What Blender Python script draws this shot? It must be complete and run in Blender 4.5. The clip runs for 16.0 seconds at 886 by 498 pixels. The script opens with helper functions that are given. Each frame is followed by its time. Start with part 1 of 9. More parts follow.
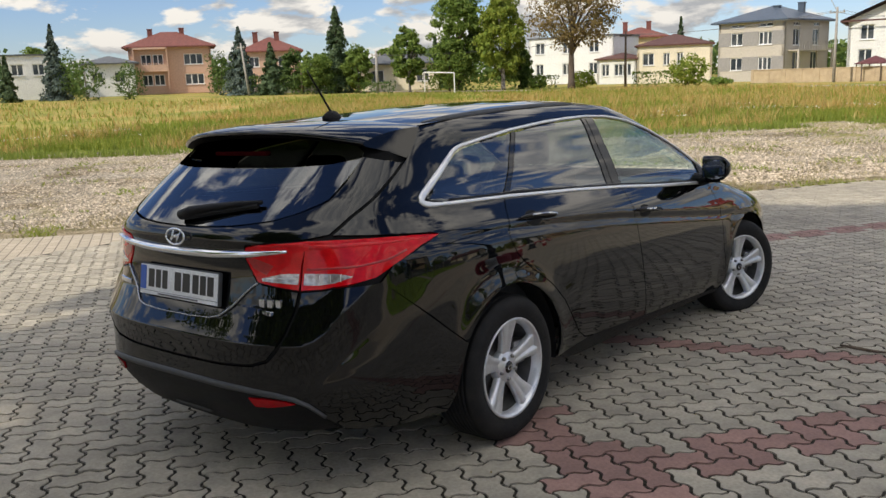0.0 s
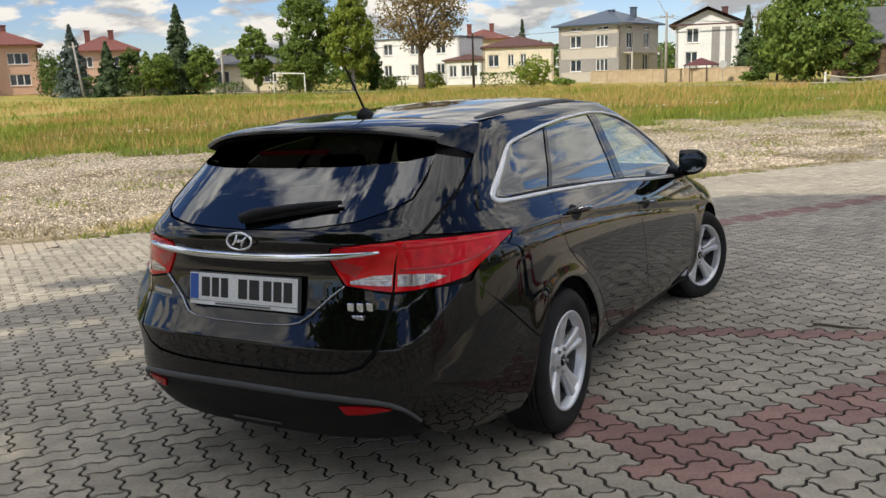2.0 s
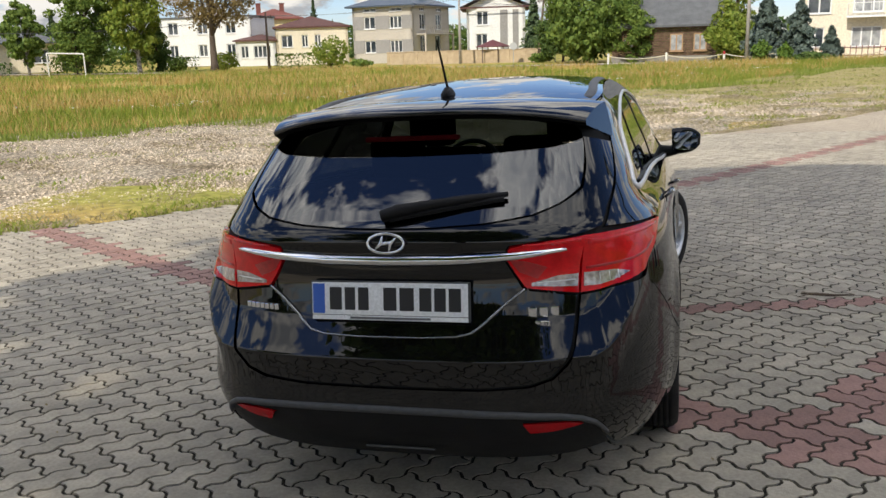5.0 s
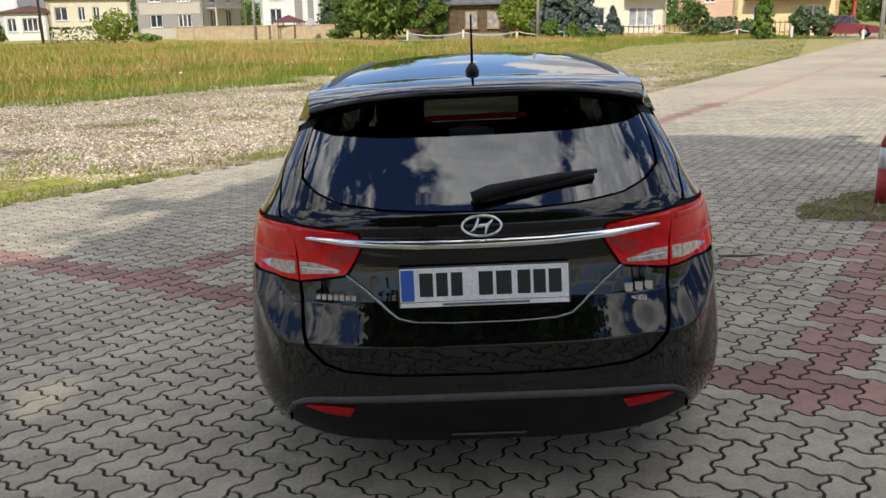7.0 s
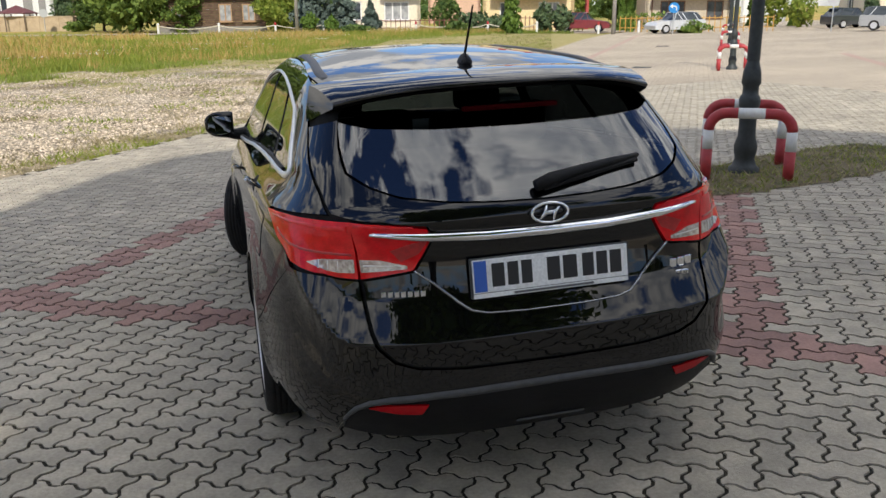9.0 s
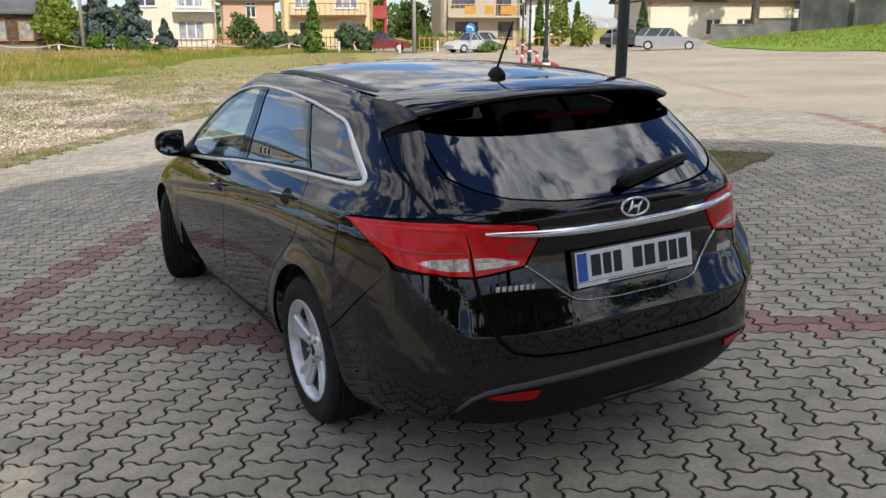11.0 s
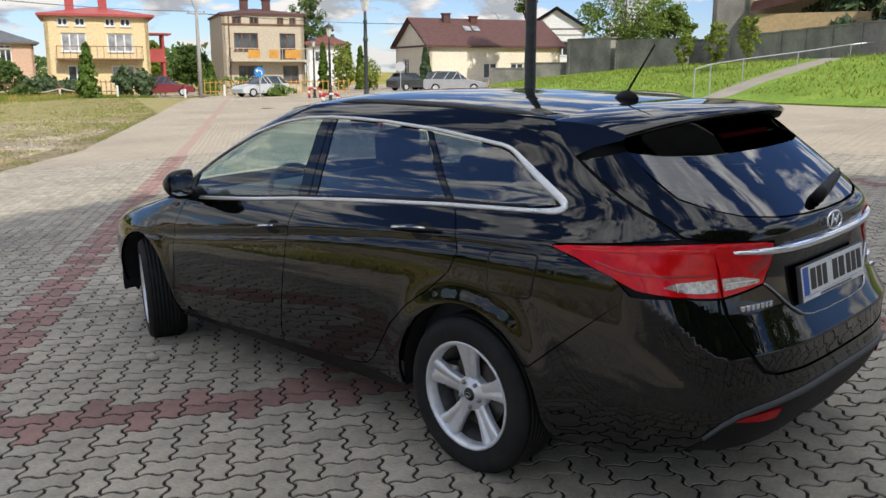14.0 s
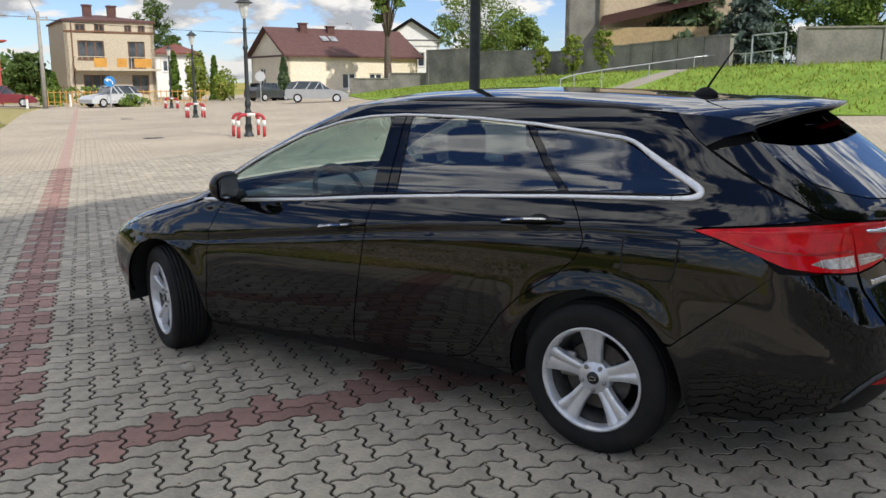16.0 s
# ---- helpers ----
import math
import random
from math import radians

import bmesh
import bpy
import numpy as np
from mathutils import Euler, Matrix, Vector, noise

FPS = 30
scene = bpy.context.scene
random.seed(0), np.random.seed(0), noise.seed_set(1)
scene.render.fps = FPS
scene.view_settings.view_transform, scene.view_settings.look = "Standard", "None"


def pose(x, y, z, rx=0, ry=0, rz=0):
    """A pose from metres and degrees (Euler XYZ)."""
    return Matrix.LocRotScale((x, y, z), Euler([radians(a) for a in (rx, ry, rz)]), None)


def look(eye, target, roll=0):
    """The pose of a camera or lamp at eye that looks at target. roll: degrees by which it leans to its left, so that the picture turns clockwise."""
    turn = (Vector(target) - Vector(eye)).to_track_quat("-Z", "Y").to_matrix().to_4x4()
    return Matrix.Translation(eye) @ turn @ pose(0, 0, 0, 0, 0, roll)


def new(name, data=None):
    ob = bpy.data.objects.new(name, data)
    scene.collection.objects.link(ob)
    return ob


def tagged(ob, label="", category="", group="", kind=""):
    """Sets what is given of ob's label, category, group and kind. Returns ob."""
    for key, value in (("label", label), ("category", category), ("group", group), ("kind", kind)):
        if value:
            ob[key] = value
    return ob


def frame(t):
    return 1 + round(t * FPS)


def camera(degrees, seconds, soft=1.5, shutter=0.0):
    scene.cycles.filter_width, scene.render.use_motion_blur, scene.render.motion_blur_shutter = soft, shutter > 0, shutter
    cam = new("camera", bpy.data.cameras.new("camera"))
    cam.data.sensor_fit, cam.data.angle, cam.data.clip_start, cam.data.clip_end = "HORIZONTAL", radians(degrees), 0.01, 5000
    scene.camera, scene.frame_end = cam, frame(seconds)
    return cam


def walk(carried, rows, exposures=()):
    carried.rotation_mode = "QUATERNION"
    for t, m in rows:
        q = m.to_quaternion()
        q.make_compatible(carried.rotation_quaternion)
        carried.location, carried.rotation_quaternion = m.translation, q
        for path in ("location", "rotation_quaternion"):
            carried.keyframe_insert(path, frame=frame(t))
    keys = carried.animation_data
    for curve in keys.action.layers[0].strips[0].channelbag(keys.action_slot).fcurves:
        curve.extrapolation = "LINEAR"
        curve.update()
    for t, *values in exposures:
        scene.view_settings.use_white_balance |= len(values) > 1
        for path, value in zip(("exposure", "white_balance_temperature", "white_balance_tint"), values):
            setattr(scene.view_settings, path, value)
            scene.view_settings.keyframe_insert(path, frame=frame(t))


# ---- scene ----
import collections

cam = camera(54.9, 16.0)
PATH = [
    (0, (2.929, -2.902, 1.409), (1.669, -1.382, 1.092), -2.3),
    (0.5, (2.701, -2.998, 1.424), (1.497, -1.433, 1.107), -2.4),
    (1, (2.526, -3.123, 1.424), (1.381, -1.515, 1.105), -2.5),
    (1.5, (2.38, -3.311, 1.44), (1.338, -1.635, 1.117), -2.6),
    (2, (2.188, -3.366, 1.426), (1.22, -1.647, 1.096), -2.7),
    (2.5, (1.971, -3.356, 1.445), (1.088, -1.596, 1.099), -2.8),
    (3, (1.768, -3.404, 1.443), (0.984, -1.598, 1.088), -2.7),
    (3.5, (1.553, -3.512, 1.458), (0.871, -1.666, 1.099), -2.8),
    (4, (1.325, -3.529, 1.447), (0.697, -1.666, 1.081), -2.8),
    (4.5, (1.089, -3.502, 1.472), (0.515, -1.624, 1.092), -3.0),
    (4.7, (1.004, -3.509, 1.47), (0.45, -1.626, 1.085), -3.0),
    (6.8, (0.068, -3.538, 1.515), (-0.07, -1.598, 1.047), -2.9),
    (7, (-0.042, -3.567, 1.517), (-0.103, -1.617, 1.046), -2.8),
    (7.5, (-0.263, -3.596, 1.524), (-0.208, -1.655, 1.043), -2.8),
    (8, (-0.502, -3.526, 1.516), (-0.333, -1.595, 1.025), -2.9),
    (8.5, (-0.723, -3.483, 1.533), (-0.406, -1.567, 1.035), -2.8),
    (8.7, (-0.826, -3.471, 1.542), (-0.437, -1.574, 1.041), -2.7),
    (10.8, (-1.879, -3.269, 1.576), (-1.003, -1.542, 1.078), -2.4),
    (11, (-1.976, -3.256, 1.572), (-1.055, -1.548, 1.087), -2.4),
    (11.5, (-2.158, -3.097, 1.554), (-1.151, -1.434, 1.086), -2.5),
    (12, (-2.317, -2.903, 1.557), (-1.234, -1.283, 1.106), -2.6),
    (12.5, (-2.539, -2.763, 1.55), (-1.377, -1.192, 1.12), -2.5),
    (13, (-2.754, -2.623, 1.551), (-1.527, -1.101, 1.134), -2.6),
    (13.5, (-2.915, -2.402, 1.543), (-1.627, -0.929, 1.13), -2.6),
    (14, (-3.078, -2.223, 1.549), (-1.732, -0.802, 1.14), -2.5),
    (14.5, (-3.312, -2.06, 1.544), (-1.88, -0.723, 1.142), -2.3),
    (15, (-3.496, -1.876, 1.537), (-2.01, -0.599, 1.136), -2.4),
    (15.5, (-3.646, -1.665, 1.544), (-2.113, -0.445, 1.143), -2.4),
    (16, (-3.843, -1.474, 1.535), (-2.267, -0.309, 1.136), -2.3),
]
EXPO = [(0.0, 0.15, 7000, 9), (7.0, 0.26, 6800, 9), (9.0, 0.24, 6700, 9), (16.0, 0.19, 6600, 9)]
# the paved yard slopes a little: the car and the path are given on its plane
TILT = Matrix.Rotation(math.atan(0.0424), 4, Vector((-0.7071, -0.7071, 0)))
walk(cam, [(t, TILT @ look(e, p, r)) for t, e, p, r in PATH], EXPO)

# ---- world and sun ----
SUN_AZ, SUN_EL = -104.0, 41.0      # degrees: bearing of the sun, counted from +x, and its height
SUN_DIR = Vector((math.cos(radians(SUN_EL)) * math.cos(radians(SUN_AZ)), math.cos(radians(SUN_EL)) * math.sin(radians(SUN_AZ)), math.sin(radians(SUN_EL))))


def build_world():
    w = bpy.data.worlds.new("sky")
    scene.world = w
    w.use_nodes = True
    nt = w.node_tree
    nt.nodes.clear()
    N, L = nt.nodes.new, nt.links.new
    out, bg = N("ShaderNodeOutputWorld"), N("ShaderNodeBackground")
    sky = N("ShaderNodeTexSky")
    sky.sky_type, sky.sun_disc = "NISHITA", False
    sky.sun_elevation = radians(SUN_EL)
    sky.sun_rotation = math.atan2(SUN_DIR.x, SUN_DIR.y)
    sky.air_density, sky.dust_density, sky.ozone_density = 1.0, 0.15, 2.0
    co = N("ShaderNodeTexCoord")
    # heaped clouds on a flat layer overhead: small and crowded towards the horizon, larger above
    sep = N("ShaderNodeSeparateXYZ")
    L(co.outputs["Generated"], sep.inputs[0])
    up = N("ShaderNodeMath"); up.operation = "MAXIMUM"; up.inputs[1].default_value = 0.0
    L(sep.outputs["Z"], up.inputs[0])
    den = N("ShaderNodeMath"); den.operation = "ADD"; den.inputs[1].default_value = 0.33
    L(up.outputs[0], den.inputs[0])
    inv = N("ShaderNodeMath"); inv.operation = "DIVIDE"; inv.inputs[0].default_value = 1.0
    L(den.outputs[0], inv.inputs[1])
    flat = N("ShaderNodeVectorMath"); flat.operation = "SCALE"
    L(co.outputs["Generated"], flat.inputs[0]); L(inv.outputs[0], flat.inputs["Scale"])
    mp = N("ShaderNodeMapping"); mp.inputs["Scale"].default_value = (1.0, 1.0, 0.25); mp.inputs["Location"].default_value = (3.35, 1.1, 0.0)
    L(flat.outputs[0], mp.inputs["Vector"])

    def heap(vector):
        n = N("ShaderNodeTexNoise"); n.inputs["Scale"].default_value = 3.9; n.inputs["Detail"].default_value = 10; n.inputs["Roughness"].default_value = 0.56
        n.inputs["Distortion"].default_value = 0.15
        L(vector, n.inputs["Vector"])
        return n
    n1 = heap(mp.outputs[0])
    # the same heaps seen a little nearer the zenith tell the lit tops from the grey bases
    higher = N("ShaderNodeVectorMath"); higher.operation = "SCALE"; higher.inputs["Scale"].default_value = 0.955
    L(flat.outputs[0], higher.inputs[0])
    mp2 = N("ShaderNodeMapping"); mp2.inputs["Scale"].default_value = (1.0, 1.0, 0.25); mp2.inputs["Location"].default_value = (3.35, 1.1, 0.0)
    L(higher.outputs[0], mp2.inputs["Vector"])
    n2 = heap(mp2.outputs[0])
    ramp = N("ShaderNodeValToRGB")
    ramp.color_ramp.elements[0].position, ramp.color_ramp.elements[1].position = 0.472, 0.535
    L(n1.outputs["Fac"], ramp.inputs[0])
    diff = N("ShaderNodeMath"); diff.operation = "SUBTRACT"
    L(n1.outputs["Fac"], diff.inputs[0]); L(n2.outputs["Fac"], diff.inputs[1])
    thick = N("ShaderNodeMath"); thick.operation = "MULTIPLY_ADD"; thick.inputs[1].default_value, thick.inputs[2].default_value = -2.2, 1.66
    L(n1.outputs["Fac"], thick.inputs[0])
    tone = N("ShaderNodeMath"); tone.operation = "MULTIPLY_ADD"; tone.inputs[1].default_value = 4.6
    L(diff.outputs[0], tone.inputs[0]); L(thick.outputs[0], tone.inputs[2])
    r2 = N("ShaderNodeValToRGB")
    r2.color_ramp.elements[0].position, r2.color_ramp.elements[1].position = 0.25, 0.75
    r2.color_ramp.elements[0].color = (3.5, 3.7, 4.1, 1)
    r2.color_ramp.elements[1].color = (7.2, 7.1, 7.0, 1)
    L(tone.outputs[0], r2.inputs[0])
    deep = N("ShaderNodeMixRGB"); deep.blend_type = "MULTIPLY"; deep.inputs[0].default_value = 1.0
    deep.inputs[2].default_value = (0.46, 0.54, 0.76, 1)
    L(sky.outputs[0], deep.inputs[1])
    mix = N("ShaderNodeMixRGB")
    lift = N("ShaderNodeMath"); lift.operation = "MULTIPLY_ADD"; lift.inputs[1].default_value, lift.inputs[2].default_value = 1.35, 0.66
    L(up.outputs[0], lift.inputs[0])
    lit = N("ShaderNodeVectorMath"); lit.operation = "SCALE"
    L(r2.outputs[0], lit.inputs[0]); L(lift.outputs[0], lit.inputs["Scale"])
    L(ramp.outputs[0], mix.inputs[0]); L(deep.outputs[0], mix.inputs[1]); L(lit.outputs[0], mix.inputs[2])
    bg.inputs["Strength"].default_value = 0.15
    L(mix.outputs[0], bg.inputs[0]); L(bg.outputs[0], out.inputs[0])


build_world()
sun_data = bpy.data.lights.new("sun", "SUN")
sun_data.energy, sun_data.angle, sun_data.color = 3.45, radians(0.53), (1.0, 0.95, 0.87)
sun = new("sun", sun_data)
sun.matrix_world = look((0, 0, 60), Vector((0, 0, 60)) - SUN_DIR)


# ---- materials ----
def material(name, colour=(0.5, 0.5, 0.5), rough=0.5, metal=0.0, second=None, scale=8.0, detail=4.0, bump=0.0, bump_scale=60.0, coat=0.0, spread=(0.35, 0.65), island=0.0, objvar=0.0, spec=0.5, stain=0.0):
    """Principled surface with two colours mixed by noise, finer grain, and relief."""
    m = bpy.data.materials.new(name)
    m.use_nodes = True
    nt = m.node_tree
    N, L = nt.nodes.new, nt.links.new
    p = nt.nodes["Principled BSDF"]
    p.inputs["Roughness"].default_value, p.inputs["Metallic"].default_value = rough, metal
    p.inputs["Coat Weight"].default_value = coat
    p.inputs["Coat Roughness"].default_value = 0.015
    p.inputs["Coat IOR"].default_value = 1.54
    p.inputs["Specular IOR Level"].default_value = spec
    if second is None:
        p.inputs["Base Color"].default_value = (*colour, 1)
    co = N("ShaderNodeTexCoord")
    last = None
    if second is not None:
        n = N("ShaderNodeTexNoise"); n.inputs["Scale"].default_value = scale; n.inputs["Detail"].default_value = detail
        L(co.outputs["Object"], n.inputs["Vector"])
        r = N("ShaderNodeValToRGB")
        r.color_ramp.elements[0].position, r.color_ramp.elements[1].position = spread
        r.color_ramp.elements[0].color, r.color_ramp.elements[1].color = (*colour, 1), (*second, 1)
        L(n.outputs["Fac"], r.inputs[0])
        n2 = N("ShaderNodeTexNoise"); n2.inputs["Scale"].default_value = scale * 9; n2.inputs["Detail"].default_value = 3
        L(co.outputs["Object"], n2.inputs["Vector"])
        mr = N("ShaderNodeMapRange"); mr.inputs[1].default_value, mr.inputs[2].default_value = 0.3, 0.7
        mr.inputs[3].default_value, mr.inputs[4].default_value = 0.87, 1.13
        L(n2.outputs["Fac"], mr.inputs[0])
        mul = N("ShaderNodeVectorMath"); mul.operation = "SCALE"
        L(r.outputs[0], mul.inputs[0]); L(mr.outputs[0], mul.inputs["Scale"])
        last = mul.outputs[0]
        if stain:
            ns = N("ShaderNodeTexNoise"); ns.inputs["Scale"].default_value = 0.8; ns.inputs["Detail"].default_value = 6; ns.inputs["Roughness"].default_value = 0.65
            geo = N("ShaderNodeNewGeometry")
            L(geo.outputs["Position"], ns.inputs["Vector"])
            ms = N("ShaderNodeMapRange"); ms.inputs[1].default_value, ms.inputs[2].default_value, ms.inputs[3].default_value, ms.inputs[4].default_value = 0.32, 0.68, 1 - stain, 1 + stain
            L(ns.outputs["Fac"], ms.inputs[0])
            m3 = N("ShaderNodeVectorMath"); m3.operation = "SCALE"
            L(last, m3.inputs[0]); L(ms.outputs[0], m3.inputs["Scale"])
            last = m3.outputs[0]
        if island or objvar:
            src = N("ShaderNodeNewGeometry").outputs["Random Per Island"] if island else N("ShaderNodeObjectInfo").outputs["Random"]
            k = island or objvar
            m2 = N("ShaderNodeMapRange"); m2.inputs[3].default_value, m2.inputs[4].default_value = 1 - k, 1 + k
            L(src, m2.inputs[0])
            mul2 = N("ShaderNodeVectorMath"); mul2.operation = "SCALE"
            L(last, mul2.inputs[0]); L(m2.outputs[0], mul2.inputs["Scale"])
            last = mul2.outputs[0]
        L(last, p.inputs["Base Color"])
    if bump:
        b = N("ShaderNodeBump"); b.inputs["Strength"].default_value = bump; b.inputs["Distance"].default_value = 0.02
        n3 = N("ShaderNodeTexNoise"); n3.inputs["Scale"].default_value = bump_scale; n3.inputs["Detail"].default_value = 5
        L(co.outputs["Object"], n3.inputs["Vector"]); L(n3.outputs["Fac"], b.inputs["Height"]); L(b.outputs[0], p.inputs["Normal"])
    return m


def glass_material(name, tint, rough=0.0, gloss=0.075):
    """Thin window pane: mirror gloss over a tinted see-through sheet."""
    m = bpy.data.materials.new(name)
    m.use_nodes = True
    nt = m.node_tree
    nt.nodes.clear()
    N, L = nt.nodes.new, nt.links.new
    out, mix, tr, gl, lw = N("ShaderNodeOutputMaterial"), N("ShaderNodeMixShader"), N("ShaderNodeBsdfTransparent"), N("ShaderNodeBsdfGlossy"), N("ShaderNodeLayerWeight")
    tr.inputs[0].default_value = (*tint, 1)
    gl.inputs["Roughness"].default_value = rough
    gl.inputs[0].default_value = (0.95, 0.97, 1, 1)
    lw.inputs["Blend"].default_value = 0.5
    pw = N("ShaderNodeMath"); pw.operation = "POWER"; pw.inputs[1].default_value = 4.0
    fr = N("ShaderNodeMath"); fr.operation = "MULTIPLY_ADD"; fr.inputs[1].default_value, fr.inputs[2].default_value = 0.9, gloss
    L(lw.outputs["Facing"], pw.inputs[0]); L(pw.outputs[0], fr.inputs[0])
    L(fr.outputs[0], mix.inputs[0]); L(tr.outputs[0], mix.inputs[1]); L(gl.outputs[0], mix.inputs[2]); L(mix.outputs[0], out.inputs[0])
    return m


PAINT = material("black_paint", (0.003, 0.0032, 0.0038), 0.3, 0.0, coat=1.0, spec=0.0)
PLASTIC = material("black_plastic", (0.006, 0.006, 0.007), 0.5, bump=0.25, bump_scale=400, second=(0.010, 0.010, 0.011), spec=0.2)
GLOSSBLACK = material("gloss_black", (0.004, 0.004, 0.005), 0.04)
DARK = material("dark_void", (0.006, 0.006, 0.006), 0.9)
GREYTRIM = material("grey_plastic", (0.045, 0.047, 0.05), 0.5, second=(0.06, 0.062, 0.065), scale=40)
UNDERSIDE = material("matt_black_plastic", (0.004, 0.004, 0.004), 0.7, spec=0.1)
CHROME = material("chrome", (0.82, 0.83, 0.85), 0.09, 1.0)
SATIN = material("satin_aluminium", (0.80, 0.80, 0.79), 0.34, 0.85, second=(0.76, 0.76, 0.75), scale=40)
DULLCHROME = material("dark_chrome", (0.36, 0.37, 0.39), 0.16, 1.0)
ALLOY = material("alloy_silver", (0.72, 0.73, 0.75), 0.30, 0.6, second=(0.64, 0.65, 0.67), scale=30)
RUBBER = material("tyre_rubber", (0.010, 0.010, 0.011), 0.75, second=(0.018, 0.017, 0.016), scale=14, bump=0.2, bump_scale=180, spec=0.25)
# alloy darkened: shade inside the wheel is put into the colour
BARREL = material("shaded_barrel_alloy", (0.10, 0.10, 0.10), 0.6, 0.3, second=(0.06, 0.058, 0.055), scale=30)
DISC = material("brake_disc_iron", (0.11, 0.105, 0.10), 0.45, 0.8, second=(0.07, 0.06, 0.055), scale=25)
STEEL = material("brushed_steel", (0.35, 0.34, 0.33), 0.35, 0.9, second=(0.25, 0.23, 0.21), scale=20)
REDLENS = material("red_lens", (0.58, 0.003, 0.007), 0.2, coat=0.45, second=(0.72, 0.006, 0.012), scale=26, detail=2, spec=0.1)
REDGLOW = material("bright_red_lens", (0.74, 0.012, 0.018), 0.15, coat=0.5, second=(0.60, 0.006, 0.012), scale=40, spec=0.2)
WHITELENS = material("white_lens", (0.75, 0.73, 0.72), 0.2, coat=0.6)
BRAKELENS = material("brake_lens", (0.03, 0.002, 0.003), 0.8, second=(0.04, 0.003, 0.004), scale=40, spec=0.0)
DARKRED = material("dark_red_lens", (0.34, 0.003, 0.006), 0.3, coat=0.4, second=(0.46, 0.004, 0.008), scale=60, detail=2)
CLEARLENS = material("clear_lens", (0.62, 0.58, 0.56), 0.12, 0.3, coat=0.8, second=(0.30, 0.24, 0.23), scale=70)
ORANGE = material("reflector_red", (0.40, 0.004, 0.008), 0.25, coat=0.3, second=(0.34, 0.004, 0.008), scale=90, spec=0.1)
PLATEWHITE = material("plate_white", (0.80, 0.81, 0.82), 0.35, second=(0.76, 0.77, 0.78), scale=12)
PLATEBLUE = material("plate_blue", (0.02, 0.10, 0.45), 0.35)
INK = material("black_ink", (0.01, 0.01, 0.012), 0.4)
INKGREY = material("grey_ink", (0.12, 0.12, 0.13), 0.5)
FABRIC = material("seat_fabric", (0.018, 0.018, 0.02), 0.9, second=(0.03, 0.03, 0.032), scale=60)
DASH = material("dashboard_plastic", (0.02, 0.021, 0.024), 0.6, second=(0.028, 0.03, 0.034), scale=40)
TINT = glass_material("tinted_glass", (0.17, 0.20, 0.22), gloss=0.13)


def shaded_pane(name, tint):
    """Pane under the spoiler's lip: see-through, its dark tint without gloss standing in for the spoiler's reflection.
    """
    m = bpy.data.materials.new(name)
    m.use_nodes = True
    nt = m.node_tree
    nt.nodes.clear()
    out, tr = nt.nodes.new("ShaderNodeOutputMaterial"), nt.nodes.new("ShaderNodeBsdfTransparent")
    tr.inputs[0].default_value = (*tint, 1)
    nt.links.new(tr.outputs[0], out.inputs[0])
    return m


LIPSHADE = shaded_pane("lip_shade_glass", (0.045, 0.05, 0.05))
REARTINT = glass_material("rear_window_glass", (0.08, 0.10, 0.11), gloss=0.11)
MIRROR = material("mirror_glass", (0.45, 0.47, 0.5), 0.03, 1.0)
CLEAR = glass_material("clear_glass", (0.72, 0.85, 0.80), gloss=0.06)


# ---- mesh helpers ----
def link_mesh(name, bm, mat, parent=None, smooth=False):
    me = bpy.data.meshes.new(name)
    bm.to_mesh(me)
    bm.free()
    for m in (mat if isinstance(mat, (list, tuple)) else [mat]):
        me.materials.append(m)
    if smooth:
        me.polygons.foreach_set("use_smooth", [True] * len(me.polygons))
    ob = new(name, me)
    ob.parent = parent
    return ob


def part(name, bm, mat, parent, label="", smooth=False):
    ob = link_mesh(name, bm, mat, parent, smooth)
    return tagged(ob, label) if label else ob


def box(bm, x0, y0, z0, x1, y1, z1, m=None, bevel=0.0):
    c = bmesh.ops.create_cube(bm, size=1.0, matrix=Matrix.Translation(((x0 + x1) / 2, (y0 + y1) / 2, (z0 + z1) / 2)) @ Matrix.Diagonal((abs(x1 - x0), abs(y1 - y0), abs(z1 - z0), 1)))
    vs = c["verts"]
    if bevel:
        es = list({e for v in vs for e in v.link_edges})
        r = bmesh.ops.bevel(bm, geom=es, offset=bevel, segments=2, affect="EDGES", profile=0.5)
        vs = list({v for f in r["faces"] for v in f.verts} | {v for v in vs if v.is_valid})
    if m is not None:
        bmesh.ops.transform(bm, matrix=m, verts=[v for v in vs if v.is_valid])
    return vs


def tube(bm, pts, radii, seg=8, caps=True):
    """A round bar along points, its radius given point by point."""
    if not isinstance(radii, (list, tuple)):
        radii = [radii] * len(pts)
    pts = [Vector(p) for p in pts]
    rings = []
    side = None
    for i, p in enumerate(pts):
        d = (pts[min(i + 1, len(pts) - 1)] - pts[max(i - 1, 0)]).normalized()
        if side is None:
            side = d.orthogonal().normalized()
        side = (side - d * side.dot(d))
        side = side.normalized() if side.length > 1e-6 else d.orthogonal().normalized()
        other = d.cross(side)
        rings.append([bm.verts.new(p + (side * math.cos(a) + other * math.sin(a)) * radii[i]) for a in [2 * math.pi * k / seg for k in range(seg)]])
    for a, b in zip(rings, rings[1:]):
        for k in range(seg):
            bm.faces.new((a[k], a[(k + 1) % seg], b[(k + 1) % seg], b[k]))
    if caps:
        bm.faces.new(rings[0][::-1])
        bm.faces.new(rings[-1])


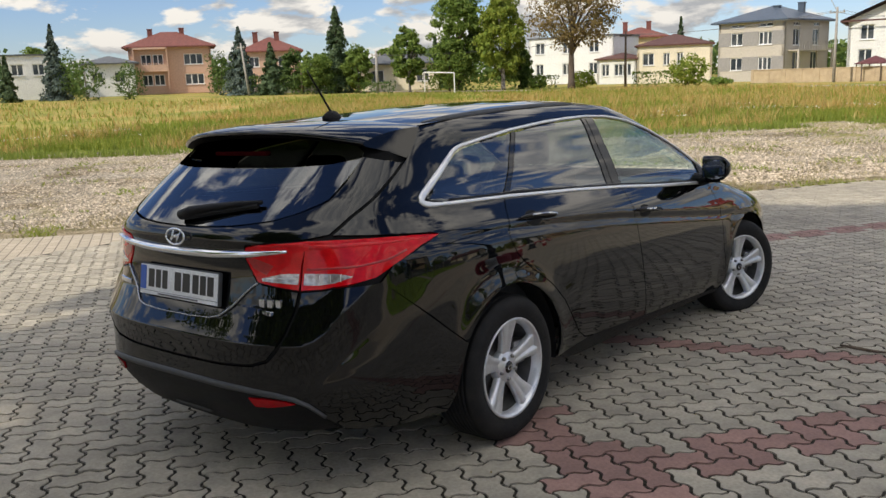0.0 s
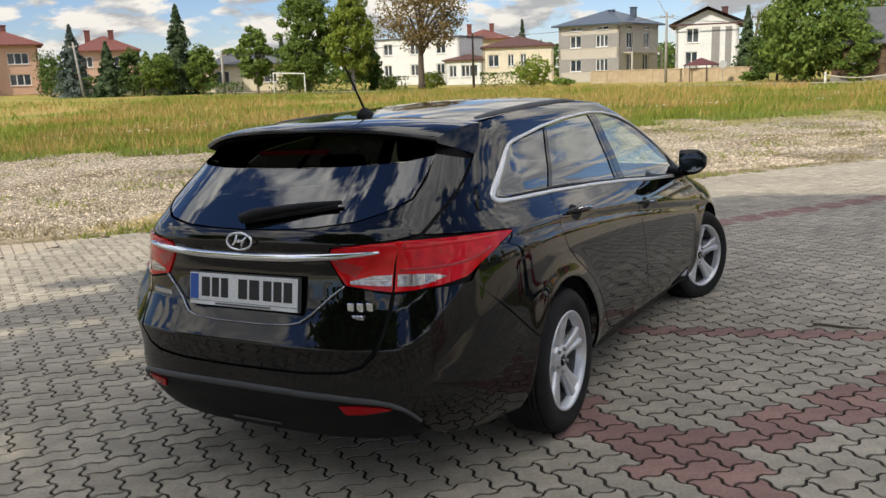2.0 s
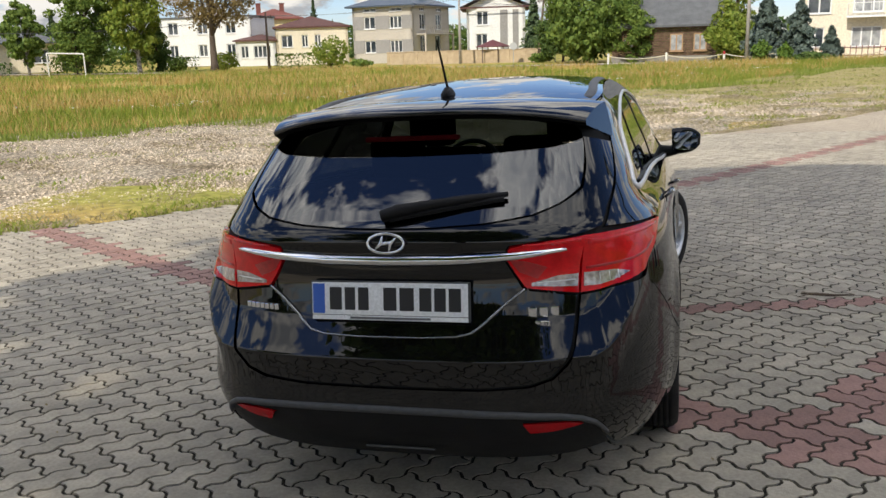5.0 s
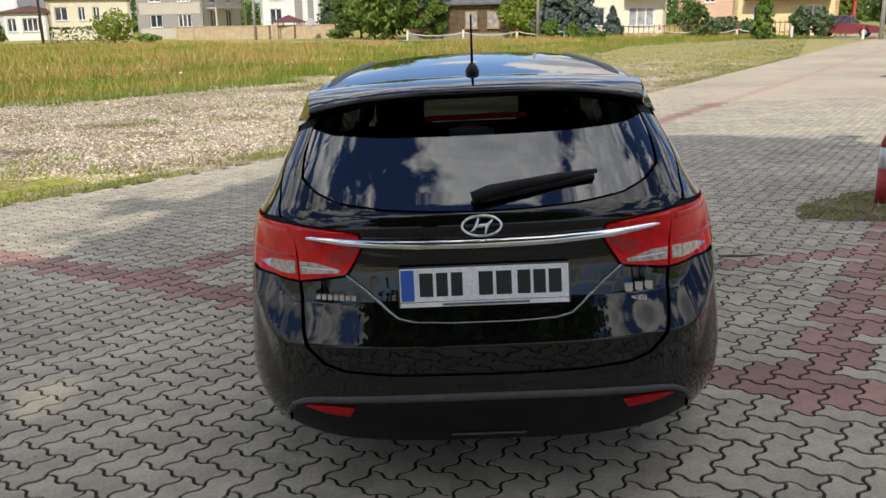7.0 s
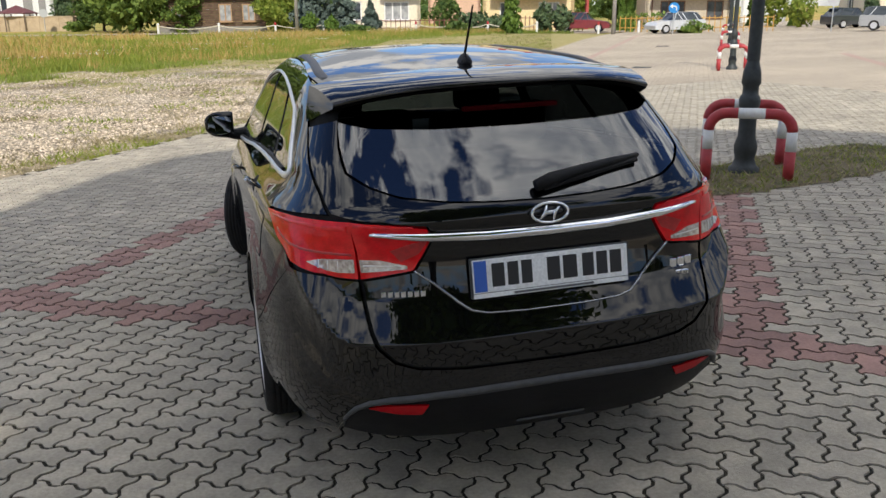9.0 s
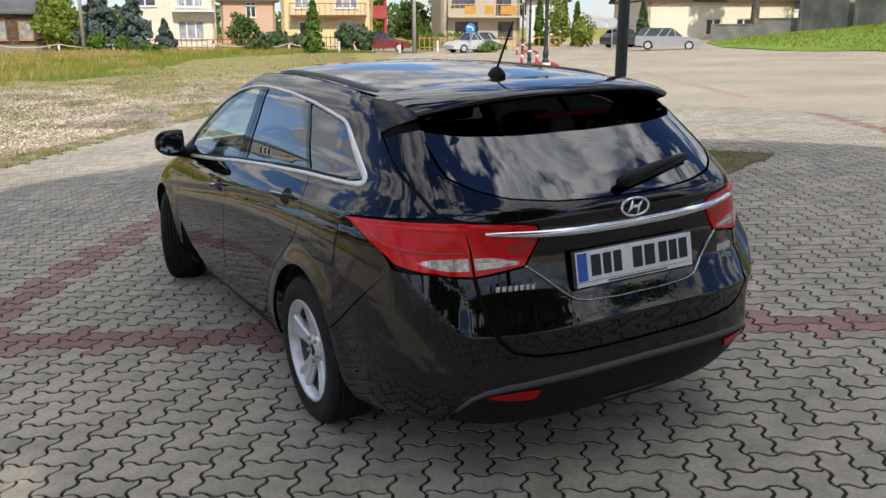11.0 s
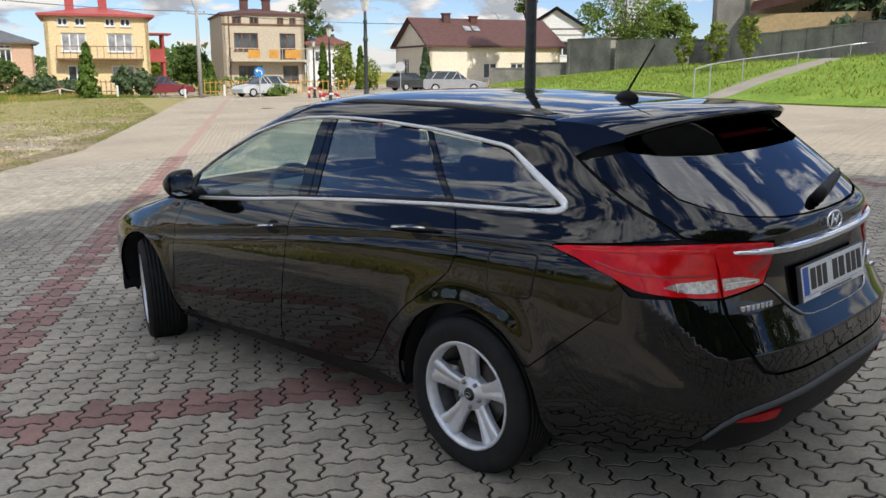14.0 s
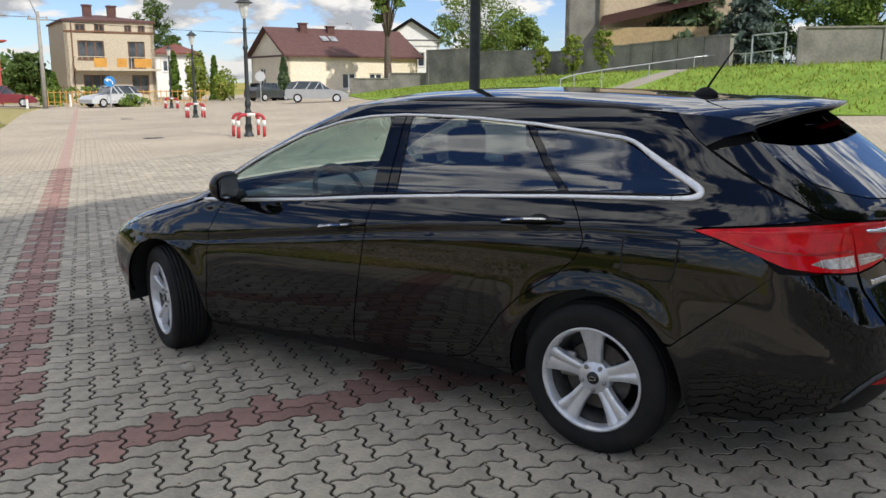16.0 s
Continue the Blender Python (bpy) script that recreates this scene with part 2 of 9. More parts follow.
def lathe(bm, profile, seg=48, m=None, close=False):
    """Turn (radius, height) points about the z axis."""
    rings = []
    for r, h in profile:
        rings.append([bm.verts.new((r * math.cos(2 * math.pi * k / seg), r * math.sin(2 * math.pi * k / seg), h)) for k in range(seg)])
    pairs = list(zip(rings, rings[1:])) + ([(rings[-1], rings[0])] if close else [])
    for a, b in pairs:
        for k in range(seg):
            bm.faces.new((a[k], a[(k + 1) % seg], b[(k + 1) % seg], b[k]))
    if m is not None:
        bmesh.ops.transform(bm, matrix=m, verts=[v for ring in rings for v in ring])
    return rings


def lerp_table(table, v):
    """Smooth curve through (key, value) rows."""
    k = np.array([a for a, _ in table], float)
    f = np.array([b for _, b in table], float)
    d = np.gradient(f, k)
    v = np.clip(np.asarray(v, float), k[0], k[-1])
    i = np.clip(np.searchsorted(k, v) - 1, 0, len(k) - 2)
    h = k[i + 1] - k[i]
    t = (v - k[i]) / h
    return (2 * t**3 - 3 * t**2 + 1) * f[i] + (t**3 - 2 * t**2 + t) * h * d[i] + (-2 * t**3 + 3 * t**2) * f[i + 1] + (t**3 - t**2) * h * d[i + 1]


def even_table(table, v):
    """Curve of even curvature (natural cubic spline) through (key, value) rows."""
    k = np.array([a for a, _ in table], float)
    f = np.array([b for _, b in table], float)
    n, h = len(k), np.diff(k)
    A, r = np.eye(n), np.zeros(n)
    for i in range(1, n - 1):
        A[i, i - 1:i + 2] = h[i - 1], 2 * (h[i - 1] + h[i]), h[i]
        r[i] = 6 * ((f[i + 1] - f[i]) / h[i] - (f[i] - f[i - 1]) / h[i - 1])
    m = np.linalg.solve(A, r)
    v = np.clip(np.asarray(v, float), k[0], k[-1])
    i = np.clip(np.searchsorted(k, v) - 1, 0, n - 2)
    a, b = (k[i + 1] - v), (v - k[i])
    return (m[i] * a**3 + m[i + 1] * b**3) / (6 * h[i]) + (f[i] / h[i] - m[i] * h[i] / 6) * a + (f[i + 1] / h[i] - m[i + 1] * h[i] / 6) * b


# ---- the car: its skin is a stack of plan outlines, one for each height ----
WIDTH = [(0.14, 0.76), (0.2, 0.82), (0.27, 0.865), (0.35, 0.888), (0.45, 0.897), (0.55, 0.895), (0.65, 0.889), (0.75, 0.880), (0.84, 0.870), (0.90, 0.857), (0.95, 0.835), (1.0, 0.803), (1.1, 0.765), (1.2, 0.722), (1.28, 0.690), (1.34, 0.658), (1.39, 0.612), (1.43, 0.54), (1.46, 0.44)]
REAR = [(0.14, -0.86), (0.22, -0.95), (0.3, -1.02), (0.36, -1.055), (0.43, -1.07), (0.5, -1.056), (0.57, -1.038), (0.62, -1.026), (0.7, -1.012), (0.78, -0.996), (0.86, -0.986), (0.93, -0.99), (0.97, -0.998), (1.0, -0.985), (1.04, -0.942), (1.1, -0.872), (1.2, -0.748), (1.3, -0.615), (1.36, -0.525), (1.42, -0.42), (1.46, -0.35)]
FRONT = [(0.14, 3.55), (0.22, 3.66), (0.35, 3.71), (0.5, 3.72), (0.6, 3.70), (0.68, 3.62), (0.74, 3.48), (0.79, 3.3), (0.84, 3.08), (0.89, 2.82), (0.93, 2.69), (0.97, 2.60), (1.02, 2.52), (1.1, 2.36), (1.2, 2.14), (1.3, 1.90), (1.38, 1.70), (1.43, 1.60), (1.46, 1.52)]
FRONT0 = [(0.14, 2.5), (0.8, 2.45), (0.88, 2.28), (0.95, 2.2), (1.02, 2.12), (1.1, 1.97), (1.2, 1.77), (1.28, 1.58), (1.36, 1.38), (1.46, 1.12)]
YR0 = 0.1
CREASE = ((-0.5, 0.0, 0.5, 1.0, 1.5, 2.25, 2.8), (0.946, 0.936, 0.908, 0.870, 0.817, 0.738, 0.69))    # y and height of the pressed line along the side


def skin(s, z):
    """Points (x, y, z) of the right half of the skin: s runs from the middle of the tail along the side to the nose."""
    s, z = np.broadcast_arrays(np.asarray(s, float), np.asarray(z, float))
    w, yr, yf, yf0 = even_table(WIDTH, z), lerp_table(REAR, z), lerp_table(FRONT, z), lerp_table(FRONT0, z)
    phi = np.clip(math.pi / 2 + (s - YR0), 0, math.pi / 2)
    n = 3.5
    b = YR0 - yr
    r = ((np.sin(phi) / w) ** n + (np.cos(phi) / b) ** n) ** (-1 / n)
    # pressed ridge across the tail, sweeping up to the lamps round the corners
    zr = np.interp(np.degrees(phi), (0, 30, 33, 36, 38, 42, 46, 60), (0.602, 0.602, 0.612, 0.66, 0.71, 0.775, 0.83, 0.90))
    over, under = np.clip(1 - (z - zr) / 0.125, 0, 1), np.clip(1 - (zr - z) / 0.17, 0, 1)
    r = r + 0.046 * np.where(z > zr, over, under**1.6) * np.clip((47 - np.degrees(phi)) / 8, 0, 1)
    xr, yrr = r * np.sin(phi), YR0 - r * np.cos(phi)
    psi = np.clip(math.pi / 2 - (s - yf0), 0, math.pi / 2)
    bf = yf - yf0
    nf = 2.9
    rf = ((np.sin(psi) / w) ** nf + (np.cos(psi) / bf) ** nf) ** (-1 / nf)
    xf, yff = rf * np.sin(psi), yf0 + rf * np.cos(psi)
    x = np.where(s < YR0, xr, np.where(s > yf0, xf, w))
    y = np.where(s < YR0, yrr, np.where(s > yf0, yff, s))
    # pressed lines and swollen arches
    ease = lambda v: np.clip(v, 0, 1) ** 2 * (3 - 2 * np.clip(v, 0, 1))
    side = ease((y + 0.75) / 0.6) * ease((3.3 - y) / 0.6)
    zl = np.interp(y, *CREASE)
    up = np.clip(z - zl, 0, 0.13)
    d = -0.20 * (np.sqrt(up**2 + 0.006**2) - 0.006) * side - 0.008 * np.exp(-((z - zl + 0.030) / 0.020) ** 2) * side
    d -= 0.008 * np.exp(-((z - 0.45) / 0.13) ** 2) * ease((y - 0.35) / 0.5) * ease((2.45 - y) / 0.5)
    for cy, cz in ((0.0, 0.31), (2.775, 0.295)):
        rr = np.hypot(y - cy, z - cz)
        d += 0.014 * np.exp(-((rr - 0.37) / 0.07) ** 2) * ease((0.84 - z) / 0.2)
    x = np.where(x > 0.5, x + d, x)
    return np.stack([x, y, z + 0 * x], -1)


def to_s(x, y, z):
    """The s of a place on the skin, from its rough x and y."""
    yf0 = float(lerp_table(FRONT0, z))
    if y < YR0:
        return YR0 - math.pi / 2 + math.atan2(abs(x), YR0 - y)
    if y > yf0:
        return yf0 + math.pi / 2 - math.atan2(abs(x), y - yf0)
    return y


def side_s(y, z):
    """The s of the point of the side that lies at y."""
    if YR0 <= y <= float(lerp_table(FRONT0, z)):
        return y
    ss = np.linspace(YR0 - math.pi / 2, 4.4, 1200)
    p = skin(ss, np.full_like(ss, z))
    return float(np.interp(y, p[:, 1], ss))


def rear_s(x, z):
    """The s of the point of the tail that lies at x from the middle."""
    ss = np.linspace(YR0 - math.pi / 2, YR0, 600)
    p = skin(ss, np.full_like(ss, z))
    k = int(np.argmax(p[:, 0]))
    return float(np.interp(abs(x), p[:k + 1, 0], ss[:k + 1]))


def skin_normals(s, z):
    e = 0.004
    a = skin(s + e, z) - skin(s - e, z)
    b = skin(s, z + e) - skin(s, z - e)
    n = np.cross(a, b)
    return n / np.maximum(np.linalg.norm(n, axis=-1, keepdims=True), 1e-9)


def dense(poly, step=0.02, closed=True):
    out = []
    m = len(poly)
    for i in range(m if closed else m - 1):
        a, b = np.array(poly[i], float), np.array(poly[(i + 1) % m], float)
        k = max(1, int(math.ceil(np.linalg.norm(b - a) / step)))
        for j in range(k):
            out.append(tuple(a + (b - a) * j / k))
    if not closed:
        out.append(tuple(map(float, poly[-1])))
    return out


def smooth_poly(pts, rounds=2, closed=True):
    """Cut corners, so that a drawn outline becomes a flowing one. A point written twice keeps its corner."""
    for _ in range(rounds):
        out = []
        m = len(pts)
        for i in range(m if closed else m - 1):
            a, b = np.array(pts[i], float), np.array(pts[(i + 1) % m], float)
            out += [tuple(a * 0.75 + b * 0.25), tuple(a * 0.25 + b * 0.75)]
        pts = out if closed else [pts[0]] + out + [pts[-1]]
    return pts


def shrink(poly, d):
    """Move an outline inwards by d."""
    p = np.array(poly)
    area = 0.5 * np.sum(p[:, 0] * np.roll(p[:, 1], -1) - np.roll(p[:, 0], -1) * p[:, 1])
    t = np.roll(p, -1, 0) - np.roll(p, 1, 0)
    n = np.stack([-t[:, 1], t[:, 0]], -1) * (1 if area > 0 else -1)
    return p + d * n / np.maximum(np.linalg.norm(n, axis=1, keepdims=True), 1e-9)


def clip_cell(poly, x0, x1, y0, y1):
    for axis, lim, sign in ((0, x0, 1), (0, x1, -1), (1, y0, 1), (1, y1, -1)):
        out = []
        for i in range(len(poly)):
            a, b = poly[i - 1], poly[i]
            da, db = (a[axis] - lim) * sign, (b[axis] - lim) * sign
            if da >= 0:
                out.append(a)
                if db < 0:
                    k = da / (da - db)
                    out.append((a[0] + (b[0] - a[0]) * k, a[1] + (b[1] - a[1]) * k))
            elif db >= 0:
                k = da / (da - db)
                out.append((a[0] + (b[0] - a[0]) * k, a[1] + (b[1] - a[1]) * k))
        poly = out
        if len(poly) < 3:
            return []
    return poly


def inside(poly, px, py):
    p = np.array(poly)
    q = np.roll(p, -1, 0)
    c = np.zeros(px.shape, bool)
    for (xa, ya), (xb, yb) in zip(p, q):
        if ya != yb:
            c ^= ((ya > py) != (yb > py)) & (px < (xb - xa) * (py - ya) / (yb - ya) + xa)
    return c


def patch(name, poly, mat, parent, label="", sign=1, lift=0.0, gap=0.0022, rim=0.014, cell=0.026, surface=None, normals=None, flip=False):
    """A pressed sheet: the piece of the skin inside an outline given in (s, z), its edge folded inwards."""
    surface, normals = surface or skin, normals or skin_normals
    poly = [tuple(p) for p in shrink(dense(poly, 0.016), gap)]
    if sum(a[0] * b[1] - b[0] * a[1] for a, b in zip(poly, poly[1:] + poly[:1])) < 0:
        poly.reverse()
    P = np.array(poly)
    lo, hi = P.min(0) - 1e-4, P.max(0) + 1e-4
    nx, ny = max(1, int(math.ceil((hi[0] - lo[0]) / cell))), max(1, int(math.ceil((hi[1] - lo[1]) / cell)))
    gx, gy = np.linspace(lo[0], hi[0], nx + 1), np.linspace(lo[1], hi[1], ny + 1)
    cx, cy = np.meshgrid((gx[1:] + gx[:-1]) / 2, (gy[1:] + gy[:-1]) / 2, indexing="ij")
    keep = inside(poly, cx, cy)
    edge = np.zeros_like(keep)
    for a, b in zip(P, np.roll(P, -1, 0)):
        for k in np.linspace(0, 1, 9):
            q = a + (b - a) * k
            i = min(nx - 1, max(0, int((q[0] - lo[0]) / (hi[0] - lo[0]) * nx)))
            j = min(ny - 1, max(0, int((q[1] - lo[1]) / (hi[1] - lo[1]) * ny)))
            edge[i, j] = True
    index, uv, faces = {}, [], []

    def vert(u, v):
        key = (round(u, 5), round(v, 5))
        if key not in index:
            index[key] = len(uv)
            uv.append((u, v))
        return index[key]
    for i in range(nx):
        for j in range(ny):
            if edge[i, j]:
                c = clip_cell(poly, gx[i], gx[i + 1], gy[j], gy[j + 1])
                ids = []
                for u, v in c:
                    k = vert(u, v)
                    if k not in ids:
                        ids.append(k)
                if len(ids) >= 3:
                    faces.append(ids)
            elif keep[i, j]:
                faces.append([vert(gx[i], gy[j]), vert(gx[i + 1], gy[j]), vert(gx[i + 1], gy[j + 1]), vert(gx[i], gy[j + 1])])
    uv = np.array(uv)
    nrm = normals(uv[:, 0], uv[:, 1])
    pos = surface(uv[:, 0], uv[:, 1]) + nrm * lift
    orient = 1.0
    a2 = sum(np.dot(np.cross(pos[f[1]] - pos[f[0]], pos[f[2]] - pos[f[0]]), nrm[f[0]]) for f in faces[:200] if len(f) == 4)
    if a2 < 0:
        faces = [f[::-1] for f in faces]
    en = normals(P[:, 0], P[:, 1])
    ep = surface(P[:, 0], P[:, 1]) + en * lift
    n0, m = len(pos), len(P)
    allpos = np.concatenate([pos, ep, ep - en * rim])
    area = 0.5 * np.sum(P[:, 0] * np.roll(P[:, 1], -1) - np.roll(P[:, 0], -1) * P[:, 1])
    rimf = []
    for i in range(m):
        j = (i + 1) % m
        q = [n0 + i, n0 + j, n0 + m + j, n0 + m + i]
        rimf.append(q if (area < 0) == (a2 > 0) else q[::-1])
    if rim:
        faces_all = faces + rimf
    else:
        faces_all, allpos = faces, pos
    if sign < 0:
        allpos = allpos * np.array([-1, 1, 1])
        nrm = nrm * np.array([-1, 1, 1])
        faces_all = [f[::-1] for f in faces_all]
    me = bpy.data.meshes.new(name)
    me.from_pydata(allpos.tolist(), [], faces_all)
    me.materials.append(mat)
    me.polygons.foreach_set("use_smooth", [k < len(faces) for k in range(len(me.polygons))])
    vn = np.zeros((len(allpos), 3))
    vn[:n0] = nrm
    if rim:
        out = np.array([(1, 0)])
        tang = np.roll(ep, -1, 0) - np.roll(ep, 1, 0)
        side = np.cross(tang, en)
        side /= np.maximum(np.linalg.norm(side, axis=1, keepdims=True), 1e-9)
        ctr = ep.mean(0)
        side *= np.sign(np.sum(side * (ep - ctr), 1, keepdims=True) + 1e-9)
        if sign < 0:
            side = side * np.array([-1, 1, 1])
        vn[n0:n0 + m] = side
        vn[n0 + m:] = side
    me.normals_split_custom_set_from_vertices(vn.tolist())
    me.update()
    ob = new(name, me)
    ob.parent = parent
    return tagged(ob, label) if label else ob


def ribbon(name, line, width, mat, parent, label="", sign=1, lift=0.006, depth=0.010, mirror_full=False, surface=None, normals=None):
    """A trim strip along a line of (s, z) on the skin; width may be one number or one a point."""
    surface, normals = surface or skin, normals or skin_normals
    pts = dense(line, 0.02, closed=False)
    P = np.array(pts)
    S, N = surface(P[:, 0], P[:, 1]), normals(P[:, 0], P[:, 1])
    w = np.interp(np.linspace(0, 1, len(P)), np.linspace(0, 1, len(width)), width) if isinstance(width, (list, tuple)) else np.full(len(P), width)
    bm = bmesh.new()
    rows = []
    for i in range(len(P)):
        t = S[min(i + 1, len(P) - 1)] - S[max(i - 1, 0)]
        c = np.cross(N[i], t)
        c /= max(np.linalg.norm(c), 1e-9)
        h = w[i] / 2
        prof = [(-h, lift - depth), (-h, lift * 0.45), (-h * 0.55, lift), (h * 0.55, lift), (h, lift * 0.45), (h, lift - depth)]
        rows.append([bm.verts.new((S[i] + c * a + N[i] * b) * np.array([sign, 1, 1])) for a, b in prof])
    for a, b in zip(rows, rows[1:]):
        for k in range(5):
            bm.faces.new((a[k], a[k + 1], b[k + 1], b[k]))
    bm.faces.new(rows[0]); bm.faces.new(rows[-1][::-1])
    bmesh.ops.recalc_face_normals(bm, faces=bm.faces)
    return part(name, bm, mat, parent, label, smooth=True)

# ---- outlines of the car's panels, in (y, z) of the side or (x, z) of the tail ----
def S(*pts):
    return [(side_s(y, z), z) for y, z in pts]


def R(*pts):
    return [(rear_s(x, z), z) for x, z in pts]


def arc(cy, cz, r, a0, a1, n=14):
    return [(cy + r * math.cos(radians(a0 + (a1 - a0) * k / n)), cz + r * math.sin(radians(a0 + (a1 - a0) * k / n))) for k in range(n + 1)]


WHEEL_R, WHEEL_F = (0.0, 0.310), (2.775, 0.295)
ARCH = 0.372
DLO_LOW = [(2.40, 0.912), (2.1, 0.922), (1.6, 0.950), (1.2, 0.980), (0.7, 1.008), (0.16, 1.032), (-0.22, 1.042)]
DLO_REAR = [(-0.31, 1.046), (-0.385, 1.064), (-0.362, 1.092), (-0.305, 1.122), (-0.22, 1.170), (-0.15, 1.212), (-0.09, 1.247)]
DLO_TOP = [(-0.03, 1.265), (0.1, 1.283), (0.36, 1.315), (0.68, 1.341), (0.92, 1.352), (1.1, 1.357), (1.3, 1.351), (1.5, 1.324), (1.74, 1.262), (1.95, 1.180), (2.1, 1.11), (2.23, 1.04), (2.40, 0.940)]
ROOF_EDGE = [(-0.62, 1.30), (-0.5, 1.325), (-0.3, 1.349), (0.0, 1.377), (0.4, 1.401), (0.8, 1.415), (1.1, 1.419), (1.3, 1.413)]
PILLAR_OUT = [(1.5, 1.398), (1.66, 1.356), (1.86, 1.275), (2.08, 1.175), (2.31, 1.063), (2.44, 0.965)]
DGAP = [(-0.249, 1.352), (-0.277, 1.319), (-0.332, 1.262), (-0.368, 1.234), (-0.461, 1.172), (-0.589, 1.097), (-0.704, 1.038), (-0.80, 0.982)]
DOOR_FRONT = [(2.20, 0.918), (2.25, 0.88), (2.315, 0.76), (2.342, 0.62), (2.347, 0.48), (2.38, 0.32), (2.41, 0.21)]
DOOR_MID = [(1.165, 0.980), (1.175, 0.87), (1.197, 0.72), (1.225, 0.58), (1.265, 0.40), (1.29, 0.266)]
DOOR_REAR = [(0.140, 1.030), (0.072, 0.95), (0.040, 0.87), (0.075, 0.80), (0.17, 0.72), (0.32, 0.622), (0.42, 0.53), (0.50, 0.42), (0.56, 0.345), (0.63, 0.303), (0.72, 0.292)]
SILL = [(2.41, 0.21), (2.1, 0.230), (1.7, 0.250), (1.29, 0.266), (1.0, 0.278), (0.72, 0.294)]


ROOF_HALF = [(-0.78, 0.60), (-0.62, 0.61)] + [(y, float(skin(side_s(y, z), z)[0]) - 0.001) for y, z in ROOF_EDGE[2:] + PILLAR_OUT[:1]] + [(1.58, 0.53)]


def roof_surface(u, v):
    """The roof: u along the car, v from -1 to 1 across it."""
    ze = lerp_table([(-0.75, 1.292), (-0.62, 1.304), (-0.5, 1.326), (-0.3, 1.350), (0.0, 1.378), (0.4, 1.402), (0.8, 1.416), (1.1, 1.420), (1.3, 1.413), (1.5, 1.398), (1.58, 1.388)], u)
    zc = lerp_table([(-0.8, 1.352), (-0.62, 1.366), (-0.45, 1.378), (-0.3, 1.388), (-0.145, 1.401), (0.3, 1.434), (0.8, 1.457), (1.15, 1.457), (1.4, 1.444), (1.58, 1.420)], u)
    xe = lerp_table(ROOF_HALF, u)
    return np.stack([xe * v, u + 0 * v, ze + (zc - ze) * (1 - np.abs(v) ** 2.6)], -1)


def roof_normals(u, v):
    e = 0.004
    n = np.cross(roof_surface(u + e, v) - roof_surface(u - e, v), roof_surface(u, v + e) - roof_surface(u, v - e))
    return -n / np.linalg.norm(n, axis=-1, keepdims=True)


def both(name, poly, mat, parent, label="", **kw):
    return [patch(name, poly, mat, parent, label, sign=g, **kw) for g in (1, -1)]


def mirrored(half):
    """A whole outline across the tail from its half with x >= 0, drawn from the middle out and back to the middle."""
    k = YR0 - math.pi / 2
    return half + [(2 * k - s, z) for s, z in reversed(half)]


def tail_surface(s, z):
    k = YR0 - math.pi / 2
    p = skin(k + np.abs(s - k), z)
    p[..., 0] *= np.where(s < k, -1, 1)
    return p


def tail_normals(s, z):
    k = YR0 - math.pi / 2
    n = skin_normals(np.maximum(k + np.abs(s - k), k + 0.005), z)
    n[..., 0] *= np.where(s < k, -1, 1)
    return n


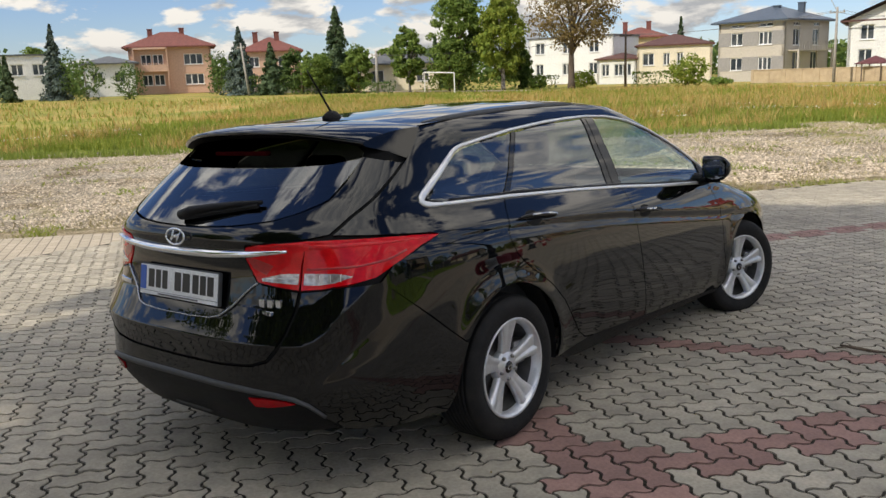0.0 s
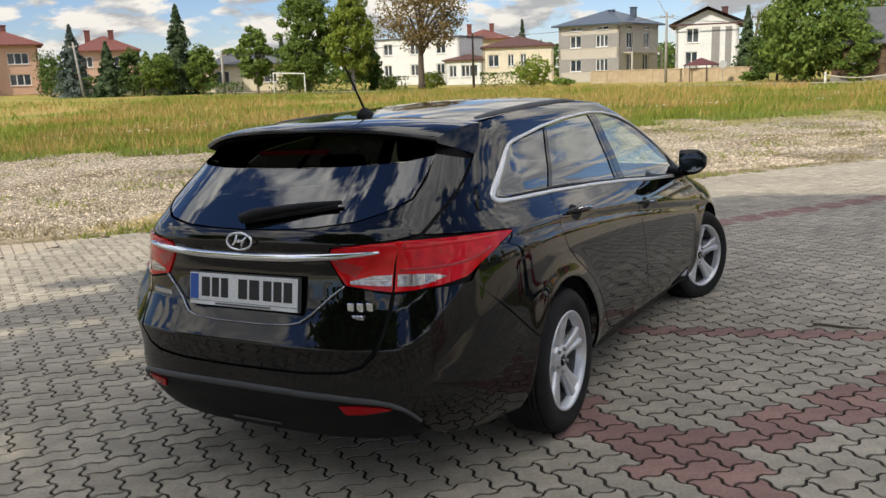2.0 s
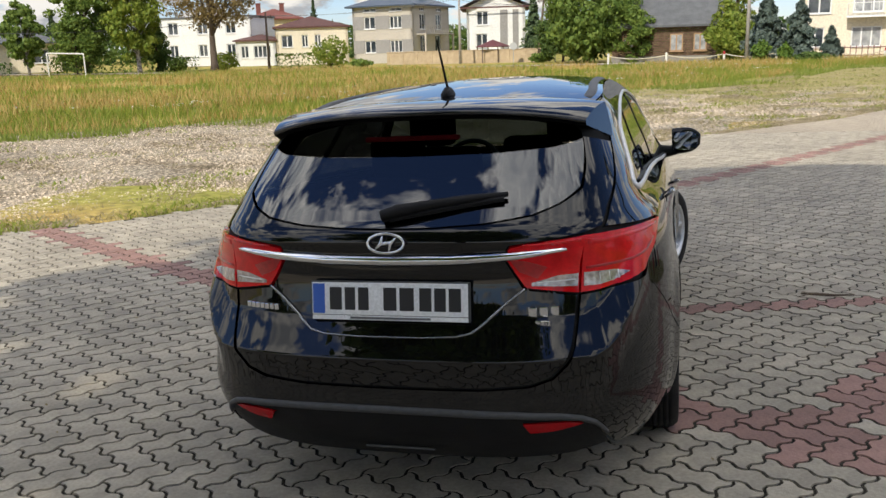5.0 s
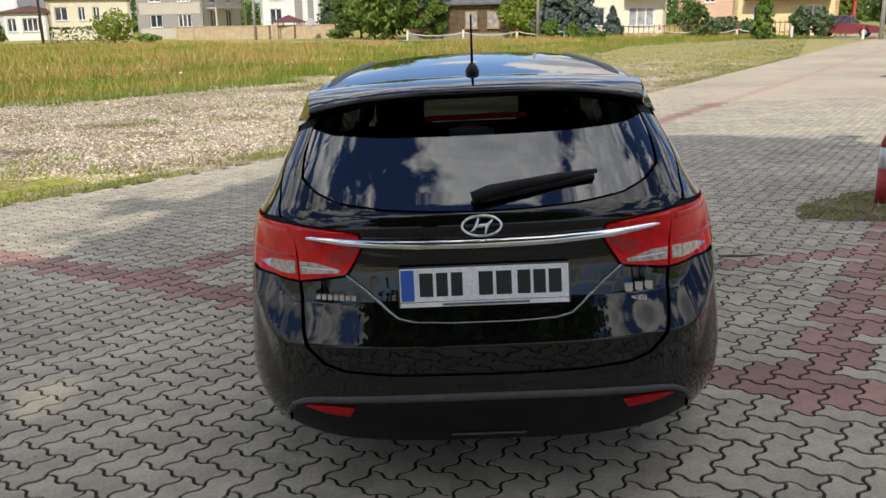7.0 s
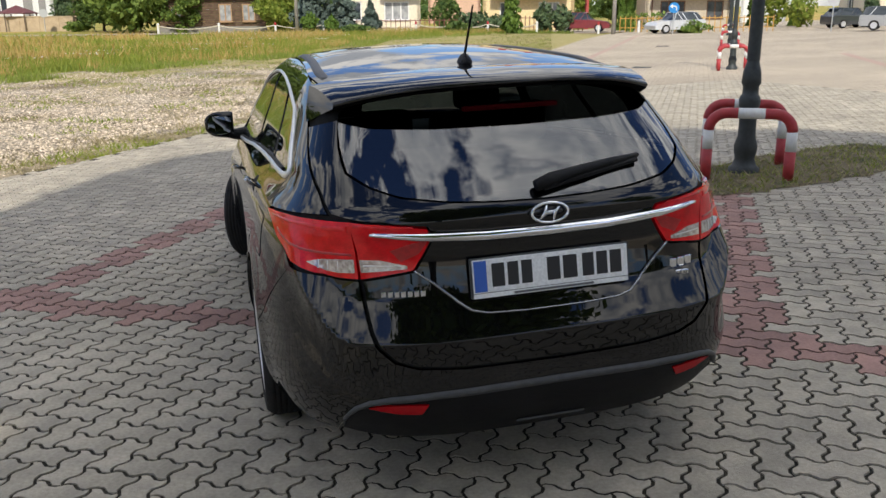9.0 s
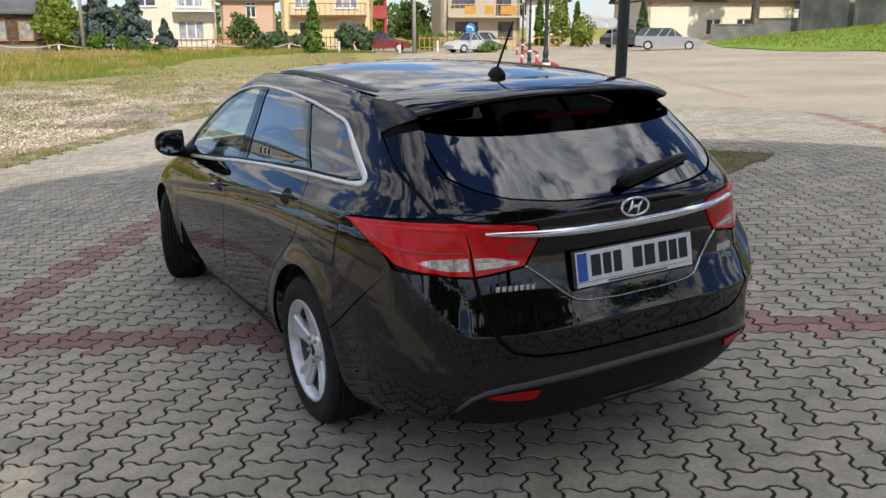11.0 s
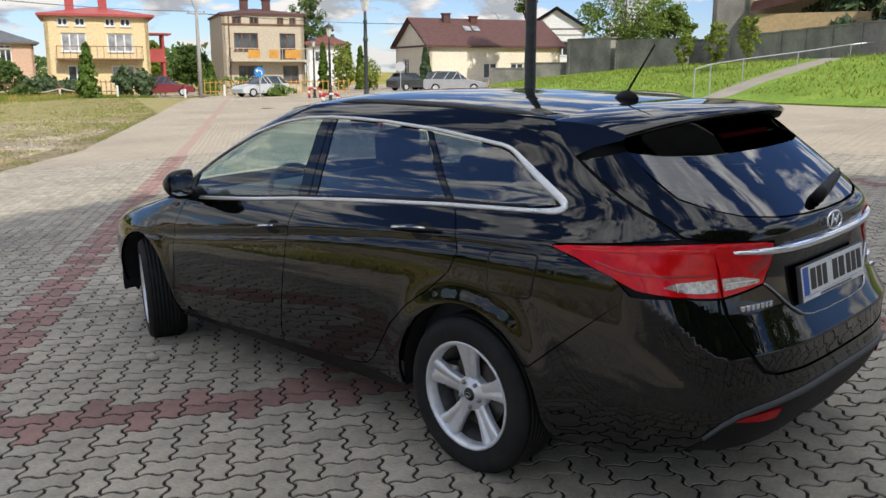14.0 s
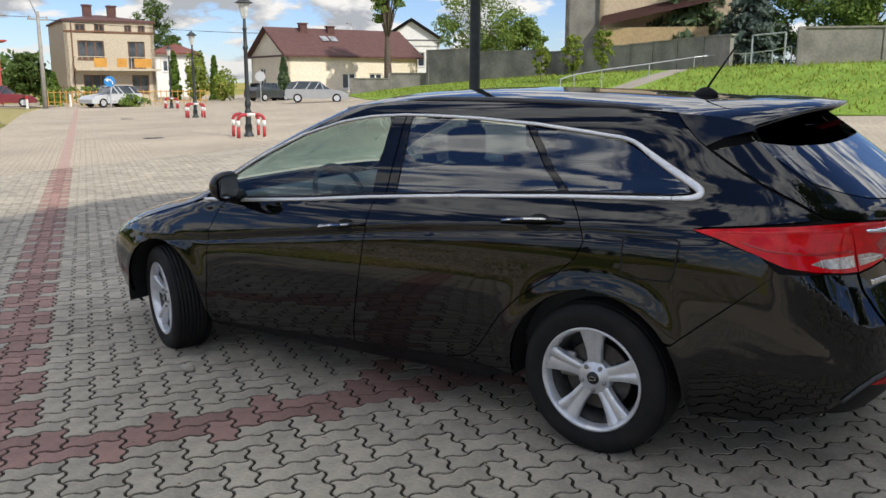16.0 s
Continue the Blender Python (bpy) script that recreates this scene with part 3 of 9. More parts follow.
def wheel(parent, side, centre, steer, name="wheel"):
    """A five-spoke alloy wheel with its tyre; the face looks along +x before it is turned."""
    hub = new(name)
    hub.parent = parent
    hub.matrix_local = pose(centre[0], centre[1], centre[2], 0, 0, steer + (0 if side > 0 else 180))
    lay = Matrix.Rotation(radians(90), 4, "Y")
    R0, W = 0.318, 0.205
    bm = bmesh.new()
    half = W / 2
    prof = [(0.212, -half + 0.004), (0.225, -half - 0.004), (0.262, -half - 0.012), (0.292, -half - 0.008), (0.308, -half + 0.010), (0.316, -half + 0.03)]
    for k in range(-3, 4):                       # tread ribs with grooves
        c = k * 0.022
        prof += [(R0, c - 0.0085), (R0, c + 0.0085), (R0 - 0.007, c + 0.0095), (R0 - 0.007, c + 0.0125)]
    prof += [(0.316, half - 0.03), (0.308, half - 0.010), (0.292, half + 0.008), (0.262, half + 0.012), (0.225, half + 0.004), (0.212, half - 0.004)]
    lathe(bm, prof, 96, lay)
    ring = [v for v in bm.verts]
    bmesh.ops.recalc_face_normals(bm, faces=bm.faces)
    part("tyre", bm, RUBBER, hub, "black rubber tyre with grooved tread", smooth=True)
    # rim barrel and outer lip
    bm = bmesh.new()
    lathe(bm, [(0.197, half - 0.040), (0.203, half - 0.022), (0.207, half - 0.006), (0.216, half - 0.002), (0.219, half + 0.004), (0.215, half + 0.008), (0.206, half + 0.004), (0.200, half - 0.012), (0.194, half - 0.032)], 96, lay)
    bmesh.ops.recalc_face_normals(bm, faces=bm.faces)
    part("rim", bm, ALLOY, hub, "silver alloy rim", smooth=True)
    # inner barrel, coloured dark so the openings between the spokes look shaded
    bm = bmesh.new()
    lathe(bm, [(0.193, half - 0.036), (0.186, half - 0.06), (0.180, -half + 0.02)], 64, lay)
    part("barrel", bm, BARREL, hub, "inner barrel of the wheel, darkened for shade", smooth=True)
    # spokes: broad at the lip, split by a groove, hollow sides
    for k in range(5):
        a = radians(90 + 72 * k)
        bm = bmesh.new()
        rows = []
        for r, w, d, g in ((0.048, 0.031, half - 0.034, 0.0), (0.075, 0.029, half - 0.030, 0.002), (0.11, 0.032, half - 0.024, 0.005), (0.15, 0.040, half - 0.016, 0.008), (0.185, 0.050, half - 0.010, 0.011), (0.206, 0.060, half - 0.006, 0.012)):
            row = []
            for u, h in ((-1.0, -0.030), (-1.0, -0.006), (-0.82, 0.0), (-0.30, 0.001), (-0.18, -g), (0.05, -g * 0.8), (0.82, 0.0), (1.0, -0.006), (1.0, -0.030)):
                tang = u * w
                row.append(bm.verts.new((d + h, r * math.cos(a) - tang * math.sin(a), r * math.sin(a) + tang * math.cos(a))))
            rows.append(row)
        for p, q in zip(rows, rows[1:]):
            for i in range(8):
                bm.faces.new((p[i], p[i + 1], q[i + 1], q[i]))
        bmesh.ops.recalc_face_normals(bm, faces=bm.faces)
        part("spoke", bm, ALLOY, hub, smooth=True)
    bm = bmesh.new()
    lathe(bm, [(0.0, half - 0.022), (0.026, half - 0.022), (0.031, half - 0.027), (0.062, half - 0.030), (0.071, half - 0.036), (0.072, half - 0.07)], 40, lay)
    bmesh.ops.recalc_face_normals(bm, faces=bm.faces)
    part("hub", bm, ALLOY, hub, smooth=True)
    bm = bmesh.new()
    lathe(bm, [(0.0, half - 0.016), (0.022, half - 0.017), (0.027, half - 0.022), (0.027, half - 0.03)], 32, lay)
    cap = part("centre_cap", bm, GLOSSBLACK, hub, "black centre cap with a silver mark", smooth=True)
    bm = bmesh.new()
    tube(bm, [(half - 0.0150, 0.014 * math.cos(t), 0.009 * math.sin(t)) for t in np.linspace(0, 2 * math.pi, 17)], 0.0014, 5)
    part("mark", bm, CHROME, cap)
    for k in range(5):
        a = radians(54 + 72 * k)
        bm = bmesh.new()
        lathe(bm, [(0.0, 0.008), (0.006, 0.007), (0.0085, 0.003), (0.009, -0.012)], 10, Matrix.Translation((half - 0.024, 0.052 * math.cos(a), 0.052 * math.sin(a))) @ lay)
        part("wheel_nut", bm, STEEL, hub, smooth=True)
    bm = bmesh.new()
    lathe(bm, [(0.05, 0.012), (0.142, 0.012), (0.142, -0.012), (0.05, -0.012)], 48, Matrix.Translation((0.02, 0, 0)) @ lay)
    part("brake_disc", bm, DISC, hub)
    bm = bmesh.new()
    box(bm, 0.0, 0.09 * side, -0.02, 0.055, 0.165 * side, 0.09, bevel=0.012)
    part("brake_caliper", bm, STEEL, hub)
    bm = bmesh.new()
    lathe(bm, [(0.0, -0.05), (0.185, -0.05)], 32, lay)
    part("backing", bm, DARK, hub)
    return hub


def build_car():
    car = new("estate_car")
    tagged(car, "glossy black estate car with chrome trim, parked on block paving", "car")
    # under-shell of added black sheets, which stand in for the shade in the seams
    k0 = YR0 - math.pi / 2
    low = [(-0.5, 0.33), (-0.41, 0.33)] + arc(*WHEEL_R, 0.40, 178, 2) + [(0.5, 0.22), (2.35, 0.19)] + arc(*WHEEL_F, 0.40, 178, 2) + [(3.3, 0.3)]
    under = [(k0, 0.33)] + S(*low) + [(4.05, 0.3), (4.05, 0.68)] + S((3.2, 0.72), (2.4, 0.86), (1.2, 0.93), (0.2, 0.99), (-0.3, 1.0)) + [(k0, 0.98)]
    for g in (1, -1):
        patch("seam_shade_sheet", under, DARK, car, sign=g, lift=-0.016, gap=0, rim=0.0)
    # another black sheet, added to block the gaps round the rear pillar
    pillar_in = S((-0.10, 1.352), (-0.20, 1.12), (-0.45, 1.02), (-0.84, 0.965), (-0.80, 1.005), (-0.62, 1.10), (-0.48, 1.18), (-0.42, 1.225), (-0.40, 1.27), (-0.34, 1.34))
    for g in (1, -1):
        patch("pillar_shade_sheet", pillar_in, DARK, car, sign=g, lift=-0.012, gap=0, rim=0.0)
    # side panels
    wf = arc(*WHEEL_F, ARCH, 180, 0)
    fender = S(*DOOR_FRONT[:-1]) + S((2.405, 0.215)) + S(*wf) + S((3.21, 0.35), (3.3, 0.5), (3.34, 0.63), (3.2, 0.70), (3.0, 0.765), (2.75, 0.83), (2.52, 0.885))
    both("front_wing", fender, PAINT, car)
    nose = S((3.205, 0.2)) + S((3.21, 0.35), (3.3, 0.5), (3.34, 0.63)) + [(4.02, 0.66), (4.02, 0.2)]
    both("front_bumper", nose, PAINT, car)
    both("headlight", S((3.34, 0.63), (3.2, 0.70), (3.0, 0.765)) + S((3.3, 0.745)) + [(side_s(3.45, 0.7), 0.70)], CLEAR, car, "clear headlight lens", lift=0.002)
    both("headlight_reflector", S((3.34, 0.63), (3.2, 0.70), (3.0, 0.765)) + S((3.3, 0.745)) + [(side_s(3.45, 0.7), 0.70)], ALLOY, car, "silver headlight reflector", lift=-0.010, gap=0.004)
    hood = S((3.2, 0.705), (3.0, 0.77), (2.75, 0.835), (2.52, 0.888), (2.4, 0.925)) + [(side_s(2.34, 0.97), 0.965), (4.0, 0.965), (4.02, 0.67)]
    both("bonnet_half", hood, PAINT, car, gap=0.0, cell=0.018)
    door_f = S(*DOOR_FRONT) + S(*SILL[1:4]) + S(*DOOR_MID[::-1]) + S(*DOOR_LOWBELT(1.18, 2.18))
    door_r = S(*DOOR_MID) + S(*SILL[4:]) + S(*DOOR_REAR[::-1]) + S(*DOOR_LOWBELT(0.18, 1.14)[::1])
    for g in (1, -1):
        for nm, pl in (("front_door", door_f), ("rear_door", door_r)):
            d = patch(nm, pl, PAINT, car, sign=g, gap=0.003, cell=0.015)
            yh = (1.475, 1.185) if nm == "front_door" else (0.43, 0.135)
            door_handle(d, yh, g)
    sill = S(*SILL[::-1]) + S((2.405, 0.195), (2.39, 0.178), (0.62, 0.20), (0.46, 0.232), (0.41, 0.262), (0.62, 0.288))
    both("sill", sill, PLASTIC, car, lift=-0.002)
    # quarter panel with the rear pillar and the roof side, as one pressing
    wr = arc(*WHEEL_R, ARCH, -6, 146)
    quarter = S(*DOOR_REAR) + S((0.60, 0.285), (0.40, 0.262)) + S(*wr) + S((-0.335, 0.512), (-0.52, 0.665), (-0.69, 0.80)) + S((-0.62, 0.862), (-0.50, 0.905), (-0.385, 0.943)) + S((-0.42, 0.952), (-0.6, 0.965)) + S(*DGAP[::-1])
    quarter += S(*[p for p in ROOF_EDGE if p[0] > -0.2]) + S(*PILLAR_OUT) + S((2.44, 0.925)) + S(*DLO_TOP[::-1]) + S(*DLO_REAR[::-1]) + S((-0.22, 1.042), (0.13, 1.034))
    both("side_panel", quarter, PAINT, car, cell=0.02)
    for g in (1, -1):
        cap = S((-0.125, 0.905), (-0.125, 0.75), (-0.325, 0.75), (-0.345, 0.905))
        if g < 0:
            sm = smooth_poly(dense(cap, 0.06), 2)
            ribbon("fuel_flap_seam", sm + sm[:1], 0.008, DARK, car, sign=g, lift=0.0014, depth=0.006)
            patch("fuel_flap", sm, PAINT, car, "black fuel filler flap", sign=g, lift=0.0016, gap=0.003, rim=0.004)
    # windows
    glass_f = S((2.34, 0.926), (2.1, 0.934), (1.6, 0.962), (1.200, 0.990), (1.185, 1.15), (1.165, 1.345), (1.3, 1.341), (1.5, 1.314), (1.74, 1.252), (1.95, 1.170), (2.1, 1.10), (2.23, 1.03), (2.34, 0.965))
    glass_r = S((1.068, 0.998), (0.7, 1.020), (0.195, 1.044), (0.298, 1.15), (0.412, 1.306), (0.68, 1.331), (0.92, 1.342), (1.06, 1.346), (1.055, 1.15))
    glass_q = S((0.15, 1.044), (-0.22, 1.054), (-0.345, 1.070), (-0.33, 1.092), (-0.285, 1.118), (-0.20, 1.166), (-0.13, 1.208), (-0.075, 1.238), (-0.02, 1.254), (0.1, 1.272), (0.37, 1.303), (0.26, 1.15))
    for g in (1, -1):
        patch("front_side_glass", glass_f, CLEAR, car, "clear door glass", sign=g, lift=-0.006, gap=0, rim=0)
        patch("rear_side_glass", glass_r, TINT, car, "dark tinted door glass", sign=g, lift=-0.006, gap=0, rim=0)
        patch("quarter_glass", glass_q, TINT, car, "dark tinted quarter glass", sign=g, lift=-0.006, gap=0, rim=0)
        patch("pillar", S((1.205, 0.982), (1.120, 0.987), (1.105, 1.15), (1.090, 1.350), (1.165, 1.350), (1.190, 1.15)), GLOSSBLACK, car, "gloss black door pillar", sign=g, lift=-0.002, gap=0.001, rim=0.01)
        patch("pillar", S((1.115, 0.987), (1.060, 0.990), (1.050, 1.15), (1.050, 1.350), (1.085, 1.350), (1.100, 1.15)), GLOSSBLACK, car, "gloss black door pillar", sign=g, lift=-0.002, gap=0.001, rim=0.01)
        patch("pillar", S((0.185, 1.030), (0.142, 1.032), (0.252, 1.15), (0.372, 1.306), (0.405, 1.310), (0.29, 1.15)), GLOSSBLACK, car, "gloss black door pillar", sign=g, lift=-0.002, gap=0, rim=0.01)
        ribbon("belt_trim", S(*DLO_LOW) + S((-0.28, 1.044)), 0.018, SATIN, car, "satin aluminium waist trim", sign=g, lift=0.007)
        ribbon("window_trim", smooth_poly(S((-0.28, 1.044), (-0.375, 1.050), (-0.392, 1.075), (-0.305, 1.124), (-0.22, 1.171), (-0.15, 1.213), (-0.09, 1.252), (-0.02, 1.268)), 2, False), [0.018, 0.030, 0.030, 0.026, 0.018, 0.016], SATIN, car, "satin aluminium window trim", sign=g, lift=0.007)
        ribbon("window_trim", S(*DLO_TOP), [0.016, 0.014, 0.013, 0.012, 0.011], SATIN, car, "satin aluminium window trim", sign=g, lift=0.006)
        ribbon("window_seal", S((2.34, 0.927), (2.1, 0.935), (1.6, 0.963), (1.2, 0.992), (0.7, 1.020), (0.30, 1.043), (-0.22, 1.055)), 0.012, PLASTIC, car, sign=g, lift=0.001, depth=0.012)
        patch("mirror_triangle", S((2.36, 0.925), (2.16, 0.935), (2.20, 1.045), (2.25, 1.02), (2.36, 0.955)), PLASTIC, car, sign=g, lift=0.0, gap=0)
        door_mirror(car, g)
    # windscreen, roof, rails
    scr = [(4.4, 0.985)] + S((2.40, 0.985)) + S((2.28, 1.063), (2.06, 1.17), (1.84, 1.27), (1.64, 1.354), (1.49, 1.395)) + [(4.4, 1.425)]
    for g in (1, -1):
        patch("windscreen_half", scr, CLEAR, car, "clear windscreen glass", sign=g, lift=-0.004, gap=0, rim=0)
    patch("roof", [(-0.247, -1), (-0.247, 1), (1.55, 1), (1.55, -1)], PAINT, car, "glossy black roof", surface=roof_surface, normals=roof_normals, gap=0, rim=0.01, cell=0.03)
    for g in (1, -1):
        bm = bmesh.new()
        u = np.linspace(-0.16, 1.16, 34)
        p = roof_surface(u, np.full_like(u, 0.93 * g))
        prev = None
        for i, c in enumerate(p):
            e = min(1.0, min(i, len(p) - 1 - i) / 4 + 0.12)
            h = 0.011 * e
            ring = [bm.verts.new((c[0] + dx * 0.85, c[1], c[2] - 0.014 + dz)) for dx, dz in ((-0.024, 0), (-0.021, 0.012 + h * 0.7), (-0.010, 0.012 + h), (0.010, 0.012 + h), (0.021, 0.012 + h * 0.7), (0.026, -0.01))]
            if prev:
                for k in range(5):
                    bm.faces.new((prev[k], prev[k + 1], ring[k + 1], ring[k]))
            else:
                bm.faces.new(ring)
            prev = ring
        bm.faces.new(prev)
        bmesh.ops.recalc_face_normals(bm, faces=bm.faces)
        part("roof_rail", bm, GREYTRIM, car, "dark grey roof rail", smooth=True)
    bm = bmesh.new()
    lathe(bm, [(0.036, -0.004), (0.036, 0.006), (0.027, 0.022), (0.016, 0.036), (0.0, 0.042)], 24, Matrix.Translation((0, -0.135, 1.402)) @ Matrix.Diagonal((0.75, 1.6, 0.85, 1)))
    ant = part("antenna_base", bm, PLASTIC, car, smooth=True)
    bm = bmesh.new()
    tube(bm, [(0, -0.140, 1.430), (0, -0.178, 1.485), (0, -0.27, 1.615)], [0.0055, 0.005, 0.0035], 8)
    part("antenna_mast", bm, PLASTIC, ant)
    build_tail(car)
    build_interior(car)
    for x, y, z, side, st in ((0.786, 0, 0.312, 1, 0), (-0.786, 0, 0.312, -1, 0), (0.775, 2.765, 0.297, 1, -21), (-0.775, 2.79, 0.297, -1, -21)):
        wheel(car, side, (x, y, z), st)
    for g in (1, -1):
        for cy, cz in (WHEEL_R, WHEEL_F):
            bm = bmesh.new()
            rings = []
            for x in (0.55, 0.865):
                rings.append([bm.verts.new((g * x, y, z)) for y, z in arc(cy, cz, 0.385, -8, 186, 22)])
            for k in range(22):
                bm.faces.new((rings[0][k], rings[0][k + 1], rings[1][k + 1], rings[1][k]))
            f = bm.faces.new([bm.verts.new((g * 0.55, y, z)) for y, z in arc(cy, cz, 0.385, -8, 186, 22)])
            part("wheel_liner", bm, DARK, car)
    bm = bmesh.new()
    box(bm, -0.60, -0.80, 0.22, 0.60, 3.3, 0.27)
    part("underbody", bm, DARK, car)
    return car


def DOOR_LOWBELT(a, b):
    """The waist line between two places, a little under the chrome."""
    ys = np.linspace(a, b, 8)
    zs = np.interp(ys, [p[0] for p in DLO_LOW[::-1]], [p[1] for p in DLO_LOW[::-1]])
    return [(float(y), float(z) - 0.002) for y, z in zip(ys, zs)]


def door_handle(door, ys, g):
    y0, y1 = ys
    z0, z1 = (float(np.interp(y, *CREASE)) + 0.008 for y in (y0, y1))
    ym, zm = (y0 + y1) / 2 - 0.03, (z0 + z1) / 2
    # flat black patch on the door: the shade of the handle bowl as colour
    bowl = [(side_s(ym + 0.062 * math.cos(a), zm), zm + 0.034 * math.sin(a)) for a in np.linspace(0, 2 * math.pi, 24)[:-1]]
    patch("handle_bowl_shade", bowl, DARK, door, sign=g, lift=0.0006, gap=0, rim=0.002)
    bm = bmesh.new()
    rows = []
    n = 18
    for i in range(n + 1):
        k = i / n
        y, z = y0 + (y1 - y0) * k, z0 + (z1 - z0) * k
        s = side_s(y, z)
        p, q = skin(np.array([s]), np.array([z]))[0], skin_normals(np.array([s]), np.array([z]))[0]
        out = 0.008 + 0.030 * math.sin(math.pi * k) ** 0.6
        h = 0.006 + 0.008 * math.sin(math.pi * k) ** 0.7
        rows.append([bm.verts.new(((p + q * (out + b)) * np.array([g, 1, 1]) + np.array([0, 0, a]))) for a, b in ((-h, -0.004), (-h * 0.6, 0.004), (h * 0.6, 0.005), (h, -0.004), (0, -0.009))])
    for a, b in zip(rows, rows[1:]):
        for k in range(5):
            bm.faces.new((a[k], a[(k + 1) % 5], b[(k + 1) % 5], b[k]))
    bm.faces.new(rows[0]); bm.faces.new(rows[-1])
    bmesh.ops.recalc_face_normals(bm, faces=bm.faces)
    h = part("handle", bm, PAINT, door, "black handle with a chrome strip", smooth=True)
    bm = bmesh.new()
    rows = []
    for i in range(1, 15):
        k = i / n
        y, z = y0 + (y1 - y0) * k, z0 + (z1 - z0) * k
        s = side_s(y, z)
        p, q = skin(np.array([s]), np.array([z]))[0], skin_normals(np.array([s]), np.array([z]))[0]
        out = 0.0155 + 0.030 * math.sin(math.pi * k) ** 0.6
        rows.append([bm.verts.new((p + q * (out + b)) * np.array([g, 1, 1]) + np.array([0, 0, a])) for a, b in ((-0.004, 0.003), (0.009, -0.006))])
    for a, b in zip(rows, rows[1:]):
        bm.faces.new((a[0], a[1], b[1], b[0]))
    bmesh.ops.solidify(bm, geom=bm.faces[:], thickness=0.002)
    part("handle_strip", bm, CHROME, h, "chrome strip")


def door_mirror(car, g):
    """Teardrop mirror housing on a short foot."""
    bm = bmesh.new()
    rows = []
    n, mseg = 12, 20
    for i in range(n + 1):
        k = i / n                        # from the door outwards
        x = 0.865 + 0.172 * k
        hz = 0.078 * (max(0.0, 1 - (2 * k - 0.75) ** 4 / 3.2)) ** 0.5 * (1.0 - 0.30 * k ** 3) + 0.004
        hy = 0.085 * (max(0.0, 1 - (k * 1.02 - 0.35) ** 2 * 1.7)) ** 0.5
        cz = 1.004 + 0.012 * k
        cy = 2.08 - 0.04 * k
        rows.append([bm.verts.new((g * x, cy + hy * (0.95 * math.cos(a) if math.cos(a) > 0 else 0.28 * math.cos(a)), cz + hz * math.copysign(abs(math.sin(a)) ** 0.8, math.sin(a)))) for a in [2 * math.pi * j / mseg for j in range(mseg)]])
    for a, b in zip(rows, rows[1:]):
        for j in range(mseg):
            bm.faces.new((a[j], a[(j + 1) % mseg], b[(j + 1) % mseg], b[j]))
    bm.faces.new(rows[0]); bm.faces.new(rows[-1])
    bmesh.ops.recalc_face_normals(bm, faces=bm.faces)
    mir = part("door_mirror", bm, PAINT, car, "black door mirror housing", smooth=True)
    bm = bmesh.new()
    tube(bm, [(g * 0.79, 2.14, 0.935), (g * 0.85, 2.11, 0.94), (g * 0.90, 2.08, 0.952)], [0.045, 0.036, 0.03], 12)
    part("mirror_foot", bm, PLASTIC, mir)
    bm = bmesh.new()
    vs = [bm.verts.new((g * (0.948 + 0.072 * math.copysign(abs(math.cos(a)) ** 0.6, math.cos(a))), 2.032 - 0.02 * math.cos(a) * 0.5, 1.008 + 0.056 * math.copysign(abs(math.sin(a)) ** 0.6, math.sin(a)))) for a in np.linspace(0, 2 * math.pi, 28)[:-1]]
    bm.faces.new(vs)
    part("mirror_glass", bm, MIRROR, mir, "mirror glass")
    return mir


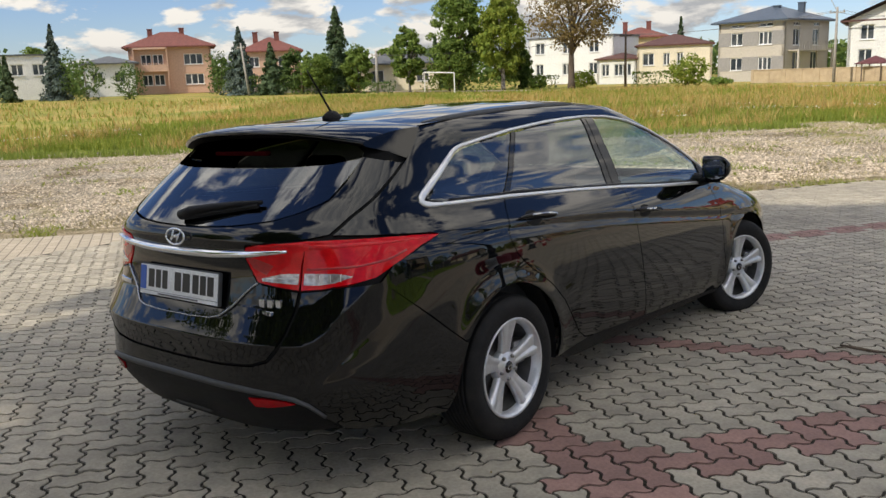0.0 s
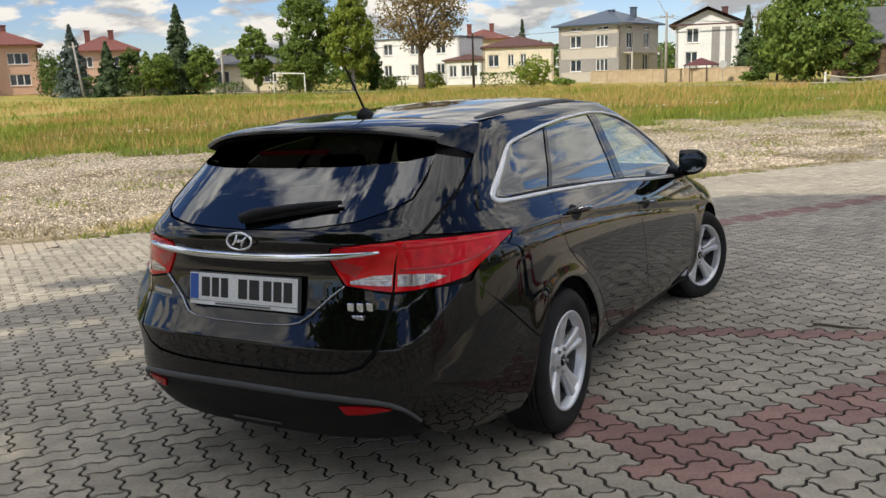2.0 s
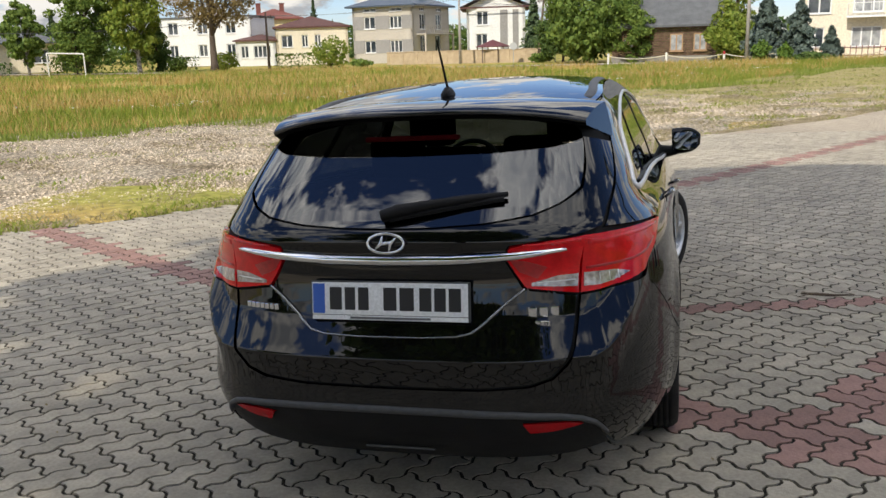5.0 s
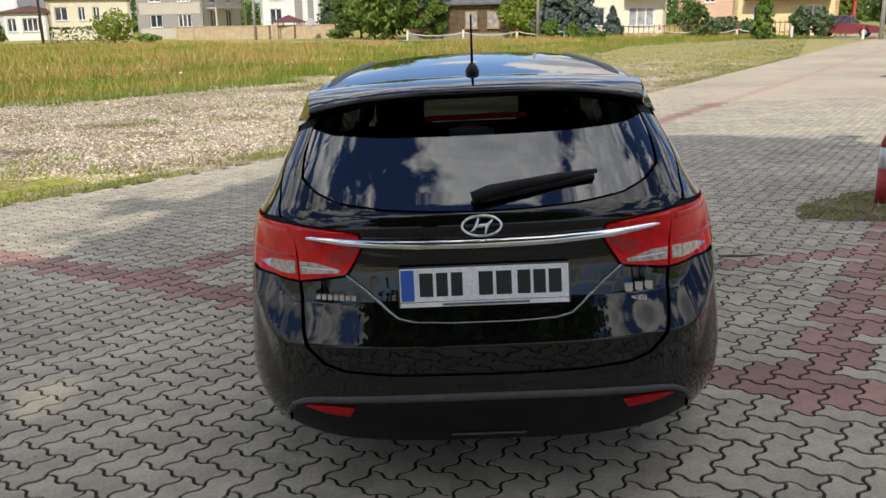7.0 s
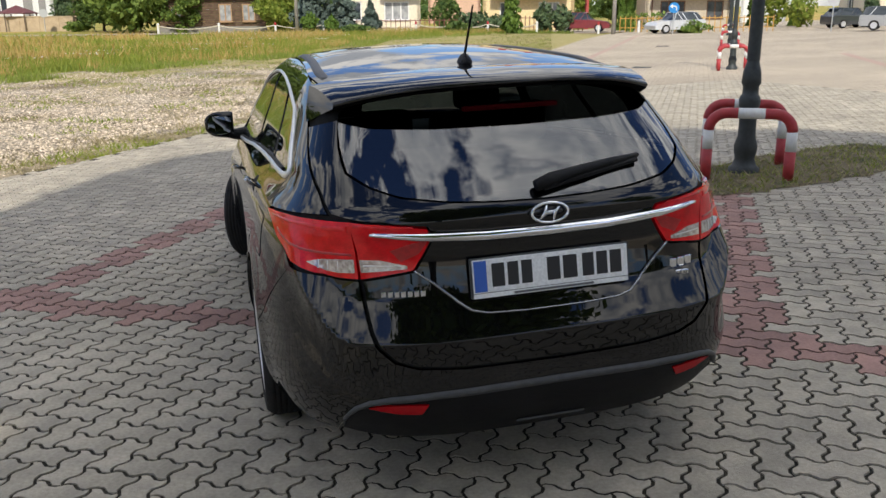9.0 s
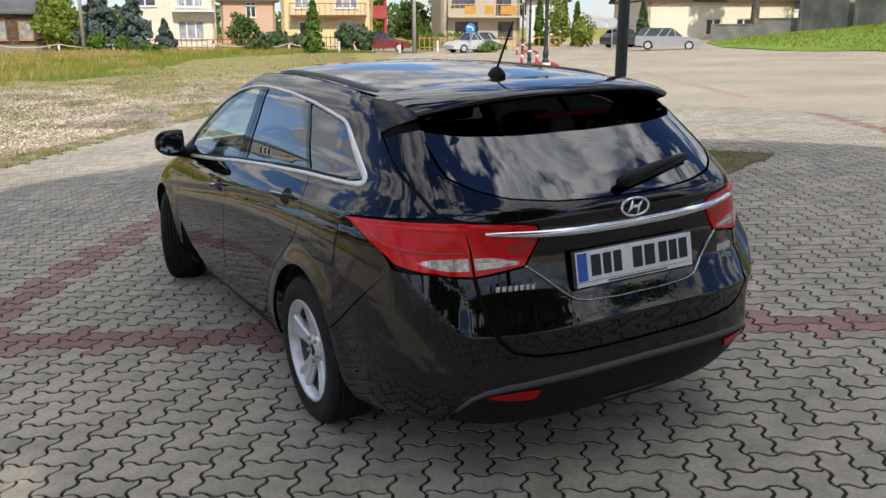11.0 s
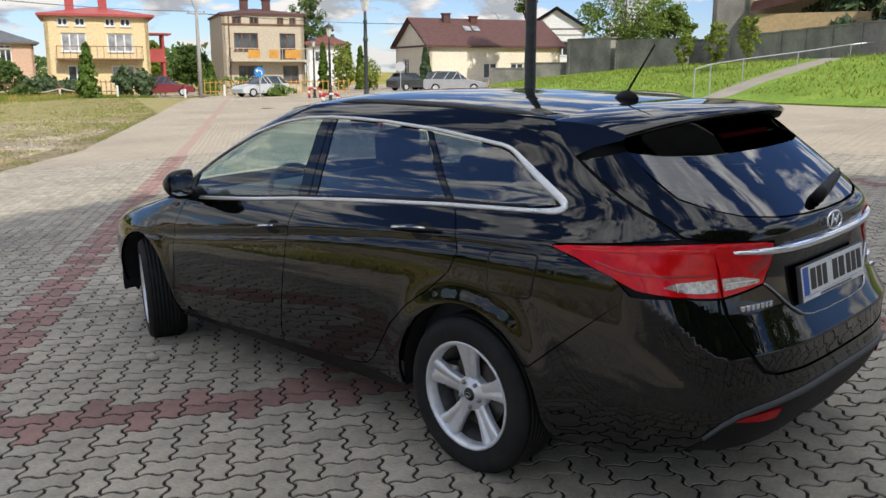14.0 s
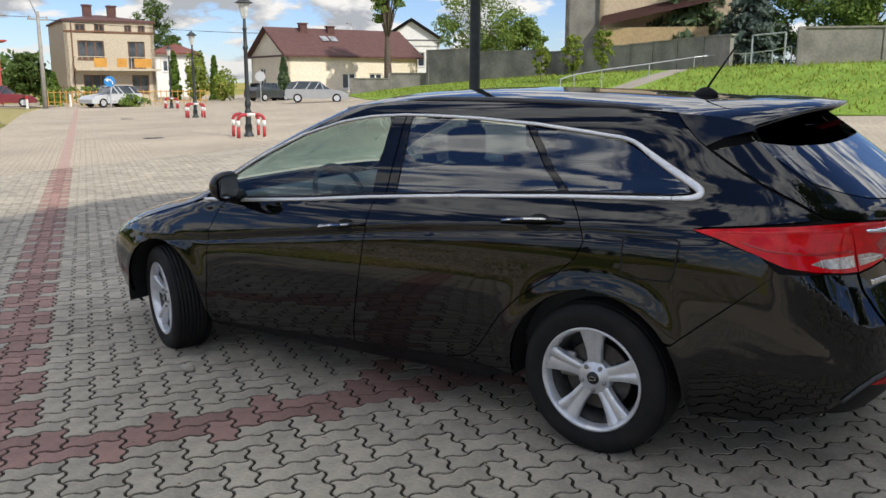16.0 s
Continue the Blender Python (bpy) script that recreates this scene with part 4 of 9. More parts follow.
def build_tail(car):
    k0 = YR0 - math.pi / 2
    T = dict(surface=tail_surface, normals=tail_normals)
    # bumper
    half = [(k0, 0.505)] + R((0.30, 0.508), (0.45, 0.518), (0.52, 0.54), (0.565, 0.585), (0.585, 0.64), (0.592, 0.72), (0.598, 0.785)) + [(to_s(0.66, -0.87, 0.788), 0.788), (to_s(0.72, -0.80, 0.80), 0.80), (to_s(0.79, -0.68, 0.80), 0.803)] + S((-0.52, 0.665), (-0.335, 0.512)) + S(*arc(*WHEEL_R, ARCH, 148, 178, 6)) + S((-0.39, 0.225)) + S((-0.6, 0.222)) + [(to_s(0.72, -0.85, 0.25), 0.25)] + R((0.66, 0.335), (0.62, 0.39), (0.55, 0.418), (0.40, 0.428)) + [(k0, 0.436)]
    patch("rear_bumper", mirrored(half), PAINT, car, cell=0.014, gap=0.003, **T)
    lower = [(k0, 0.436)] + R((0.40, 0.428), (0.55, 0.418), (0.62, 0.39), (0.66, 0.335)) + [(to_s(0.70, -0.86, 0.262), 0.262)] + R((0.55, 0.238), (0.3, 0.228)) + [(k0, 0.225)]
    patch("bumper_lower", mirrored(lower), PLASTIC, car, "matt black lower bumper valance", lift=-0.004, **T)
    line = R((0.672, 0.325), (0.66, 0.35), (0.64, 0.378), (0.60, 0.402), (0.54, 0.416), (0.40, 0.428), (0.2, 0.433))
    line = line + [(k0, 0.434)] + [(2 * k0 - s, z) for s, z in line[::-1]]
    ribbon("bumper_strip", line, [0.012, 0.022, 0.024, 0.024, 0.024, 0.022, 0.012], GREYTRIM, car, "dark grey bumper strip", lift=0.010, depth=0.02, **T)
    for g in (1, -1):
        patch("reflector", R((0.425, 0.396), (0.50, 0.398), (0.575, 0.393), (0.605, 0.383), (0.52, 0.366), (0.445, 0.362)), ORANGE, car, "red bumper reflector", sign=g, lift=0.004, gap=0, rim=0.008, cell=0.012)
    bm = bmesh.new()
    box(bm, -0.12, -1.0, 0.268, 0.12, -0.96, 0.276)
    part("tow_cover", bm, GREYTRIM, car)
    # tailgate
    half = [(k0, 0.51)] + R((0.30, 0.513), (0.45, 0.524), (0.515, 0.545), (0.558, 0.59), (0.578, 0.64), (0.585, 0.72), (0.590, 0.785)) + R((0.43, 0.812), (0.37, 0.915), (0.385, 0.95), (0.50, 0.965), (0.60, 0.972)) + S((-0.806, 0.985), (-0.710, 1.041), (-0.596, 1.099), (-0.468, 1.174), (-0.395, 1.221)) + [(to_s(0.572, -0.52, 1.252), 1.252), (to_s(0.585, -0.62, 1.17), 1.17), (to_s(0.58, -0.72, 1.10), 1.10)] + R((0.53, 1.062), (0.45, 1.036), (0.30, 1.018), (0.15, 1.010)) + [(k0, 1.007)]
    gate = patch("tailgate", mirrored(half), PAINT, car, "", cell=0.014, gap=0.003, **T)
    glass = [(k0, 1.011)] + R((0.15, 1.014), (0.30, 1.022), (0.45, 1.040), (0.53, 1.066)) + [(to_s(0.575, -0.72, 1.104), 1.104), (to_s(0.58, -0.62, 1.174), 1.174), (to_s(0.572, -0.52, 1.246), 1.246)] + R((0.50, 1.228), (0.3, 1.218)) + [(k0, 1.215)]
    g0 = patch("rear_window", mirrored(glass), REARTINT, gate, "dark tinted rear window", lift=-0.003, gap=0, rim=0, **T)
    # the spoiler underside's black reflection is put into this band's tint
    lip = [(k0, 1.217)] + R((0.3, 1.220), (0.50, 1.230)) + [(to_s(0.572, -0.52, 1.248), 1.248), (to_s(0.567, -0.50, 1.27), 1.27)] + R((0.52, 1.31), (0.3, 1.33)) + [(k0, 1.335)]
    patch("shaded_upper_glass", mirrored(lip), LIPSHADE, g0, "rear glass strip darkened for the spoiler's reflection", lift=-0.003, gap=0, rim=0, **T)
    # black sheet added to keep the opening under each spoiler end dark
    seat = S((-0.372, 1.232)) + S((-0.39, 1.226)) + [(to_s(0.572, -0.52, 1.252), 1.246), (to_s(0.567, -0.50, 1.27), 1.27)] + R((0.52, 1.305)) + S((-0.34, 1.325), (-0.29, 1.318), (-0.335, 1.266))
    for g in (1, -1):
        patch("spoiler_hole_cover", seat, UNDERSIDE, gate, "matt black sheet added to close the hole under the spoiler end", sign=g, lift=-0.006, gap=0, rim=0.0, cell=0.014)
    # spoiler: a winged shelf that runs on from the roof
    bm = bmesh.new()
    rows = []
    for i in range(41):
        v = -1 + 2 * i / 40
        a = abs(v)
        ye = -0.705 + 0.17 * a ** 2.2                      # trailing edge
        ze = 1.361 - 0.055 * a ** 2.8
        x0, xe = 0.631 * v, 0.588 * v
        top0 = roof_surface(np.array([-0.252]), np.array([v]))[0]
        prof = []
        for k in (0.0, 0.25, 0.5, 0.75):
            prof.append((x0 + (xe - x0) * k, top0[1] + (ye - top0[1]) * k, top0[2] + (ze + 0.003 - top0[2]) * k + 0.010 * math.sin(math.pi * k)))
        rows.append([bm.verts.new(p) for p in prof + [(xe, ye + 0.012, ze + 0.003), (xe, ye, ze - 0.006), (xe, ye + 0.012, ze - 0.018), (xe * (0.985 + 0.06 * a ** 7), ye + 0.08 + 0.03 * a ** 7, ze - 0.030 - 0.012 * a ** 7), (xe * 0.97 + 0.095 * v * a ** 7, (ye + 0.19) + (-0.374 - ye - 0.19) * a ** 7, (ze - 0.034) + (1.236 - ze + 0.034) * a ** 7)]])
    for p, q in zip(rows, rows[1:]):
        for k in range(8):
            bm.faces.new((p[k], p[k + 1], q[k + 1], q[k])).material_index = 1 if k > 5 else 0
    for r, g in ((rows[0], -1), (rows[-1], 1)):              # flanks down to the seam beside the pillar
        flank = [v.co.copy() for v in r] + [Vector((g * 0.660, -0.335, 1.264)), Vector((g * 0.643, -0.281, 1.320))]
        bm.faces.new([bm.verts.new(c) for c in flank])
    bmesh.ops.recalc_face_normals(bm, faces=bm.faces)
    sp = part("spoiler", bm, [PAINT, UNDERSIDE], gate, "glossy black roof spoiler", smooth=True)
    bm = bmesh.new()
    box(bm, -0.17, -0.672, 1.262, 0.17, -0.645, 1.279, bevel=0.004)
    part("brake_light", bm, BRAKELENS, gate, "dark red high brake light")
    # lamps, split between body and tailgate
    outer = S((-0.385, 0.943)) + S((-0.45, 0.949), (-0.6, 0.958)) + [(to_s(0.70, -0.80, 0.966), 0.966), (to_s(0.625, -0.90, 0.968), 0.968)] + R((0.600, 0.880), (0.597, 0.79)) + [(to_s(0.66, -0.87, 0.792), 0.792), (to_s(0.72, -0.80, 0.803), 0.803), (to_s(0.78, -0.70, 0.822), 0.822)] + S((-0.60, 0.868), (-0.50, 0.908))
    inner = R((0.592, 0.79), (0.596, 0.88), (0.612, 0.968), (0.50, 0.962), (0.39, 0.947), (0.372, 0.918), (0.405, 0.86), (0.435, 0.816))
    rev_o = R((0.606, 0.810)) + [(to_s(0.66, -0.87, 0.808), 0.808), (to_s(0.70, -0.82, 0.814), 0.814), (to_s(0.735, -0.77, 0.832), 0.832), (to_s(0.70, -0.82, 0.846), 0.846), (to_s(0.66, -0.87, 0.850), 0.850)] + R((0.606, 0.852))
    rev_i = R((0.588, 0.812), (0.590, 0.852), (0.53, 0.851), (0.452, 0.832), (0.452, 0.822))
    for g in (1, -1):
        lo = patch("tail_lamp", outer, REDLENS, car, "red wraparound tail lamp", sign=g, lift=0.004, gap=0.001, rim=0.02, cell=0.016)
        patch("reversing_lens", rev_o, CLEARLENS, lo, "clear reversing lens", sign=g, lift=0.006, gap=0, rim=0.006, cell=0.012)
        ribbon("lamp_band", S((-0.47, 0.938), (-0.62, 0.940)) + [(to_s(0.74, -0.76, 0.944), 0.944)] + R((0.618, 0.945)), [0.004, 0.014, 0.02, 0.024], REDGLOW, lo, "brighter red upper lamp band", sign=g, lift=0.0050, depth=0.004)
        ribbon("lamp_line", S((-0.56, 0.905), (-0.64, 0.880)) + [(to_s(0.74, -0.76, 0.866), 0.866)] + R((0.612, 0.866)), 0.012, DARKRED, lo, "darker red row of diodes", sign=g, lift=0.0048, depth=0.004)
        for u in (0.66, 0.685, 0.71):
            ribbon("lens_rib", [(to_s(u, -0.87 + (u - 0.66) * 1.2, 0.816), 0.816), (to_s(u, -0.87 + (u - 0.66) * 1.2, 0.844), 0.844)], 0.004, WHITELENS, lo, "white lens rib", sign=g, lift=0.0075, depth=0.003)
        li = patch("tail_lamp", inner, REDLENS, gate, "red tail lamp on the tailgate", sign=g, lift=0.004, gap=0.001, rim=0.02, cell=0.016)
        patch("reversing_lens", rev_i, CLEARLENS, li, "clear reversing lens", sign=g, lift=0.006, gap=0, rim=0.006, cell=0.012)
        ribbon("lens_rib", R((0.47, 0.832), (0.58, 0.834)), 0.006, WHITELENS, li, "white lens rib", sign=g, lift=0.0075, depth=0.003)
        ribbon("lamp_band", R((0.43, 0.953), (0.50, 0.953), (0.60, 0.956)), [0.004, 0.010, 0.014], REDGLOW, li, "brighter red upper lamp band", sign=g, lift=0.0050, depth=0.004)
        patch("lamp_corner", R((0.415, 0.868), (0.385, 0.91), (0.44, 0.90), (0.50, 0.88), (0.47, 0.845)), DARKRED, li, "darker red lamp corner", sign=g, lift=0.0055, gap=0, rim=0.002, cell=0.016)
    bar = R((0.552, 0.934), (0.50, 0.930), (0.40, 0.921), (0.2, 0.911))
    ribbon("chrome_bar", bar + [(k0, 0.908)] + [(2 * k0 - s, z) for s, z in bar[::-1]], [0.012, 0.026, 0.032, 0.034, 0.034, 0.034, 0.032, 0.026, 0.012], CHROME, gate, "chrome bar across the tailgate", lift=0.020, depth=0.024, **T)
    u = R((0.432, 0.815), (0.38, 0.775), (0.31, 0.712), (0.27, 0.683), (0.22, 0.672), (0.1, 0.667))
    ribbon("plate_surround_trim", u + [(k0, 0.667)] + [(2 * k0 - s, z) for s, z in u[::-1]], [0.008, 0.010, 0.005, 0.005, 0.005, 0.010, 0.008], DULLCHROME, gate, "chrome edge round the plate recess", lift=0.009, depth=0.012, **T)
    # emblem: an oval ring with a slanted letter-like stroke pair
    em = new("emblem"); em.parent = gate
    em.location = (0, -1.010, 0.968); em.rotation_euler = (radians(-6), 0, 0)
    bm = bmesh.new()
    tube(bm, [(0.060 * math.cos(t), -0.004, 0.031 * math.sin(t)) for t in np.linspace(0, 2 * math.pi, 41)], 0.0045, 8, caps=False)
    part("ring", bm, CHROME, em, "oval chrome ring", smooth=True)
    for pts in ([(-0.034, 0, -0.018), (-0.016, 0, 0.0), (-0.010, 0, 0.024)], [(0.010, 0, -0.024), (0.016, 0, 0.0), (0.034, 0, 0.018)], [(-0.016, 0, -0.003), (0.0, 0, 0.001), (0.016, 0, 0.004)]):
        bm = bmesh.new()
        tube(bm, [(a, -0.004 + b, c) for a, b, c in pts], [0.003, 0.0065, 0.003], 8)
        part("stroke", bm, CHROME, em, smooth=True)
    # number plate in its holder, lettering as plain bars
    plate = new("number_plate"); plate.parent = gate
    plate.location = (0, -1.016, 0.783); plate.rotation_euler = (radians(-8), 0, 0)
    bm = bmesh.new()
    box(bm, -0.268, -0.004, -0.066, 0.268, 0.012, 0.062, bevel=0.004)
    part("plate_holder", bm, GREYTRIM, plate, "grey plate holder")
    bm = bmesh.new()
    box(bm, -0.262, -0.008, -0.048, 0.262, -0.003, 0.057, bevel=0.002)
    part("plate_sheet", bm, PLATEWHITE, plate, "white number plate sheet")
    bm = bmesh.new()
    box(bm, -0.262, -0.0075, -0.064, 0.262, -0.003, -0.050, bevel=0.001)
    part("holder_strip", bm, PLATEWHITE, plate, "pale strip below the plate")
    bm = bmesh.new()
    box(bm, -0.258, -0.0095, -0.044, -0.217, -0.0075, 0.053)
    part("blue_field", bm, PLATEBLUE, plate, "blue field")
    x = -0.200
    for w, gap in ((0.042, 0.010), (0.036, 0.010), (0.036, 0.050), (0.044, 0.010), (0.048, 0.018), (0.040, 0.009), (0.038, 0.009), (0.040, 0)):
        bm = bmesh.new()
        box(bm, x, -0.0092, -0.032, x + w, -0.0075, 0.042, bevel=0.0008)
        part("character_bar", bm, INK, plate, "black bar")
        x += w + gap
    bm = bmesh.new()
    box(bm, -0.13, -0.0088, -0.0605, 0.14, -0.007, -0.0535)
    part("lettering_bar", bm, INKGREY, plate, "grey bar")
    # badges as plain bars
    for name, x0, z0, w, h in (("badge", -0.540, 0.745, 0.138, 0.020), ("badge", 0.440, 0.742, 0.100, 0.030), ("badge", 0.458, 0.708, 0.062, 0.016)):
        b = new(name); b.parent = gate
        n = 7 if w > 0.12 else (3 if w > 0.09 else 1)
        step = w / n
        for k in range(n):
            xa = x0 + k * step + step * 0.08
            s = rear_s(xa + step * 0.42, z0)
            p = skin(np.array([s]), np.array([z0]))[0]
            bm = bmesh.new()
            box(bm, xa, p[1] - 0.006, z0 - h / 2, xa + step * 0.78, p[1] + 0.010, z0 + h / 2, bevel=0.0025)
            part("badge_bar", bm, CHROME, b, "chrome bar")
    cu = bpy.data.curves.new("engine_size", "FONT")
    cu.body, cu.size, cu.align_x, cu.align_y, cu.extrude = "2.0", 0.020, "CENTER", "CENTER", 0.0006
    t = new("engine_size", bpy.data.meshes.new_from_object(bpy.data.objects.new("engine_size", cu)))
    t.data.materials.append(INK)
    t.parent = gate
    p = skin(np.array([rear_s(0.489, 0.708)]), np.array([0.708]))[0]
    t.matrix_local = Matrix.Translation((0.489, p[1] - 0.0072, 0.708)) @ Matrix.Rotation(radians(90), 4, "X") @ Matrix.Diagonal((1.35, 0.8, 1, 1))
    # wiper
    bm = bmesh.new()
    P = lambda x, z, d: tuple(tail_surface(np.array([k0 + (rear_s(x, z) - k0) * (1 if x >= 0 else -1)]), np.array([z]))[0] + tail_normals(np.array([k0 + (rear_s(x, z) - k0) * (1 if x >= 0 else -1)]), np.array([z]))[0] * d)
    tube(bm, [P(-0.025, 1.032, 0.018), P(0.03, 1.044, 0.024), P(0.10, 1.056, 0.022), P(0.25, 1.077, 0.018), P(0.37, 1.090, 0.014)], [0.020, 0.022, 0.018, 0.014, 0.008], 10)
    wp = part("wiper_arm", bm, PLASTIC, gate, "black plastic rear wiper arm", smooth=True)
    bm = bmesh.new()
    tube(bm, [P(0.0, 1.028, 0.010), P(0.15, 1.052, 0.010), P(0.36, 1.080, 0.010)], 0.010, 6)
    part("wiper_blade", bm, PLASTIC, wp)


def build_interior(car):
    def seat(x, y, w, h=0.62):
        bm = bmesh.new()
        m = Matrix.Translation((x, y, 0.50)) @ Matrix.Rotation(radians(14), 4, "X")
        box(bm, -w / 2, -0.06, 0.0, w / 2, 0.06, h, m, bevel=0.04)
        part("seat_back", bm, FABRIC, car, "dark fabric seat back", smooth=True)
        bm = bmesh.new()
        box(bm, -w / 2, 0, -0.08, w / 2, 0.5, 0.08, Matrix.Translation((x, y, 0.48)), bevel=0.04)
        part("seat_cushion", bm, FABRIC, car, "dark fabric seat cushion", smooth=True)
        n = 1 if w < 0.7 else 2
        for k in range(n):
            bm = bmesh.new()
            xx = x + (0 if n == 1 else (-0.3 + 0.6 * k))
            box(bm, -0.125, -0.045, 0.0, 0.125, 0.045, 0.17, Matrix.Translation((xx, y - 0.16 * h / 0.62 - 0.02, 0.50 + h - 0.005)), bevel=0.035)
            part("headrest", bm, FABRIC, car, smooth=True)
    seat(-0.37, 1.10, 0.50)
    seat(0.37, 1.10, 0.50)
    seat(0.0, 0.25, 1.22, 0.55)
    bm = bmesh.new()
    box(bm, -0.70, 1.86, 0.62, 0.70, 2.4, 0.93, bevel=0.08)
    part("dashboard", bm, DASH, car, "dark grey dashboard", smooth=True)
    bm = bmesh.new()
    m = Matrix.Translation((-0.37, 1.78, 0.90)) @ Matrix.Rotation(radians(62), 4, "X")
    ring = [m @ Vector((0.185 * math.cos(t), 0.185 * math.sin(t), 0)) for t in np.linspace(0, 2 * math.pi, 33)]
    tube(bm, ring, 0.015, 8, caps=False)
    for a in (0, 180, 270):
        tube(bm, [m @ Vector((0.04 * math.cos(radians(a)), 0.04 * math.sin(radians(a)), -0.02)), m @ Vector((0.18 * math.cos(radians(a)), 0.18 * math.sin(radians(a)), 0))], 0.016, 6)
    bmesh.ops.create_uvsphere(bm, u_segments=12, v_segments=8, radius=0.07, matrix=m @ Matrix.Diagonal((1, 1, 0.4, 1)))
    part("steering_wheel", bm, DASH, car, "dark steering wheel", smooth=True)
    bm = bmesh.new()
    box(bm, -0.11, 1.60, 1.27, 0.11, 1.62, 1.33, bevel=0.008)
    part("interior_mirror", bm, DASH, car)
    bm = bmesh.new()
    box(bm, -0.75, -0.75, 0.36, 0.75, 2.3, 0.42)
    for g in (1, -1):
        box(bm, g * 0.74, -0.2, 0.42, g * 0.77, 2.2, 0.90)
    part("cabin_lining", bm, DASH, car)
    bm = bmesh.new()
    box(bm, -0.62, -0.60, 0.42, 0.62, 0.05, 0.84, bevel=0.03)
    part("luggage_cover", bm, FABRIC, car)
    bm = bmesh.new()
    u = np.linspace(-0.22, 1.42, 12)
    v = np.linspace(-0.96, 0.96, 9)
    g = [[bm.verts.new(roof_surface(np.array([a]), np.array([b]))[0] - np.array([0, 0, 0.03])) for b in v] for a in u]
    for i in range(11):
        for j in range(8):
            bm.faces.new((g[i][j], g[i][j + 1], g[i + 1][j + 1], g[i + 1][j]))
    part("headlining", bm, DASH, car)


CAR = build_car()
CAR.matrix_world = TILT

# ---- the lie of the land ----
U, V = Vector((0.853, -0.522, 0)), Vector((0.522, 0.853, 0))      # directions of the paving courses


def height(x, y):
    """The yard slopes gently round the car and levels out; a bank rises on its far side."""
    x, y = np.asarray(x, float), np.asarray(y, float)
    s = (x - 24.5) * 0.87 - (y - 5) * 0.49
    bank = 0.2 * np.clip(s, 0, 9.2) * (1 - 0.42 * np.clip((y - 10) / 32, 0, 1)) * np.clip((62 - y) / 10, 0, 1)
    return 0.4 * np.tanh((0.03 * x - 0.03 * y) / 0.4) + 0.012 * np.clip(-x - 40, 0, 80) + bank


def H(x, y):
    return float(height(x, y))


def ground_mat(name, stops, scale, rough=0.95, bump=0.6, bump_scale=12, fine=30.0, fine_amt=0.35):
    """Ground colour out of several noise-mixed tones, at two scales."""
    m = bpy.data.materials.new(name)
    m.use_nodes = True
    nt = m.node_tree
    N, L = nt.nodes.new, nt.links.new
    p = nt.nodes["Principled BSDF"]
    p.inputs["Roughness"].default_value = rough
    p.inputs["Specular IOR Level"].default_value = 0.2
    co = N("ShaderNodeTexCoord")
    n = N("ShaderNodeTexNoise"); n.inputs["Scale"].default_value = scale; n.inputs["Detail"].default_value = 7; n.inputs["Roughness"].default_value = 0.62
    L(co.outputs["Object"], n.inputs["Vector"])
    r = N("ShaderNodeValToRGB")
    while len(r.color_ramp.elements) < len(stops):
        r.color_ramp.elements.new(0.5)
    for e, (pos, c) in zip(r.color_ramp.elements, stops):
        e.position, e.color = pos, (*c, 1)
    L(n.outputs["Fac"], r.inputs[0])
    f = N("ShaderNodeTexNoise"); f.inputs["Scale"].default_value = fine; f.inputs["Detail"].default_value = 4
    L(co.outputs["Object"], f.inputs["Vector"])
    mr = N("ShaderNodeMapRange"); mr.inputs[1].default_value, mr.inputs[2].default_value = 0.3, 0.7
    mr.inputs[3].default_value, mr.inputs[4].default_value = 1 - fine_amt, 1 + fine_amt
    L(f.outputs["Fac"], mr.inputs[0])
    mul = N("ShaderNodeVectorMath"); mul.operation = "SCALE"
    L(r.outputs[0], mul.inputs[0]); L(mr.outputs[0], mul.inputs["Scale"]); L(mul.outputs[0], p.inputs["Base Color"])
    b = N("ShaderNodeBump"); b.inputs["Strength"].default_value = bump; b.inputs["Distance"].default_value = 0.05
    f2 = N("ShaderNodeTexNoise"); f2.inputs["Scale"].default_value = bump_scale; f2.inputs["Detail"].default_value = 6
    L(co.outputs["Object"], f2.inputs["Vector"]); L(f2.outputs["Fac"], b.inputs["Height"]); L(b.outputs[0], p.inputs["Normal"])
    return m


